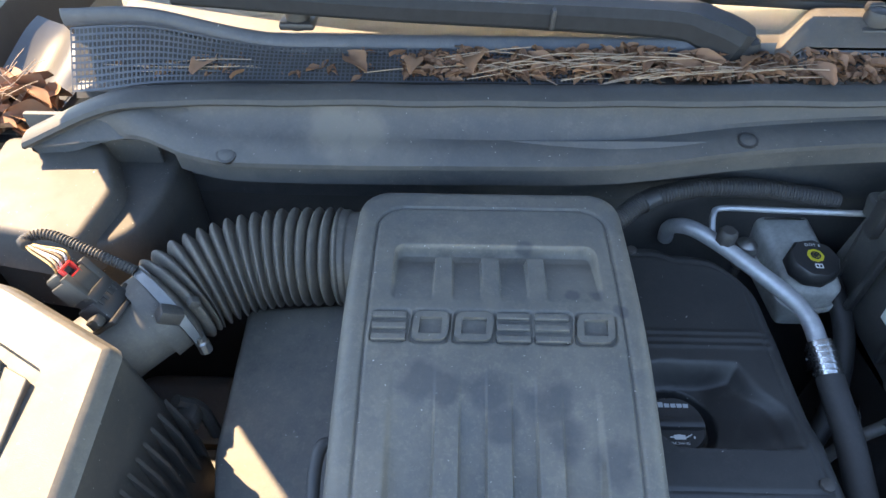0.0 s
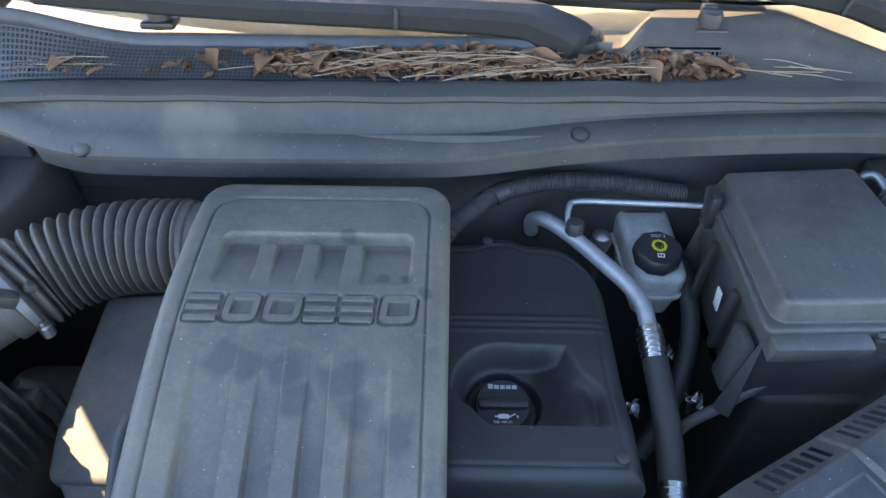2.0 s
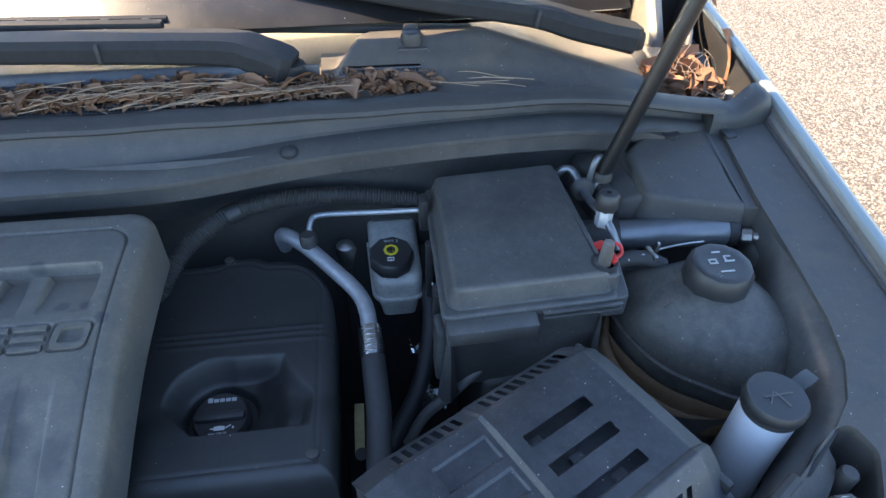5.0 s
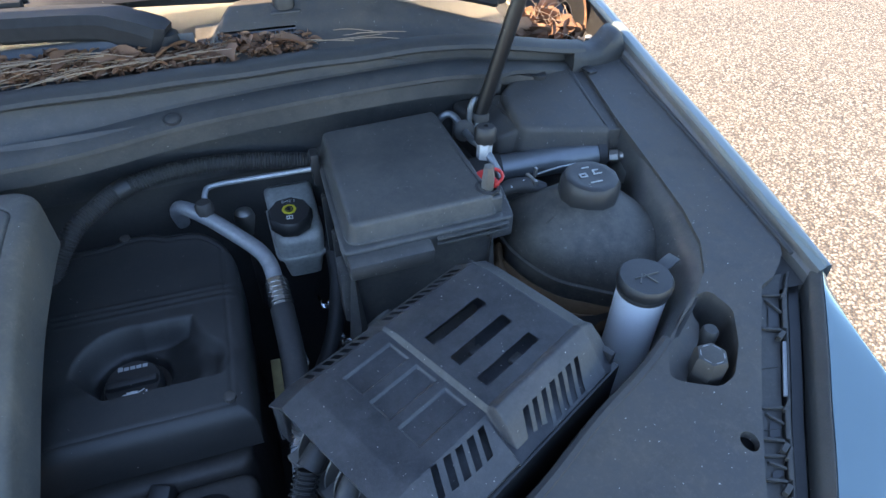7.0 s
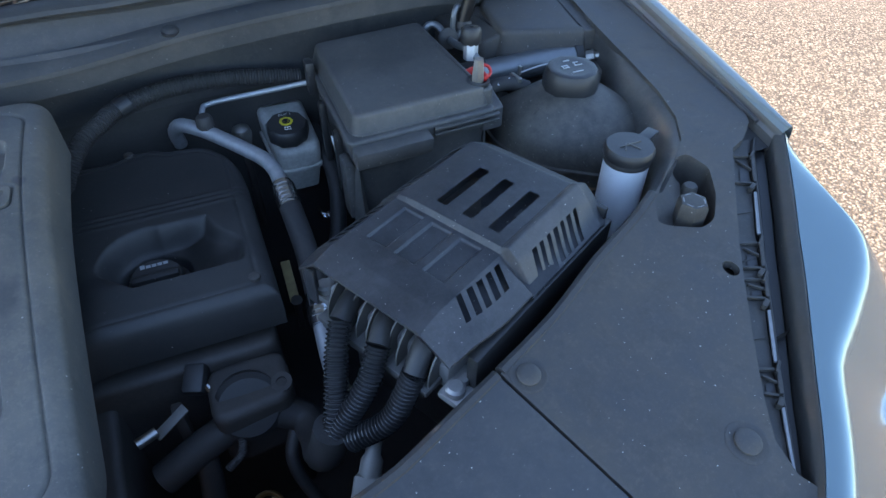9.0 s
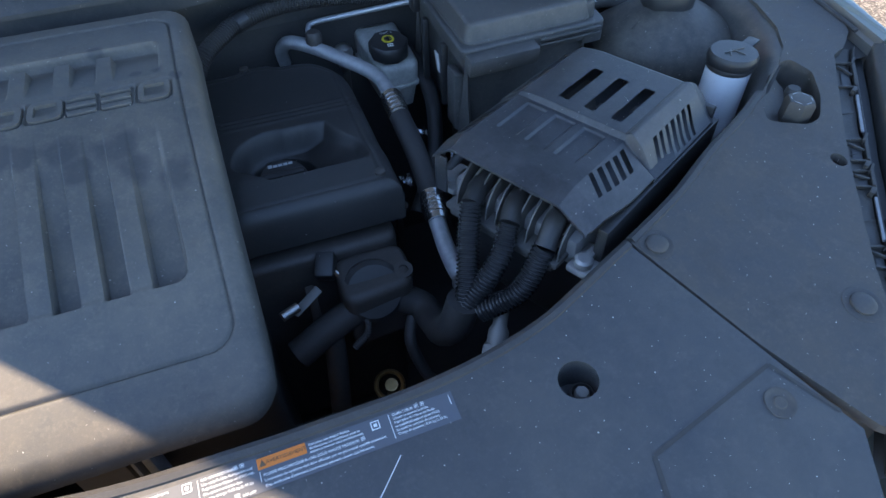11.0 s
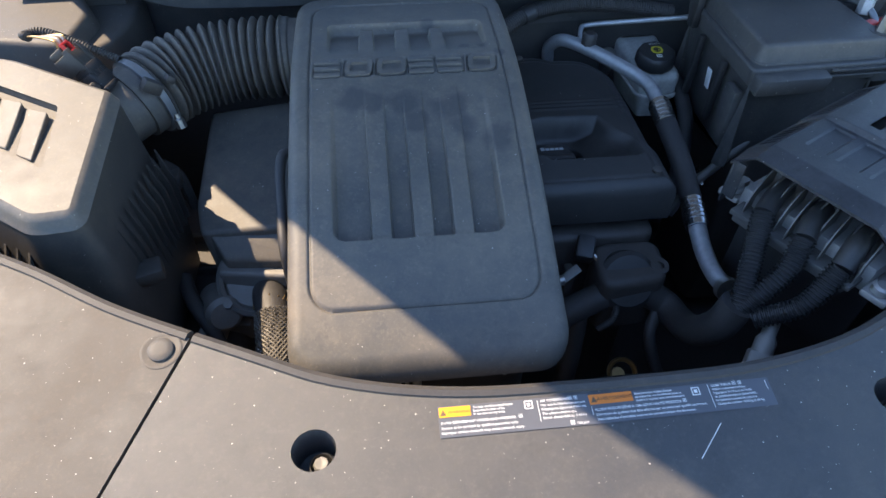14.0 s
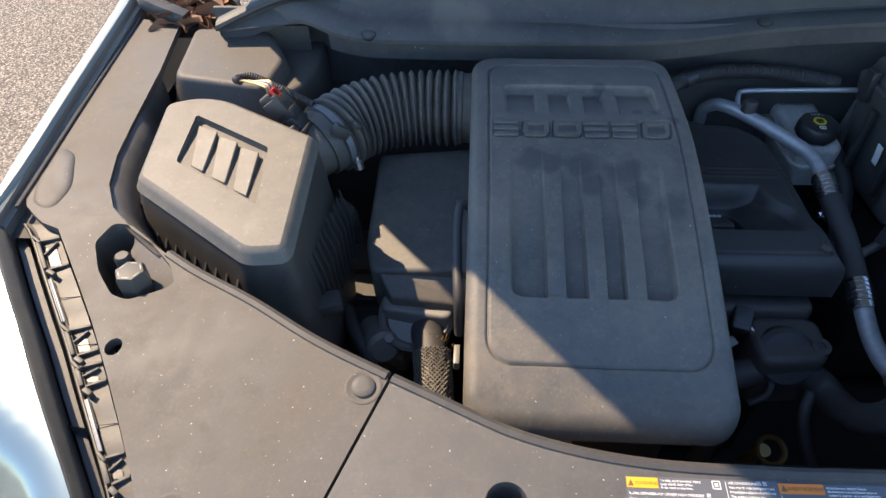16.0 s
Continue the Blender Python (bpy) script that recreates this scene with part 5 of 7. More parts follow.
wiper([(0.860, 0.801, 1.178), (0.820, 0.796, 1.190), (0.760, 0.793, 1.206), (0.695, 0.797, 1.224), (0.560, 0.800, 1.246), (0.33, 0.84, 1.275)], (0.600, 0.806, 1.204), (0.02, 0.796, 1.236))


# ---- dry leaves and needles ----
def leaf(rng, at, size, flat=0.5):
    """A curled dry leaf."""
    ln, wd = size, size * rng.uniform(0.35, 0.55)
    tilt = pose(*at, rng.uniform(-45, 45) * flat + 10, rng.uniform(-35, 35) * flat, rng.uniform(0, 360))
    curl, twist = rng.uniform(0.3, 1.1) * (0.3 + 0.8 * flat), rng.uniform(-0.8, 0.8) * (0.3 + 0.7 * flat)

    def put(a, b):
        w = wd * math.sin(3.14159 * min(0.97, 0.06 + a * 0.94)) ** 0.7 * (1 + 0.18 * math.sin(9 * a + b * 3))
        return (ln * (a - 0.5), w * b * 0.5, curl * ln * 0.30 * b * b + twist * ln * 0.2 * a * b + 0.12 * ln * math.sin(3 * a))
    return moved(field(steps(0, 1, 7), steps(-1, 1, 4), put), tilt)


def needle(rng, a, b, r=0.0006):
    mid = (Vector(a) + Vector(b)) / 2 + Vector((rng.uniform(-0.008, 0.008), rng.uniform(-0.006, 0.006), rng.uniform(0, 0.008)))
    return sweep(spline([a, mid, b], 4), r, 4)


rng = random.Random(4)
heap = lambda x: 0.35 + 0.65 * math.exp(-((x - 0.16) / 0.20) ** 2) + 0.45 * math.exp(-((x - 0.46) / 0.05) ** 2)
bits = []
for i in range(1100):
    x = rng.uniform(-0.06, 0.54) if rng.random() < 0.92 else rng.uniform(-0.42, 0.0)
    y = rng.uniform(0.652, 0.698)
    bits.append(leaf(rng, (x, y, 1.176 + rng.uniform(0, 0.016) * heap(x) + 0.25 * max(0, y - 0.665)), rng.uniform(0.006, 0.022), 0.5))
single("leaf_litter", join(*bits), LEAF, (0.2, 0.67, 1.172), "heap of brown leaf crumbs along the cowl", "leaf litter", kind="stuff")
bits = []
for i in range(72):
    x = rng.gauss(0.20, 0.16) if i % 7 else rng.uniform(-0.42, 0.62)
    y, turn, ln = rng.uniform(0.650, 0.684), rng.gauss(0, 0.15), rng.uniform(0.05, 0.19)
    z = 1.180 + rng.uniform(0, 0.016) * heap(x)
    bits.append(needle(rng, (x - ln / 2 * math.cos(turn), y - ln / 2 * math.sin(turn), z), (x + ln / 2 * math.cos(turn), y + ln / 2 * math.sin(turn), z + rng.uniform(-0.006, 0.012))))
single("pine_needles", join(*bits), STRAW, (0.2, 0.67, 1.176), "dry tan pine needles lying along the cowl", "pine needles", kind="stuff")
for i in range(22):
    x = (0.02, 0.075, 0.13, 0.17, 0.22, 0.27, 0.30, 0.45, 0.48, 0.42, -0.05, 0.10, 0.25, 0.20, 0.35, -0.12, -0.30, 0.05, 0.15, 0.29, 0.50, 0.33)[i]
    y = rng.uniform(0.656, 0.682)
    at = (x, y, 1.181 + 0.007 * heap(x) + 0.25 * max(0, y - 0.665))
    single("dry_leaf", leaf(rng, at, rng.uniform(0.030, 0.056), 0.16), LEAF, at, "curled brown dead leaf on the cowl", "leaf", "dead leaves on the cowl")
for side, cx, cy, cz in ((-1, -0.590, 0.692, 1.105), (1, 0.930, 0.755, 1.118)):
    rng = random.Random(23 + side)
    bits = [leaf(rng, (cx + rng.uniform(-0.06, 0.05), cy + rng.uniform(-0.055, 0.06), cz + rng.uniform(-0.016, 0.014)), rng.uniform(0.02, 0.055), 0.8) for i in range(70)]
    single("corner_leaves", join(*bits), LEAF, (cx, cy, cz - 0.01), "brown dead leaves packed into the cowl's corner", "leaf litter", kind="stuff")
    bits = []
    for i in range(20):
        a = Vector((cx + rng.gauss(0, 0.03), cy + rng.gauss(0, 0.03), cz + rng.uniform(0, 0.03)))
        bits.append(needle(rng, a, a + Vector((rng.uniform(-0.05, 0.05), rng.uniform(-0.03, 0.05), rng.uniform(0, 0.04))), 0.0005))
    single("corner_needles", join(*bits), STRAW, (cx, cy, cz), "dry needles sticking out of the cowl's corner", "pine needles", kind="stuff")
    part("corner_tray", box((cx + side * 0.02, cy + 0.03, 1.082), (0.14, 0.13, 0.02), 0.008), DARK, cowl)
    part("corner_wall", field(steps(0.60, 1.34, 20), steps(0, 1, 4), lambda y, w: (CX + side * (fender_line(y) - 0.006 - 0.012 * (1 - w)), y, 1.05 + (0.006 + 0.105 * y - 0.02 * max(0, y - 0.75)) * w)), BLACK, cowl)
    if side < 0:
        part("corner_lip", bar([(CX + side * 0.762, 0.652, 1.112), (CX + side * 0.782, 0.654, 1.120), (CX + side * 0.806, 0.660, 1.127), (CX + side * 0.826, 0.668, 1.134), (CX + side * 0.838, 0.690, 1.140)], 0.030, 0.018), STRIP, cowl, "rubber lip closing the cowl's corner")
    part("corner_floor", field(steps(0.64, 0.95, 14), steps(0, 1, 8), lambda y, w: (CX + side * (0.72 + (fender_line(y) - 0.75) * w), y, 1.088 + 0.01 * math.sin(7 * w) * smooth01((y - 0.7) / 0.1) + 0.02 * smooth01((y - 0.78) / 0.15))), BLACK, cowl)
    if side > 0:
        boot_top = curve_of([(0.93, 1.138), (0.955, 1.133), (0.975, 1.132), (0.990, 1.140), (1.003, 1.150), (1.015, 1.151), (1.025, 1.144), (1.034, 1.120)])
        boot_front, boot_back = curve_of([(0.93, 0.640), (0.96, 0.640), (1.0, 0.645), (1.034, 0.656)]), curve_of([(0.93, 0.674), (0.96, 0.680), (1.0, 0.692), (1.034, 0.703)])
        rings = []
        for x in steps(0.932, 1.034, 26):
            f, r, z = boot_front(x), boot_back(x), boot_top(x)
            rings.append([(x, r, 1.085), (x, r, z - 0.007), (x, r - 0.005, z - 0.001), (x, (f + r) / 2, z), (x, f + 0.010, z - 0.002), (x, f + 0.002, z - 0.008), (x, f - 0.001, z - 0.018), (x, f - 0.002, 1.085)])
        part("boot", loft(rings), STRIP, cowl, "rounded rubber end of the weatherstrip")
        part("pocket_end", field(steps(0, 1, 8), steps(0, 1, 5), lambda a, w: (1.066 - 0.080 * a, 0.985 - 0.11 * a * a - 0.012 * a, 1.05 + 0.096 * w)), BLACK, cowl)
        part("pocket_rim", tube([(1.066, 0.960, 1.152), (1.058, 0.974, 1.153), (1.036, 0.956, 1.152), (1.010, 0.910, 1.150), (0.992, 0.872, 1.146), (0.984, 0.850, 1.128)], 0.0055, 10), INNER, cowl, "painted rim behind the leaf-filled pocket")
        # added black wall that stands for the dark between pillar and rim
        part("pocket_shade", box((1.000, 1.07, 1.12), (0.16, 0.012, 0.26), 0.003), BLACK, cowl)
        part("pillar_foot", loft([[(x + 0.010 + 0.22 * (y - 0.9), y, z) for x, z in ((0.918 + k, 1.08), (0.916 + k, 1.12 + r), (0.922 + k, 1.140 + r), (0.936, 1.148 + r), (0.950 - k, 1.140 + r), (0.957 - k, 1.12 + r), (0.957 - k, 1.08))] for y, k, r in ((0.893, 0.012, -0.016), (0.897, 0.005, -0.006), (0.906, 0.001, 0.0), (0.93, 0.0, 0.010), (1.0, 0.0, 0.045), (1.15, 0.0, 0.125), (1.40, 0.0, 0.26))]), INNER, cowl, "silver painted foot of the windshield pillar")
        part("pillar_step", block(rounded([(0.925, 0.862), (0.955, 0.858), (0.962, 0.93), (0.925, 0.93)], 0.008, 3), 1.07, lambda x, y: 1.116 + 0.1 * (y - 0.87), 0.005), INNER, cowl)
        part("bolt", lathe([(0.007, -0.01), (0.007, 0.004), (0.005, 0.006), (0, 0.006)], Matrix.Translation((1.018, 0.748, 1.100)), 12), ALU, cowl)
        at = (1.040, 0.835, 1.125)
        single("dry_leaf", moved(leaf(rng, (0, 0, 0), 0.085, 0.3), pose(*at, 70, 0, 75)), LEAF, at, "large pinkish-brown dead leaf leaning on the fender wall", "leaf", "dead leaves on the cowl")

# ---- hood prop ----
prop = thing("prop_rod", (0.750, 0.569, 1.09), "black painted steel hood prop rod with chipped paint", "prop rod")
part("rod", tube([(0.7495, 0.5695, 1.090), (0.83, 0.568, 1.382), (0.960, 0.566, 1.850)], 0.0105, 14), ROD, prop)
part("pivot", lathe([(0.013, 0), (0.013, 0.008), (0.011, 0.012)], Matrix.Translation((0.750, 0.5695, 1.084))), RUBBER, prop)

# ---- fuse box details ----
for z in (1.047, 1.055):
    part("groove_bar", box((0.667, 0.3665 - 0.001, z), (0.095, 0.006, 0.0032), 0.001, (0, 0, 2.5)), BOXMAT, fuse_box)
part("lid_skirt", block(inset(lid, -0.006), 1.058, 1.066, 0.002), BOXMAT, fuse_lid)
part("side_clip", box((0.503, 0.555, 1.058), (0.012, 0.022, 0.050), 0.003), BLACK, fuse_box)
part("side_rib", box((0.507, 0.440, 0.985), (0.010, 0.012, 0.10), 0.003), BLACK, fuse_box)
part("side_rib", box((0.507, 0.520, 0.985), (0.010, 0.012, 0.10), 0.003), BLACK, fuse_box)
part("side_flap", box((0.506, 0.392, 0.975), (0.014, 0.034, 0.09), 0.004), BOXMAT, fuse_box)
part("sticker", box((0.5075, 0.468, 0.990), (0.002, 0.013, 0.032), 0.0004, (0, -6, 0)), WHITE, fuse_box, "small white sticker")
part("strut_apron", block(rounded([(0.700, 0.455), (0.80, 0.455), (0.80, 0.645), (0.690, 0.645)], 0.02), 0.60, lambda x, y: 1.004 + 0.10 * (y - 0.5), 0.012), BODY, car, "dusty dark inner panel beside the fuse box")
part("support", block(rounded([(0.56, 0.38), (0.70, 0.38), (0.70, 0.56), (0.56, 0.56)], 0.02), 0.56, 0.905, 0.01), GREASE, fuse_box)
term = thing("battery_terminal", (0.698, 0.405, 1.075), "grey metal jump terminal stud with a red plastic cover", "terminal")
part("stud", lathe([(0.0085, 0.0), (0.0085, 0.028), (0.0065, 0.046), (0, 0.046)], Matrix.Translation((0.697, 0.402, 1.074)), 6), STEEL, term)
part("well", lathe([(0.016, 0.0), (0.016, 0.003), (0.012, 0.003), (0.012, 0.0)], Matrix.Translation((0.697, 0.402, 1.087))), BLACK, term)
part("cover", box((0.688, 0.430, 1.083), (0.046, 0.015, 0.010), 0.004, (0, -6, 12)), RED, term)
part("cover_strap", box((0.708, 0.412, 1.088), (0.008, 0.026, 0.014), 0.003, (0, 0, 5)), RED, term)
part("cover_loop", sweep(spline([Vector((0.713 + 0.010 * math.cos(a), 0.418 + 0.0075 * math.sin(a), 1.092 + 0.005 * math.sin(a))) for a in steps(0, 6.28318, 14)], 2), 0.0022, 8), RED, term, "red pull ring")

# ---- lines behind the fuse box ----
port = thing("service_port", (0.724, 0.485, 1.05), "refrigerant service port with a black ridged cap on a thin pipe", "service port")
part("pipe", tube([(0.685, 0.600, 1.050), (0.700, 0.598, 1.080), (0.714, 0.592, 1.084), (0.722, 0.566, 1.074), (0.722, 0.530, 1.078), (0.722, 0.495, 1.088), (0.728, 0.470, 1.082), (0.738, 0.452, 1.060)], 0.0055, 12), GREYMETAL, port)
part("block", lathe([(0.0105, -0.012), (0.0105, 0.010), (0.0085, 0.013)], axis((0.723, 0.482, 1.090), (0.727, 0.490, 1.15)), 6), ALU, port)
part("cap", lathe([(0.0125, 0.0), (0.0150, 0.003), (0.0150, 0.020), (0.0125, 0.024), (0.004, 0.0245), (0.0035, 0.020), (0, 0.020)], axis((0.7245, 0.486, 1.098), (0.728, 0.494, 1.16)), 8), BLACK, port)
part("grommet", lathe([(0.010, -0.007), (0.0155, -0.004), (0.011, 0.0), (0.0155, 0.004), (0.010, 0.007)], axis((0.7225, 0.562, 1.0735), (0.7225, 0.552, 1.0750))), RUBBER, port)
part("ring", sweep(spline([Vector((0.742 + 0.010 * math.cos(a), 0.574 + 0.006 * math.cos(a), 1.092 + 0.024 * math.sin(a))) for a in steps(0, 6.28318, 14)], 2), 0.0042, 8), GREYMETAL, port, "steel eye of the prop's bracket")
brace = thing("strut_brace", (0.83, 0.49, 1.02), "grey painted steel strut brace tube", "brace")
part("tube", tube([(0.700, 0.520, 1.025), (0.760, 0.505, 1.036), (0.83, 0.496, 1.042), (0.905, 0.488, 1.046)], 0.0205, 18), GREYMETAL, brace)
part("collar", lathe([(0.0225, -0.006), (0.0225, 0.006)], axis((0.906, 0.488, 1.046), (0.94, 0.485, 1.047))), BLACK, brace)
part("sleeve", tube([(0.672, 0.526, 1.018), (0.700, 0.520, 1.025), (0.730, 0.512, 1.031), (0.762, 0.505, 1.037)], 0.0225, 18), RUBBER, brace)
part("bolt", lathe([(0.010, 0), (0.010, 0.012), (0.006, 0.014), (0.006, 0.024)], axis((0.915, 0.470, 1.05), (0.940, 0.455, 1.058)), 8), STEEL, brace)
part("bracket", box((0.932, 0.462, 1.045), (0.008, 0.05, 0.05), 0.003, (0, 20, 0)), STEEL, brace)
tankhose = thing("tank_hose", (0.765, 0.44, 1.02), "short black coolant hose with a spring clamp", "hose")
part("hose", tube([(0.700, 0.450, 1.020), (0.740, 0.446, 1.046), (0.770, 0.443, 1.049), (0.795, 0.436, 1.040)], 0.0105, 12), RUBBER, tankhose)
part("clamp", join(box((0.779, 0.444, 1.054), (0.007, 0.024, 0.010), 0.002, (0, 0, 10)), box((0.784, 0.444, 1.066), (0.004, 0.006, 0.014), 0.001)), STEEL, tankhose)
for k in range(4):
    part("print_bar", box((0.748 + 0.006 * k, 0.4385, 1.0555 + 0.0006 * k), (0.003, 0.006, 0.0008), 0.0002, (40, 0, 0)), WHITE, tankhose)
part("wire", tube([(0.786, 0.444, 1.062), (0.82, 0.448, 1.064), (0.85, 0.452, 1.062)], 0.0012, 6), ALU, tankhose)
tower_rim = thing("strut_tower", (0.74, 0.30, 0.86), "rust-stained steel rim of the strut tower", "strut tower")
part("rim", sweep(spline([Vector((0.824 + 0.112 * math.cos(a), 0.362 + 0.112 * math.sin(a), 0.958)) for a in steps(2.6, 4.9, 12)], 3), 0.008, 8, 2.2), RUST, tower_rim)
part("lip", loft([tank_ring(-0.022, 0.90), tank_ring(-0.019, 0.960), tank_ring(-0.014, 0.969), tank_ring(-0.009, 0.964), tank_ring(-0.008, 0.90)], False, False), RUST, tower_rim, "rusty lip of the tower")
part("wall", field(steps(2.8, 5.8, 20), steps(0, 1, 3), lambda a, w: (0.800 + 0.122 * math.cos(a), 0.352 + 0.104 * math.sin(a), 0.985 - 0.13 * w)), GREASE, tower_rim)
part("boss", lathe([(0.013, 0), (0.013, 0.012), (0.009, 0.016), (0, 0.016)], axis((0.895, 0.240, 1.036), (0.86, 0.225, 1.05))), RUBBER, washer)
part("shoulder", block(rounded([(0.775, 0.19), (0.85, 0.18), (0.86, 0.25), (0.79, 0.25)], 0.02), 0.80, 0.905, 0.012), MILKY, washer)
back_u = curve_of([(0.13, 0.610), (0.172, 0.665), (0.205, 0.700), (0.245, 0.722), (0.300, 0.735), (0.370, 0.742), (0.500, 0.752), (0.640, 0.770)])
for side in (1, -1):
    part("inner_wall", field(steps(0.14, 0.50, 24), steps(0, 1, 8), lambda y, w: (CX + side * (back_u(y) + 0.004 - 0.040 * math.sin(1.4 * w) * (1 - 0.85 * smooth01((y - 0.36) / 0.08))), y, panel_z(0, y) - 0.0035 - 0.018 * w - 0.10 * w ** 3)), BOXMAT, car, "plastic wall under the panel's inner edge")

# ---- cap markings ----
dots = brake_cap
mb = Matrix.Translation((0.457, 0.557, 0.9927)) @ pose(0, 0, 0, 6, 0, -4)
part("symbol", moved(lathe([(0.0105, 0), (0.0105, 0.0006), (0, 0.0006)], Matrix.Identity(4), 8), mb), YELLOW, dots)
part("symbol_ring", moved(lathe([(0.0062, 0.0006), (0.0062, 0.001), (0.0048, 0.001), (0.0048, 0.0006)], Matrix.Identity(4), 24), mb), BLACK, dots)
part("symbol_dot", moved(lathe([(0.0026, 0.0006), (0.0026, 0.001), (0, 0.001)], Matrix.Identity(4), 16), mb), BLACK, dots)
part("writing", lettering("DOT 3", 0.0065, mb @ pose(-0.0095, 0.0145, 0.0006)), WHITE, dots, smooth=False)
part("book_symbol", moved(join(*[box((dx, -0.017 + dy, 0.0006), s, 0) for dx, dy, s in ((0, 0.0028, (0.009, 0.001, 0.0006)), (0, -0.0028, (0.009, 0.001, 0.0006)), (-0.004, 0, (0.001, 0.006, 0.0006)), (0.004, 0, (0.001, 0.006, 0.0006)), (0, 0, (0.001, 0.006, 0.0006)))]), mb), WHITE, dots)

mo = Matrix.Translation((0.243, 0.345, 0.924)) @ pose(0, 0, 0, 5, 0, 0)
oil_marks = oil_body
for k in range(5):
    part("word_bar", moved(box((-0.0135 + 0.0068 * k, 0.0205 if k else 0.0212, 0.0243), (0.0054, 0.0058 if k == 0 else 0.0044, 0.0006), 0), mo), PRINT, oil_marks)
can = [box((0, -0.0155, 0.0243), (0.012, 0.005, 0.0006), 0), box((0.009, -0.0145, 0.0243), (0.010, 0.0011, 0.0006), 0, (0, 0, 28)), box((-0.0075, -0.0155, 0.0243), (0.005, 0.0011, 0.0006), 0), box((0, -0.0130, 0.0243), (0.004, 0.0011, 0.0006), 0), box((0.0155, -0.0155, 0.0243), (0.0016, 0.0024, 0.0006), 0)]
part("oil_can", moved(join(*can), mo), WHITE, oil_marks)
part("grade", lettering("SAE 5W-30", 0.0044, mo @ pose(-0.0115, -0.0235, 0.0243)), WHITE, oil_marks, smooth=False)
cap_marks = surge_cap
mc = Matrix.Translation((0.832, 0.384, 1.0907))
part("symbols", moved(join(*[box((dx, dy, 0.0004), (sx, sy, 0.0012), 0) for dx, dy, sx, sy in ((-0.010, 0, 0.010, 0.0016), (-0.010, 0.006, 0.010, 0.0016), (-0.0142, 0.003, 0.0016, 0.006), (-0.006, 0.003, 0.0016, 0.006), (0.010, 0.002, 0.012, 0.0016), (0.010, 0.010, 0.008, 0.0016), (0.006, 0.006, 0.0016, 0.008), (0, -0.014, 0.016, 0.0016), (0, 0.018, 0.010, 0.0016))]), mc), PRINT, cap_marks)
part("symbols", moved(join(box((0, 0, 0.195), (0.030, 0.0014, 0.0012), 0, (0, 0, 30)), box((-0.004, 0.004, 0.195), (0.018, 0.0014, 0.0012), 0, (0, 0, -40)), box((0.006, 0.006, 0.195), (0.016, 0.0014, 0.0012), 0, (0, 0, 80))), mw), COVER, washer_cap)

# ---- hoses and looms at the back ----
loom = thing("wiring_loom", (0.33, 0.61, 1.02), "black corrugated wiring loom along the firewall", "wiring loom")
part("conduit", ribbed([(0.135, 0.500, 0.960), (0.160, 0.535, 0.995), (0.185, 0.562, 1.020), (0.215, 0.585, 1.032), (0.243, 0.603, 1.040), (0.311, 0.624, 1.044), (0.40, 0.632, 1.038), (0.50, 0.630, 1.022)], 0.0115, 0.0042, 0.0018, 12), RUBBER, loom)
part("tape", tube([(0.238, 0.600, 1.0385), (0.246, 0.604, 1.0405), (0.254, 0.608, 1.042)], 0.0142, 12, 3), BLACK, loom)
thin = thing("brake_line", (0.43, 0.61, 0.97), "thin bright metal line over the brake reservoir", "pipe")
part("pipe", tube([(0.342, 0.600, 0.985), (0.345, 0.622, 1.000), (0.360, 0.632, 1.004), (0.43, 0.618, 1.014), (0.525, 0.600, 1.026)], 0.0042, 10), ALU, thin)
part("valve", lathe([(0.010, 0), (0.010, 0.006), (0.0125, 0.008), (0.0125, 0.022), (0.009, 0.026), (0, 0.026)], Matrix.Translation((0.345, 0.572, 0.994)), 8), GREASE, acl)
knob = thing("vacuum_valve", (0.392, 0.598, 0.92), "round grimy metal valve beside the brake reservoir", "valve")
part("ball", lathe([(0.008, 0), (0.013, 0.020), (0.0155, 0.032), (0.013, 0.042), (0.006, 0.047), (0, 0.048)], Matrix.Translation((0.392, 0.598, 0.93))), STEEL, knob)
part("stem", lathe([(0.006, -0.15), (0.006, 0.003)], Matrix.Translation((0.392, 0.598, 0.93))), GREASE, knob)
side_hose = thing("heater_hose", (0.50, 0.48, 0.70), "black rubber heater hose beside the reservoir", "hose")
part("hose", tube([(0.505, 0.62, 0.93), (0.508, 0.56, 0.93), (0.506, 0.49, 0.90), (0.480, 0.42, 0.85), (0.430, 0.36, 0.80)], 0.0125, 12), RUBBER, side_hose)
for z, r in ((0.006, 0.0155), (0.013, 0.0155), (0.020, 0.0155), (0.027, 0.0155), (0.034, 0.0155)):
    for a, b, crimp in (((0.421, 0.436, 0.972), (0.423, 0.396, 0.959), crimp_a), ((0.421, 0.266, 0.921), (0.415, 0.222, 0.911), crimp_b)):
        part("crimp_ring", lathe([(0.0135, -0.002), (0.0163, -0.0008), (0.0163, 0.0008), (0.0135, 0.002)], axis(a, b) @ pose(0, 0, z)), CRIMP, crimp)
part("clamp", lathe([(0.0150, -0.005), (0.0150, 0.005)], axis((0.411, 0.117, 0.907), (0.411, 0.100, 0.914))), STEEL, acl)

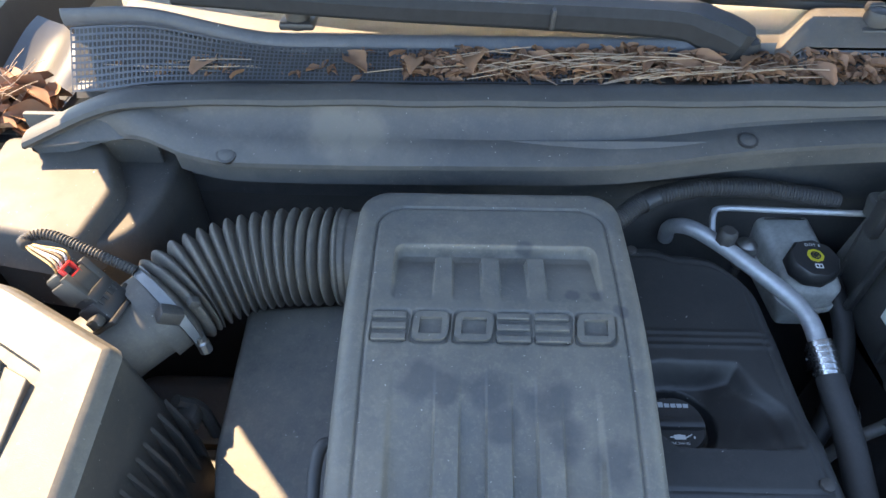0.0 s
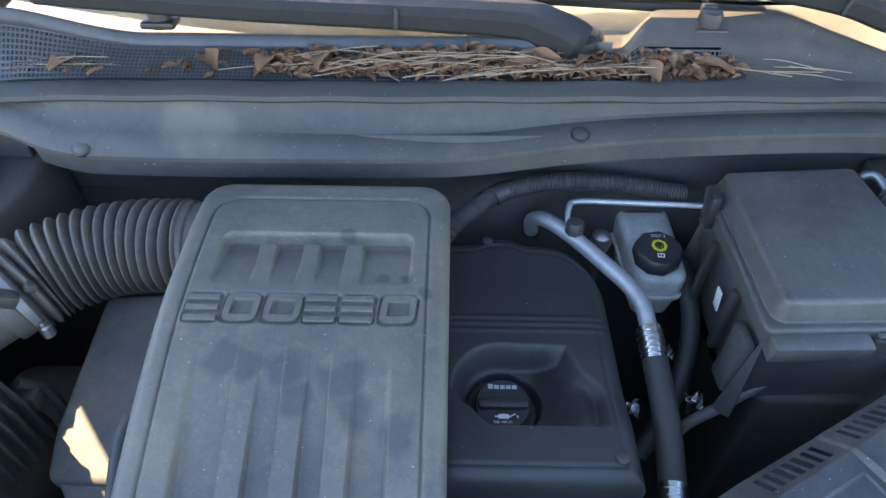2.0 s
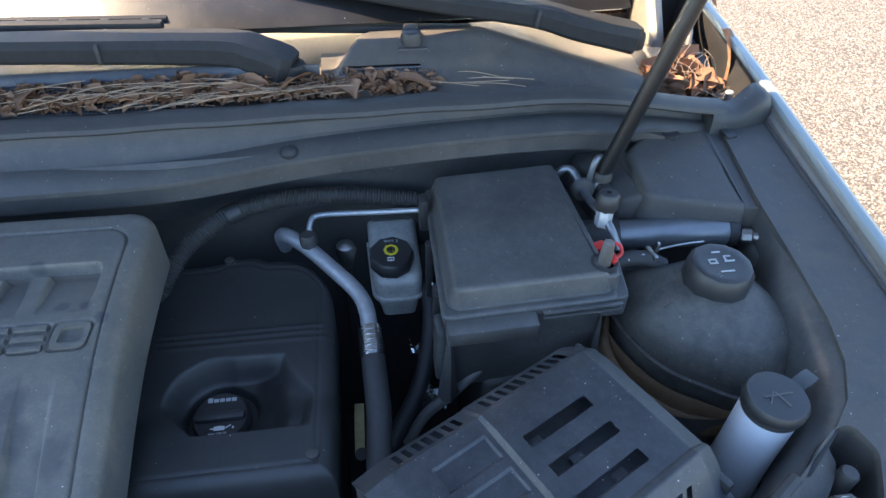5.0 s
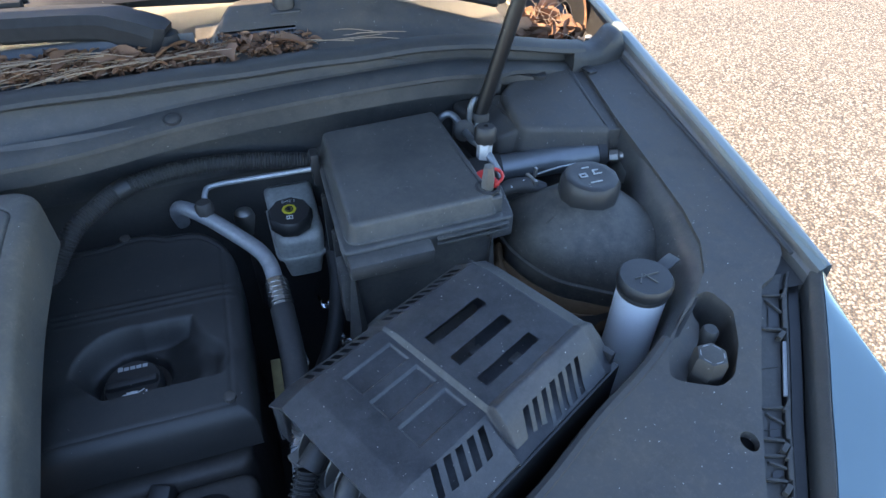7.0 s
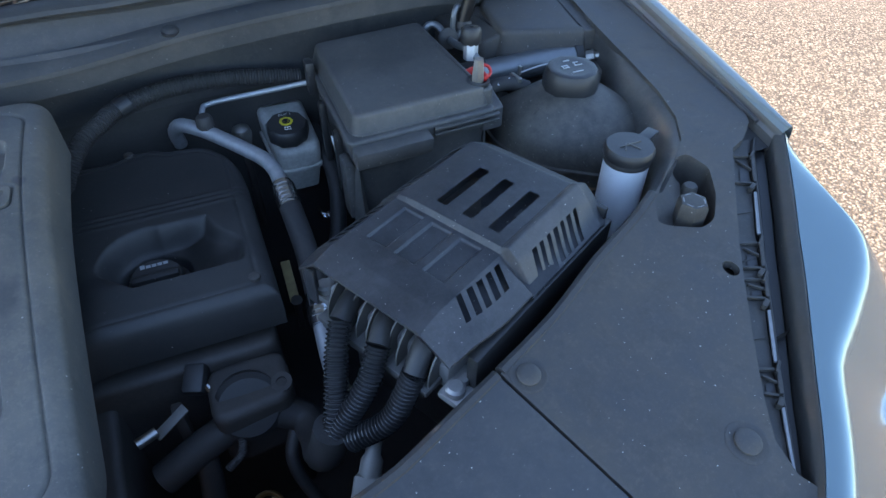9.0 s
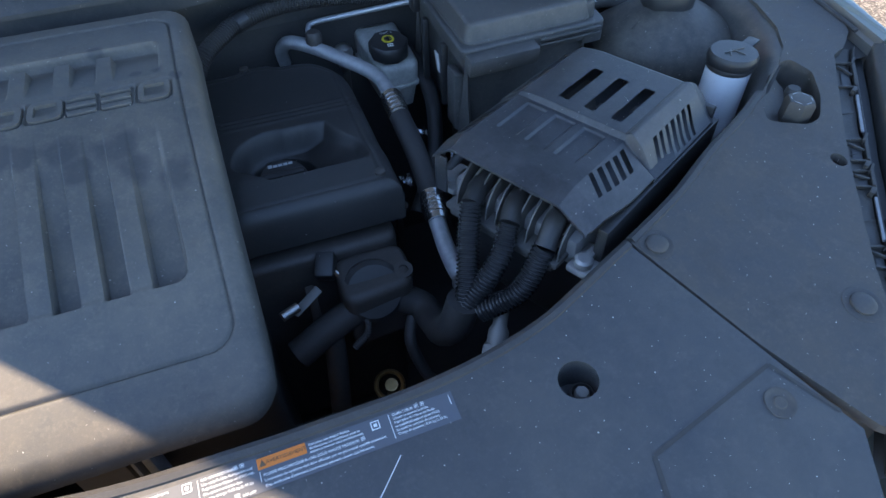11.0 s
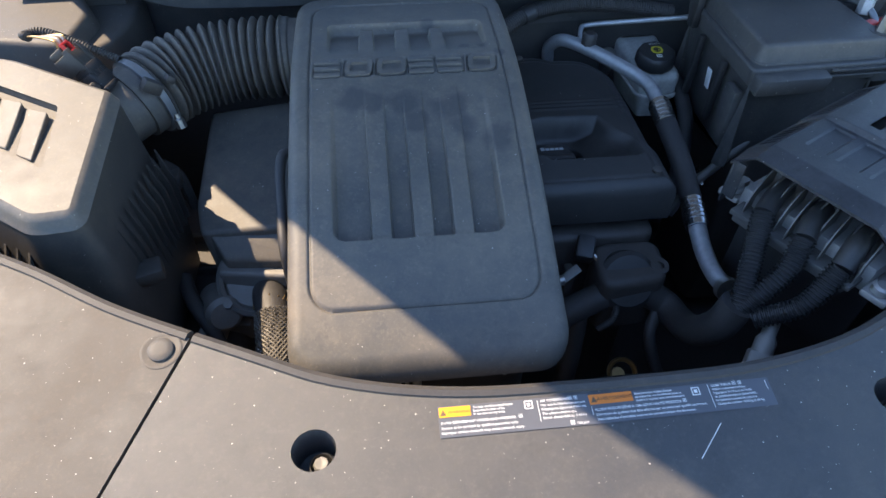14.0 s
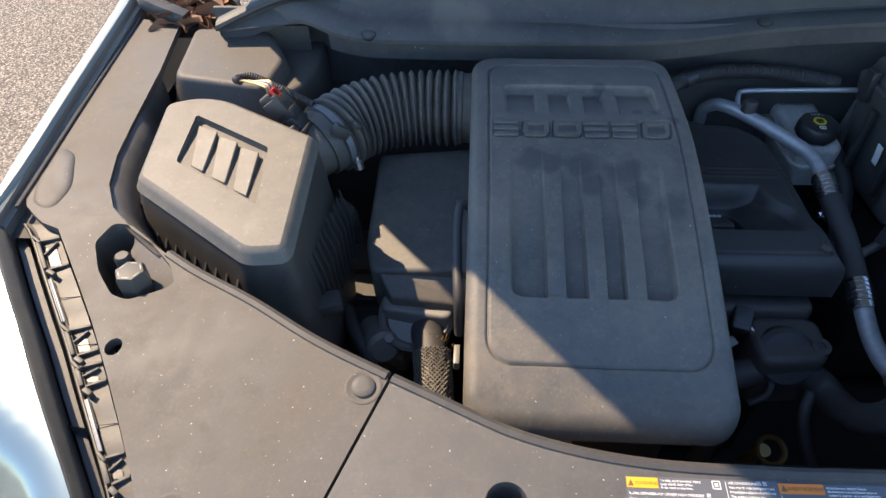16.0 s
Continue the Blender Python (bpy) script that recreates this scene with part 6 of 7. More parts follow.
part("branch", tube([(0.575, 0.400, 0.935), (0.552, 0.390, 0.920), (0.515, 0.383, 0.880), (0.485, 0.378, 0.85), (0.46, 0.37, 0.80)], 0.0075, 10), DIRTY, side_hose)
rng = random.Random(21)
for x, y, z, size in ((0.430, 0.419, 0.820, 0.026), (0.484, 0.490, 0.855, 0.026), (0.505, 0.412, 0.848, 0.034), (0.484, 0.424, 0.825, 0.026)):
    def crumple(a, b):
        return (x + size * (a - 0.5) * 0.8 + rng.uniform(-0.002, 0.002), y + size * (b - 0.5) + rng.uniform(-0.002, 0.002), z + 0.3 * size * math.sin(5 * a + 2 * b) + rng.uniform(-0.004, 0.004))
    part("foil_scrap", field(steps(0, 1, 6), steps(0, 1, 7), crumple), CRIMP, side_hose, "crumpled torn silver heat foil", smooth=False)

# ---- power cables of the module ----
CABLE = dusty("glossy_black_conduit", (0.026, 0.027, 0.030), (0.10, 0.095, 0.088), 0.35, 0.20, 300, 0.15)
cables = thing("power_cables", (0.42, 0.06, 0.88), "three thick black corrugated power cables joined into one", "cable")
trunk_at = (0.388, 0.060, 0.935)
for pts in ([(0.462, 0.165, 1.026), (0.441, 0.150, 1.024), (0.423, 0.133, 1.016), (0.410, 0.108, 0.995), (0.398, 0.080, 0.962), trunk_at],
            [(0.484, 0.122, 1.026), (0.463, 0.107, 1.026), (0.449, 0.090, 1.016), (0.428, 0.070, 0.985), trunk_at],
            [(0.508, 0.080, 1.026), (0.488, 0.065, 1.028), (0.471, 0.050, 1.010), (0.442, 0.040, 0.965), (0.402, 0.050, 0.935)]):
    part("conduit", ribbed(pts[2:], 0.0104, 0.0044, 0.0026, 14), CABLE, cables)
    part("boot", tube([pts[0], pts[1], pts[2]], 0.0118, 12), BLACK, cables)
part("trunk", tube([(0.388, 0.064, 0.945), (0.378, 0.066, 0.905), (0.372, 0.092, 0.862), (0.372, 0.130, 0.838), (0.362, 0.160, 0.838), (0.318, 0.172, 0.856), (0.262, 0.166, 0.842), (0.20, 0.150, 0.82)], 0.0195, 14), RUBBER, cables, "taped cable trunk")
grey = thing("grey_connector", (0.412, 0.022, 0.86), "light grey electrical plug near the panel's lip", "connector")
mg = axis((0.398, 0.004, 0.885), (0.425, 0.045, 0.930))
part("body", moved(box((0, 0, 0.016), (0.028, 0.024, 0.032), 0.004), mg), DIRTY, grey)
part("collar", lathe([(0.0115, 0.030), (0.0115, 0.046), (0.008, 0.052), (0.008, 0.070)], mg), DIRTY, grey)

# ---- front of the engine, in the dark ----
head = thing("cylinder_head", (0.25, 0.19, 0.60), "grimy dark cylinder head below the valve cover", "engine part")
part("block", block(rounded([(0.11, 0.225), (0.362, 0.225), (0.362, 0.54), (0.11, 0.54)], 0.02), 0.55, 0.905, 0.01), GREASE, head)
part("cam_housing", block(rounded([(0.270, 0.150), (0.362, 0.158), (0.364, 0.225), (0.270, 0.225)], 0.022), 0.80, lambda x, y: 0.892 + 0.10 * (y - 0.19), 0.010), GREASE, head)
part("cam_cover", lathe([(0.040, -0.02), (0.040, 0.006), (0.034, 0.012), (0, 0.013)], axis((0.310, 0.175, 0.870), (0.310, 0.135, 0.905))), BLACK, head)
part("lug", lathe([(0.012, -0.03), (0.012, 0.004), (0.006, 0.004), (0.006, -0.01)], axis((0.352, 0.178, 0.888), (0.352, 0.168, 0.93))), GREASE, head)
plug = thing("coil_plug", (0.262, 0.215, 0.86), "black coil plug with brown and white wires", "connector")
part("body", box((0.262, 0.216, 0.893), (0.024, 0.034, 0.026), 0.004, (25, 0, -20)), BLACK, plug)
for k, mat in enumerate((RUST, WHITE)):
    part("wire", tube([(0.268 + 0.004 * k, 0.205, 0.892), (0.276 + 0.003 * k, 0.192, 0.886), (0.282, 0.182, 0.876)], 0.0014, 6), mat, plug)
part("conduit", ribbed([(0.280, 0.184, 0.878), (0.292, 0.162, 0.862), (0.290, 0.140, 0.838), (0.270, 0.135, 0.82)], 0.0042, 0.003, 0.0010, 8), RUBBER, plug)
brk = thing("metal_bracket", (0.22, 0.18, 0.84), "small bare metal bracket on the engine", "bracket")
part("strip", box((0.228, 0.176, 0.884), (0.042, 0.012, 0.003), 0.001, (10, -20, 25)), DIRTY, brk)
part("sleeve", lathe([(0.006, 0), (0.006, 0.022)], axis((0.196, 0.150, 0.90), (0.215, 0.158, 0.90))), STEEL, brk)
part("post", box((0.235, 0.19, 0.86), (0.012, 0.02, 0.05), 0.002), GREASE, brk)
low_hose = thing("lower_hose", (0.24, 0.10, 0.70), "black hose running down in front of the engine", "hose")
part("hose", tube([(0.248, 0.165, 0.845), (0.246, 0.150, 0.80), (0.238, 0.130, 0.74), (0.230, 0.12, 0.66)], 0.014, 12), RUBBER, low_hose)
part("hose", tube([(0.352, 0.150, 0.83), (0.340, 0.125, 0.81), (0.350, 0.10, 0.77), (0.375, 0.08, 0.72)], 0.008, 10), RUBBER, low_hose)
dip = thing("dipstick_ring", (0.299, 0.093, 0.70), "tan ring end of a tube in front of the engine", "pipe")
md = axis((0.299, 0.093, 0.778), (0.285, 0.02, 0.90))
part("ring", sweep([md @ Vector((0.0172 * math.cos(a), 0.0172 * math.sin(a), 0)) for a in steps(0, 6.28318, 28)], 0.0032, 8, 2.0), BRASS, dip)
part("stem", tube([(0.304, 0.108, 0.752), (0.308, 0.12, 0.72), (0.31, 0.14, 0.66)], 0.009, 10), BRASS, dip)
TAG = dusty("stained_yellow_paper", (0.50, 0.42, 0.20), (0.20, 0.15, 0.09), 0.6, 0.7, 200, 0.2, 0, 0, 30)
tag = thing("yellow_tag", (0.398, 0.355, 0.80), "stained yellow paper tag hanging in the bay", "tag")
part("strip", box((0.3975, 0.362, 0.860), (0.013, 0.066, 0.002), 0.0008, (18, 0, -2)), TAG, tag)
part("eye", lathe([(0.008, 0), (0.008, 0.003), (0.004, 0.003)], axis((0.3985, 0.330, 0.851), (0.3985, 0.318, 0.90))), GREASE, tag)
part("end_post", box((0.400, 0.365, 0.80), (0.010, 0.012, 0.10), 0.002), GREASE, tag)

# ---- throttle side ----
throttle = thing("throttle_body", (-0.16, 0.25, 0.62), "dusty plastic intake housing with the throttle below", "throttle body")
plate_z = lambda x, y: 0.939 + 0.19 * (y - 0.24) + 0.10 * (x + 0.16)
out = rounded([(-0.246, 0.470), (-0.247, 0.300), (-0.236, 0.250), (-0.090, 0.242), (-0.060, 0.242), (-0.060, 0.47)], 0.012, 4)
part("housing", block(out, 0.86, plate_z, 0.006, -0.004), COVER, throttle)
part("nose", block(rounded([(-0.232, 0.262), (-0.206, 0.222), (-0.105, 0.214), (-0.098, 0.262)], 0.004, 2), 0.88, lambda x, y: min(0.937 + 0.9 * (y - 0.250), plate_z(x, y) - 0.0012), 0.003), COVER, throttle)
part("flange", block(rounded([(-0.222, 0.215), (-0.125, 0.200), (-0.115, 0.235), (-0.215, 0.265)], 0.012, 3), 0.86, 0.897, 0.006), DIRTY, throttle)
part("throttle", lathe([(0.046, -0.10), (0.046, 0.0), (0.040, 0.006)], axis((-0.172, 0.222, 0.875), (-0.172, 0.20, 0.92))), DIRTY, throttle)
part("actuator", box((-0.208, 0.222, 0.800), (0.045, 0.05, 0.05), 0.006, (15, 0, -8)), DIRTY, throttle)
part("bolt", lathe([(0.008, 0), (0.008, 0.006), (0, 0.007)], Matrix.Translation((-0.133, 0.232, 0.893)), 6), ALU, throttle)
mt = axis((-0.172, 0.214, 0.888), (-0.172, 0.190, 0.935))
part("bore_ring", lathe([(0.052, -0.02), (0.052, -0.004), (0.047, 0.0), (0.043, -0.004), (0.043, -0.02)], mt, 32), DIRTY, throttle)
for k in range(4):
    part("ring_bolt", lathe([(0.0065, -0.004), (0.0065, 0.004), (0, 0.005)], mt @ pose(0.049 * math.cos(0.8 + 1.5708 * k), 0.049 * math.sin(0.8 + 1.5708 * k), 0), 6), DIRTY, throttle)
part("motor", lathe([(0.022, -0.03), (0.024, -0.02), (0.024, 0.03), (0.018, 0.036), (0, 0.037)], axis((-0.226, 0.205, 0.845), (-0.20, 0.15, 0.87))), DIRTY, throttle)
part("socket", box((-0.236, 0.178, 0.822), (0.032, 0.026, 0.030), 0.004, (20, 10, -12)), DIRTY, throttle)
part("pipe", tube([(-0.222, 0.150, 0.80), (-0.232, 0.170, 0.84), (-0.255, 0.200, 0.86), (-0.275, 0.245, 0.86)], 0.010, 12), RUBBER, throttle)
pcv = thing("breather_hose", (-0.115, 0.21, 0.90), "thin black breather hose beside the engine cover", "hose")
part("hose", tube([(-0.100, 0.262, 1.040), (-0.113, 0.258, 1.044), (-0.117, 0.235, 1.035), (-0.116, 0.195, 1.012), (-0.113, 0.152, 0.990), (-0.111, 0.140, 0.94)], 0.0062, 10), RUBBER, pcv)
braid = thing("braided_hose", (-0.145, 0.12, 0.76), "radiator hose in a frayed woven heat sleeve", "hose")
hose_path = [(-0.160, 0.222, 0.850), (-0.156, 0.196, 0.868), (-0.148, 0.165, 0.868), (-0.142, 0.110, 0.850), (-0.140, 0.060, 0.815), (-0.140, 0.02, 0.77)]
part("hose", tube(hose_path, 0.0225, 16), RUBBER, braid)


def strands(pts, r, count, turns, wire):
    """Wires wound both ways round a hose, as in a woven sleeve."""
    path = spline(pts, 16)
    n = len(path) - 1
    out = []
    for k in range(count):
        for way in (1, -1):
            line = []
            for i, p in enumerate(path):
                d = (path[min(i + 1, n)] - path[max(i - 1, 0)]).normalized()
                side = d.cross(Vector((1, 0, 0))).normalized()
                top = side.cross(d)
                a = 6.28318 * (k / count + way * turns * i / n)
                rr = r + 0.0007 * math.sin(6.28318 * i / 4 + 3.14159 * (k + (way > 0)))
                line.append(p + rr * (math.cos(a) * side + math.sin(a) * top))
            out.append(sweep(line, wire, 4))
    return join(*out)


sleeve = part("sleeve", tube(hose_path[2:], 0.0236, 20), BRAID, braid, "frayed woven sleeve")
part("weave", strands(hose_path[2:], 0.0243, 26, 1.3, 0.0012), BRAID, sleeve)
rng = random.Random(9)
frays = []
for k in range(26):
    a = rng.uniform(0, 6.28318)
    p = Vector((-0.148, 0.168, 0.868)) + Vector((0.024 * math.cos(a), 0.004, 0.022 * math.sin(a)))
    frays.append(sweep([p, p + Vector((0.004 * math.cos(a), rng.uniform(0.004, 0.012), 0.005 * math.sin(a) + rng.uniform(-0.004, 0.004)))], 0.0007, 4))
part("frayed_end", join(*frays), BRASS, sleeve)
part("clamp", lathe([(0.0245, -0.004), (0.0245, 0.004)], axis((-0.158, 0.208, 0.86), (-0.155, 0.19, 0.869))), STEEL, braid)
under = thing("engine_block", (0.05, 0.10, 0.60), "dark engine front below the cover", "engine part")
part("block", block(rounded([(-0.08, 0.10), (0.17, 0.10), (0.17, 0.50), (-0.08, 0.50)], 0.02), 0.55, lambda x, y: 0.85 + 0.2 * (y - 0.10), 0.01), GREASE, under)
part("stud", lathe([(0.006, 0), (0.006, 0.03)], Matrix.Translation((0.120, 0.036, 0.895)), 8), ALU, under)
part("mount", box((-0.020, 0.072, 0.800), (0.050, 0.034, 0.115), 0.003), SEAL, under, "dusty tan mount")
part("mount_bracket", join(box((0.012, 0.070, 0.806), (0.004, 0.034, 0.11), 0.001), box((0.024, 0.070, 0.806), (0.010, 0.030, 0.11), 0.003)), ALU, under)
part("lever", box((-0.114, 0.135, 0.90), (0.008, 0.03, 0.014), 0.002), DIRTY, under)
trans = thing("gearbox", (-0.33, 0.25, 0.55), "grimy gearbox casing deep in the bay", "engine part")
part("casing", block(rounded([(-0.46, 0.05), (-0.20, 0.05), (-0.20, 0.50), (-0.46, 0.50)], 0.05), 0.53, 0.80, 0.03), GREASE, trans)
for y in (0.10, 0.17, 0.24, 0.31, 0.38):
    part("rib", box((-0.33, y, 0.803), (0.22, 0.010, 0.022), 0.003), GREASE, trans)
for x, y in ((-0.43, 0.08), (-0.23, 0.08), (-0.43, 0.42), (-0.23, 0.42)):
    part("bolt", lathe([(0.012, 0), (0.012, 0.010), (0.008, 0.012), (0, 0.012)], Matrix.Translation((x, y, 0.798)), 6), STEEL, trans)
part("vent_hose", tube([(-0.30, 0.13, 0.80), (-0.29, 0.12, 0.85), (-0.25, 0.11, 0.86), (-0.22, 0.14, 0.83)], 0.008, 10), RUBBER, trans)

# ---- air box fins, latch, sensor plug ----
def fins(a, b, n, lean, reach=0.020):
    a, b = Vector(a), Vector(b)
    d = (b - a).normalized()
    out = Vector((d.y, -d.x, 0)) * (1 if lean > 0 else -1)
    for k in range(n):
        p = a.lerp(b, (k + 0.5) / n)
        bm = bmesh.new()
        vs = [bm.verts.new(p + o) for o in (Vector((0, 0, 0.036)), out * reach + Vector((0, 0, -0.005)), out * (reach + 0.002) + Vector((0, 0, -0.075)), Vector((0, 0, -0.075)))]
        ws = [bm.verts.new(v.co + d * 0.0035) for v in vs]
        bm.faces.new(vs)
        bm.faces.new(ws[::-1])
        for i in range(4):
            bm.faces.new((vs[i], vs[(i + 1) % 4], ws[(i + 1) % 4], ws[i]))
        part("fin", bm, BODY, air_box, smooth=False)


fins((-0.522, 0.262, 1.018), (-0.352, 0.140, 1.006), 11, 1)
fins((-0.292, 0.170, 0.985), (-0.278, 0.320, 0.985), 10, 1, 0.011)
part("foot", box((-0.280, 0.168, 0.955), (0.045, 0.030, 0.018), 0.005, (0, 0, 20)), BODY, air_box)
part("rib", tube([(-0.286, 0.335, 0.985), (-0.272, 0.345, 0.955), (-0.268, 0.345, 0.90)], 0.007, 8), BODY, air_box)
part("latch", box((-0.276, 0.330, 0.962), (0.020, 0.020, 0.024), 0.004), BODY, air_box)
part("clamp_screw", lathe([(0.007, 0), (0.007, 0.012), (0.005, 0.014), (0.005, 0.020)], axis((-0.262, 0.384, 1.006), (-0.268, 0.390, 1.04)), 8), STEEL, intake_clamp)
part("clamp_lug", join(box((-0.281, 0.381, 1.070), (0.024, 0.016, 0.016), 0.003, (0, 40, 30)), box((-0.262, 0.398, 1.070), (0.012, 0.012, 0.010), 0.003, (0, 40, 30))), BODY, intake_clamp)
part("rear_cuff", tube([(-0.322, 0.402, 1.0315), (-0.316, 0.4085, 1.033), (-0.310, 0.415, 1.0345)], 0.0480, 28, 3), COVER, intake)
sensor = thing("airflow_sensor", (-0.352, 0.372, 1.07), "black air flow sensor with its plug and bundled wires", "sensor")


def set_square(at, towards, across):
    """A pose at a point: z towards a second one, y as near to across as can be."""
    z = (Vector(towards) - Vector(at)).normalized()
    y = Vector(across)
    y = (y - z * y.dot(z)).normalized()
    return Matrix.Translation(at) @ Matrix((y.cross(z), y, z)).transposed().to_4x4()


ms = set_square((-0.336, 0.384, 1.066), (-0.379, 0.396, 1.124), (0, 1, -0.1))
part("base", moved(join(box((0, 0, 0.012), (0.026, 0.040, 0.030), 0.003), box((0, 0, 0.002), (0.034, 0.050, 0.006), 0.002), box((0.004, 0, 0.030), (0.022, 0.034, 0.012), 0.002), *[box((0.0135, -0.012 + 0.008 * k, 0.026), (0.002, 0.004, 0.016), 0.0006) for k in range(4)]), ms), BLACK, sensor)
part("ear", moved(join(box((0.004, -0.026, 0.012), (0.014, 0.012, 0.012), 0.003), box((0.004, 0.024, 0.010), (0.014, 0.010, 0.012), 0.003)), ms), BODY, sensor)
sensor_plug = part("plug", moved(join(box((0, 0, 0.046), (0.024, 0.037, 0.024), 0.002), box((0.010, -0.014, 0.046), (0.008, 0.008, 0.030), 0.001), box((0.010, 0.014, 0.046), (0.008, 0.008, 0.030), 0.001)), ms), BODY, sensor, "dusty grey plug body")
part("lock", moved(join(box((0.0095, -0.010, 0.060), (0.005, 0.003, 0.014), 0.001), box((0.0095, 0.004, 0.060), (0.005, 0.003, 0.014), 0.001), box((0.0095, -0.003, 0.067), (0.005, 0.016, 0.003), 0.001), box((0.0095, -0.003, 0.056), (0.005, 0.016, 0.003), 0.001)), ms), RED, sensor_plug, "red locking clip")
part("shroud", moved(box((-0.003, 0, 0.062), (0.020, 0.030, 0.010), 0.003), ms), BODY, sensor)
for k, mat in enumerate((BRASS, STRAW, PRINT, RUST, PRINT, BRASS)):
    o = -0.010 + 0.004 * k
    part("wire", tube([ms @ Vector((0.002, o, 0.064)), ms @ Vector((0.006, o * 1.15 + 0.003, 0.076)), Vector((-0.408 + 0.003 * (k % 2), 0.410 + 0.0025 * k, 1.127 - 0.0012 * k)), Vector((-0.423, 0.424 + 0.0006 * k, 1.1205))], 0.0013, 6), mat, sensor)
part("conduit", ribbed([(-0.421, 0.423, 1.121), (-0.429, 0.430, 1.120), (-0.424, 0.440, 1.119), (-0.407, 0.443, 1.116), (-0.367, 0.434, 1.102), (-0.326, 0.425, 1.085)], 0.0048, 0.0034, 0.0012, 10), RUBBER, sensor)
part("screw", lathe([(0.006, 0), (0.006, 0.012), (0.004, 0.013), (0, 0.013)], axis((-0.350, 0.409, 1.074), (-0.356, 0.409, 1.10)), 10), STEEL, sensor)

# ---- warning label ----
label = thing("warning_label", (0.175, -0.094, 1.027), "bilingual air conditioning and fan warning label, grey with white print", "label")
m1 = Matrix.Translation((0.034, -0.1065, panel_z(0, -0.1065) + 0.0008)) @ pose(0, 0, 0, 8.98, 0, 0)
m2 = Matrix.Translation((0.160, -0.1065, panel_z(0, -0.1065) + 0.0008)) @ pose(0, 0, 0, 8.98, 0, 0.8)


def card(m, w, h):
    bm = bmesh.new()
    bm.faces.new([bm.verts.new(m @ Vector(p)) for p in ((0, 0, 0), (w, 0, 0), (w, h, 0), (0, h, 0))])
    return bm


part("sheet", card(m1, 0.126, 0.026), GREYPRINT, label)
part("sheet", card(m2, 0.157, 0.0245), GREYPRINT, label)


def up(m, x, y, k=0.0004):
    return m @ pose(x, y, k)


part("signal_field", card(up(m1, 0.001, 0.0165), 0.026, 0.0085), AMBER, label, "amber field")
part("signal_field", card(up(m2, 0.000, 0.0160), 0.037, 0.0085), ORANGE, label, "orange field")
part("signal_word", lettering("WARNING", 0.0040, up(m1, 0.0078, 0.0190, 0.0008)), RUST, label, smooth=False)
part("signal_word", lettering("AVERTISSEMENT", 0.0042, up(m2, 0.0065, 0.0188, 0.0008)), RUST, label, smooth=False)
for m, x in ((m1, 0.0012), (m2, 0.0008)):
    bm = bmesh.new()
    bm.faces.new([bm.verts.new(up(m, x + 0.0005, 0.0178, 0.0008) @ Vector(p)) for p in ((0, 0, 0), (0.0052, 0, 0), (0.0026, 0.0052, 0))])
    part("triangle", bm, RUST, label, smooth=False)
LINES = [
    (m1, 0.0290, 0.0222, 0.0028, "To help avoid personal injury,"), (m1, 0.0290, 0.0193, 0.0028, "keep hands clear of fan."), (m1, 0.0290, 0.0164, 0.0028, "It can start at any time."),
    (m1, 0.0018, 0.0108, 0.0030, "R-134a REFRIGERANT UNDER HIGH PRESSURE"), (m1, 0.0018, 0.0066, 0.0031, "System to be serviced by qualified personnel only."), (m1, 0.0018, 0.0026, 0.0031, "Improper service methods may cause personal injury."),
    (m1, 0.0850, 0.0222, 0.0029, "AIR CONDITIONING"), (m1, 0.0850, 0.0186, 0.0028, "Use only R-134a Refrigerant and"), (m1, 0.0850, 0.0150, 0.0028, "Polyalkylene Glycol oil (PAG oil)."), (m1, 0.0850, 0.0114, 0.0028, "The system contains dye."), (m1, 0.0850, 0.0078, 0.0028, "System charge: 0.65 kg (1.43 lb)"),
    (m2, 0.0390, 0.0208, 0.0028, "Attention aux doigts! Risque"), (m2, 0.0390, 0.0179, 0.0028, "de blessures. Le ventilateur peut se"), (m2, 0.0390, 0.0150, 0.0028, "mettre à tourner sans avertissement."),
    (m2, 0.0030, 0.0104, 0.0031, "FLUIDE FRIGORIGÈNE R-134a SOUS HAUTE PRESSION"), (m2, 0.0030, 0.0064, 0.0030, "L'entretien du système doit être effectué par un personnel qualifié seulement."), (m2, 0.0030, 0.0024, 0.0030, "Des méthodes d'entretien incorrectes peuvent causer des blessures."),
    (m2, 0.1060, 0.0208, 0.0029, "CLIMATISEUR"), (m2, 0.1060, 0.0176, 0.0027, "Utiliser seulement le fluide"), (m2, 0.1060, 0.0144, 0.0027, "frigorigène R-134a et de l'huile"), (m2, 0.1060, 0.0112, 0.0027, "au polyalkylèneglycol (huile PAG)."), (m2, 0.1060, 0.0080, 0.0027, "Le système contient du colorant."), (m2, 0.1060, 0.0048, 0.0027, "Charge du système : 0.65 kg (1.43 lb)"),
    (m1, 0.1120, 0.0012, 0.0026, "SAE J639"),
]
for m, x, y, size, text in LINES:
    part("text_line", lettering(text, size, up(m, x, y), bold=0.00004), WHITE, label, smooth=False)
for m, x, y, h in ((m1, 0.0825, 0.0060, 0.018), (m2, 0.1030, 0.0030, 0.020), (m2, 0.0005, 0.0075, 0.007), (m2, 0.1535, 0.0140, 0.008)):
    part("rule", card(up(m, x, y), 0.0005, h), WHITE, label)
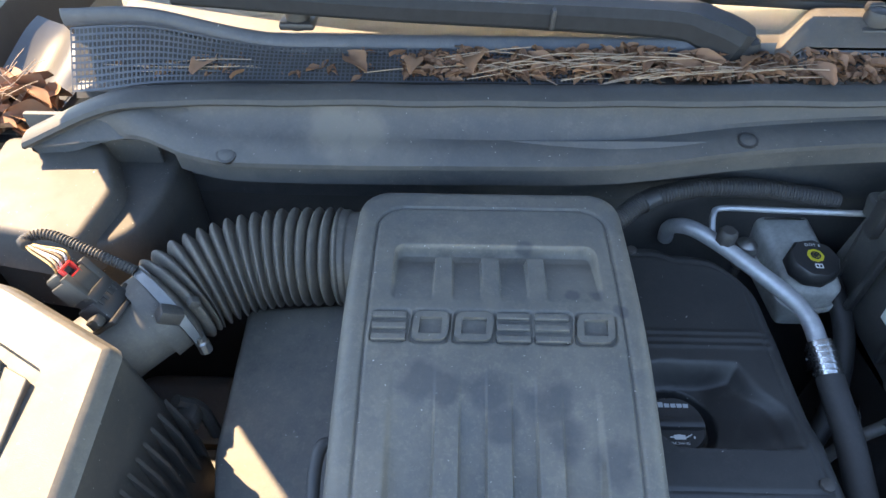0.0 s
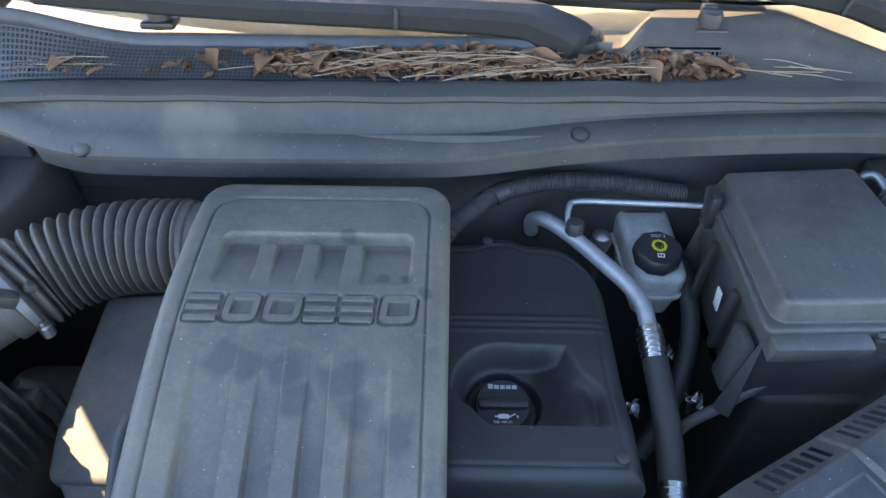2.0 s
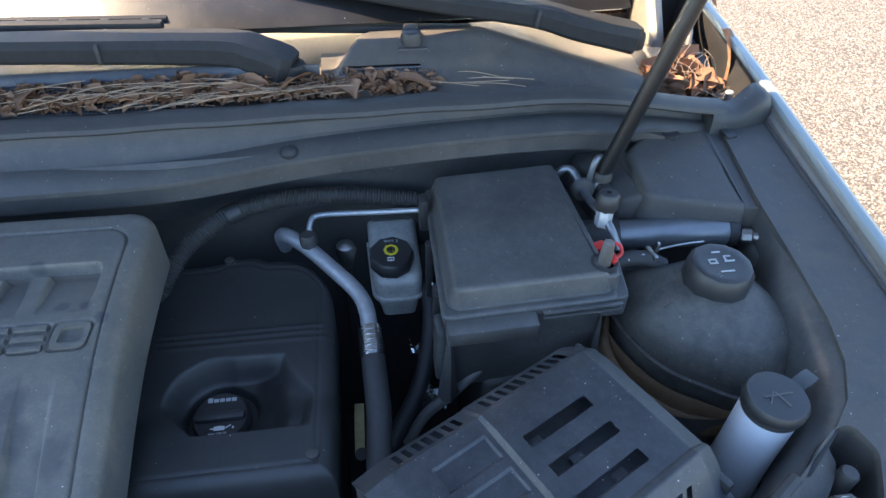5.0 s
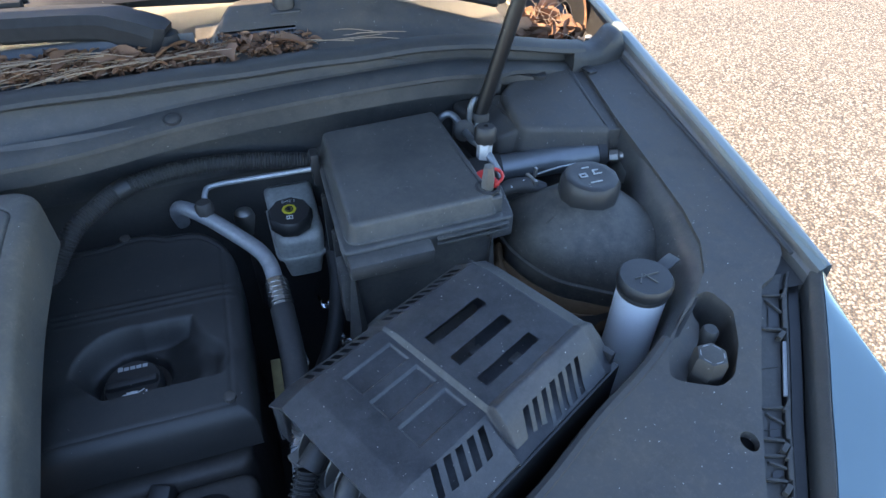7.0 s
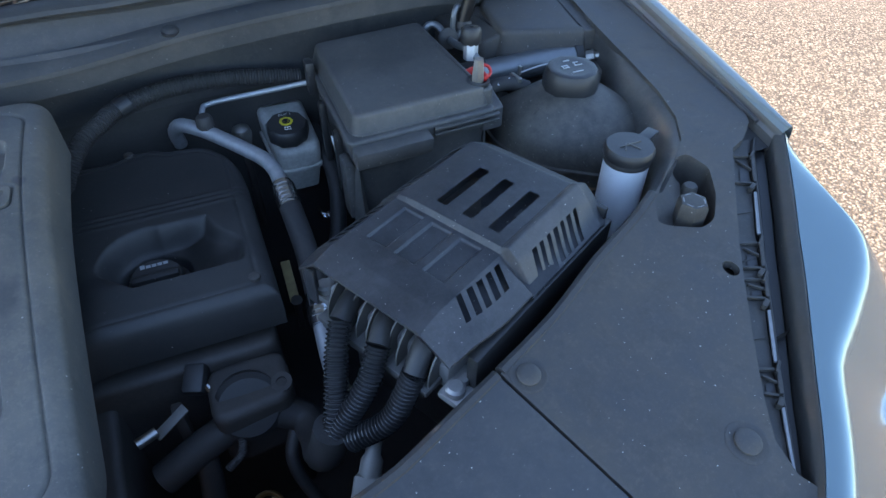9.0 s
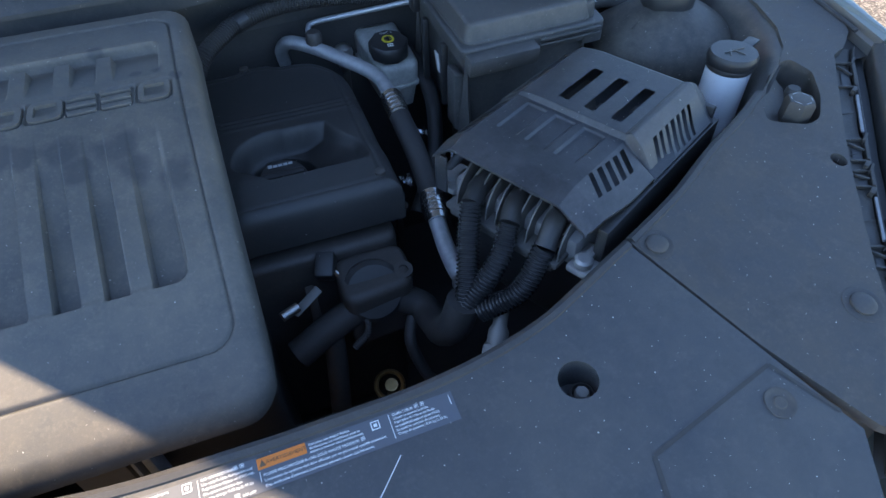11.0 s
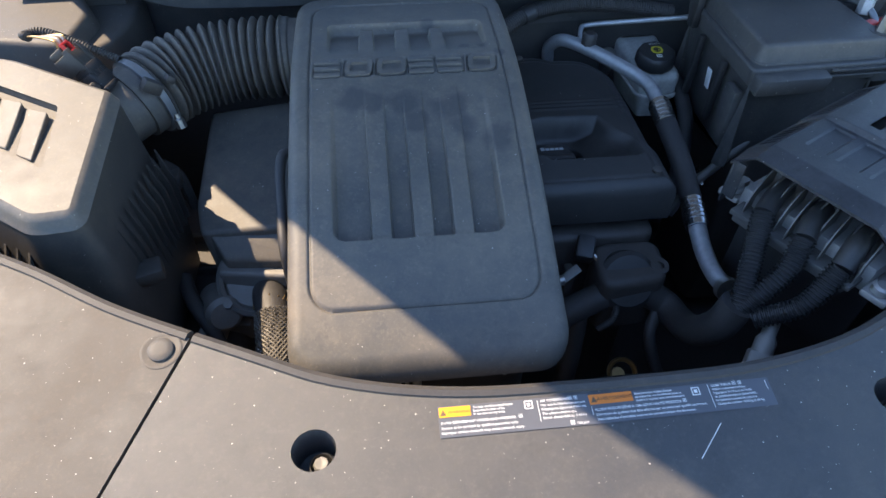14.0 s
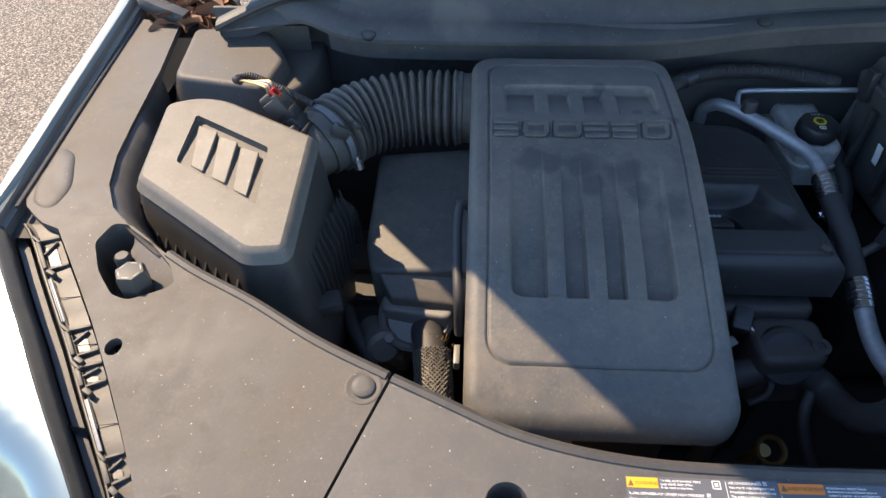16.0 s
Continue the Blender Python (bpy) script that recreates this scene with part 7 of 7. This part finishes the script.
for m, x, y, s in ((m1, 0.0715, 0.0175, 0.007), (m2, 0.0880, 0.0150, 0.007), (m1, 0.1065, 0.0012, 0.0035), (m1, 0.0655, 0.0108, 0.003), (m1, 0.1085, 0.0222, 0.003), (m1, 0.1135, 0.0222, 0.003), (m2, 0.0780, 0.0104, 0.003), (m2, 0.1250, 0.0208, 0.003), (m2, 0.1300, 0.0208, 0.003)):
    w = 0.12 * s
    part("icon", join(card(up(m, x, y), s, w), card(up(m, x, y + s - w), s, w), card(up(m, x, y), w, s), card(up(m, x + s - w, y), w, s), card(up(m, x + s * 0.3, y + s * 0.3), s * 0.4, s * 0.4)), WHITE, label)

# ---- seams and marks on the panels ----
def strip(pts, w, lift=0.0012):
    """A narrow flat line lying on the panels."""
    bm = bmesh.new()
    for a, b in zip(pts, pts[1:]):
        a, b = Vector(a), Vector(b)
        n = (b - a).normalized() * w / 2
        q = [a + Vector((-n.y, n.x)), a - Vector((-n.y, n.x)), b - Vector((-n.y, n.x)), b + Vector((-n.y, n.x))]
        bm.faces.new([bm.verts.new((p.x, p.y, panel_z(p.x, p.y) + lift)) for p in q])
    return bm


part("seam", strip([(0.612, -0.202), (0.581, -0.148), (0.447, -0.181), (0.438, -0.222)], 0.0036, 0.0006), DARK, radiator_panel, "dark panel seam")
part("seam", strip([(0.330, -0.214), (0.386, -0.193), (0.400, -0.212)], 0.0036, 0.0006), DARK, radiator_panel, "dark panel seam")
part("scratch", strip([(0.2375, -0.141), (0.263, -0.115)], 0.0007, 0.0006), WHITE, radiator_panel, "pale scratch")
part("chip", block(rounded([(0.497, -0.018), (0.506, -0.015), (0.511, -0.008), (0.504, -0.009)], 0.002, 2), lambda x, y: panel_z(x, y) - 0.001, lambda x, y: panel_z(x, y) + 0.0015, 0.0006), WHITE, radiator_panel, "pale chip of dried sealant")
m = Matrix.Translation((0.569, -0.179, panel_z(0, -0.179))) @ pose(0, 0, 0, 9, 0, 0)
part("recessed_pin", lathe([(0.0135, -0.001), (0.0135, 0.0010), (0.0115, 0.0010), (0.0105, 0.0002), (0.006, 0.0002), (0.005, 0.0012), (0, 0.0012)], m), PANEL, radiator_panel)

# ---- fittings of the valve cover ----
part("filler_neck", lathe([(0.036, -0.012), (0.036, 0.004), (0.033, 0.005)], Matrix.Translation((0.243, 0.345, 0.918)) @ pose(0, 0, 0, 5, 0, 0)), VALVE, valve_cover)
for x, y in ((0.355, 0.262), (0.232, 0.575)):
    part("screw", lathe([(0.007, -0.004), (0.007, 0.004), (0.005, 0.005), (0, 0.005)], Matrix.Translation((x, y, valve_height(x, y))), 8), GREASE, valve_cover)
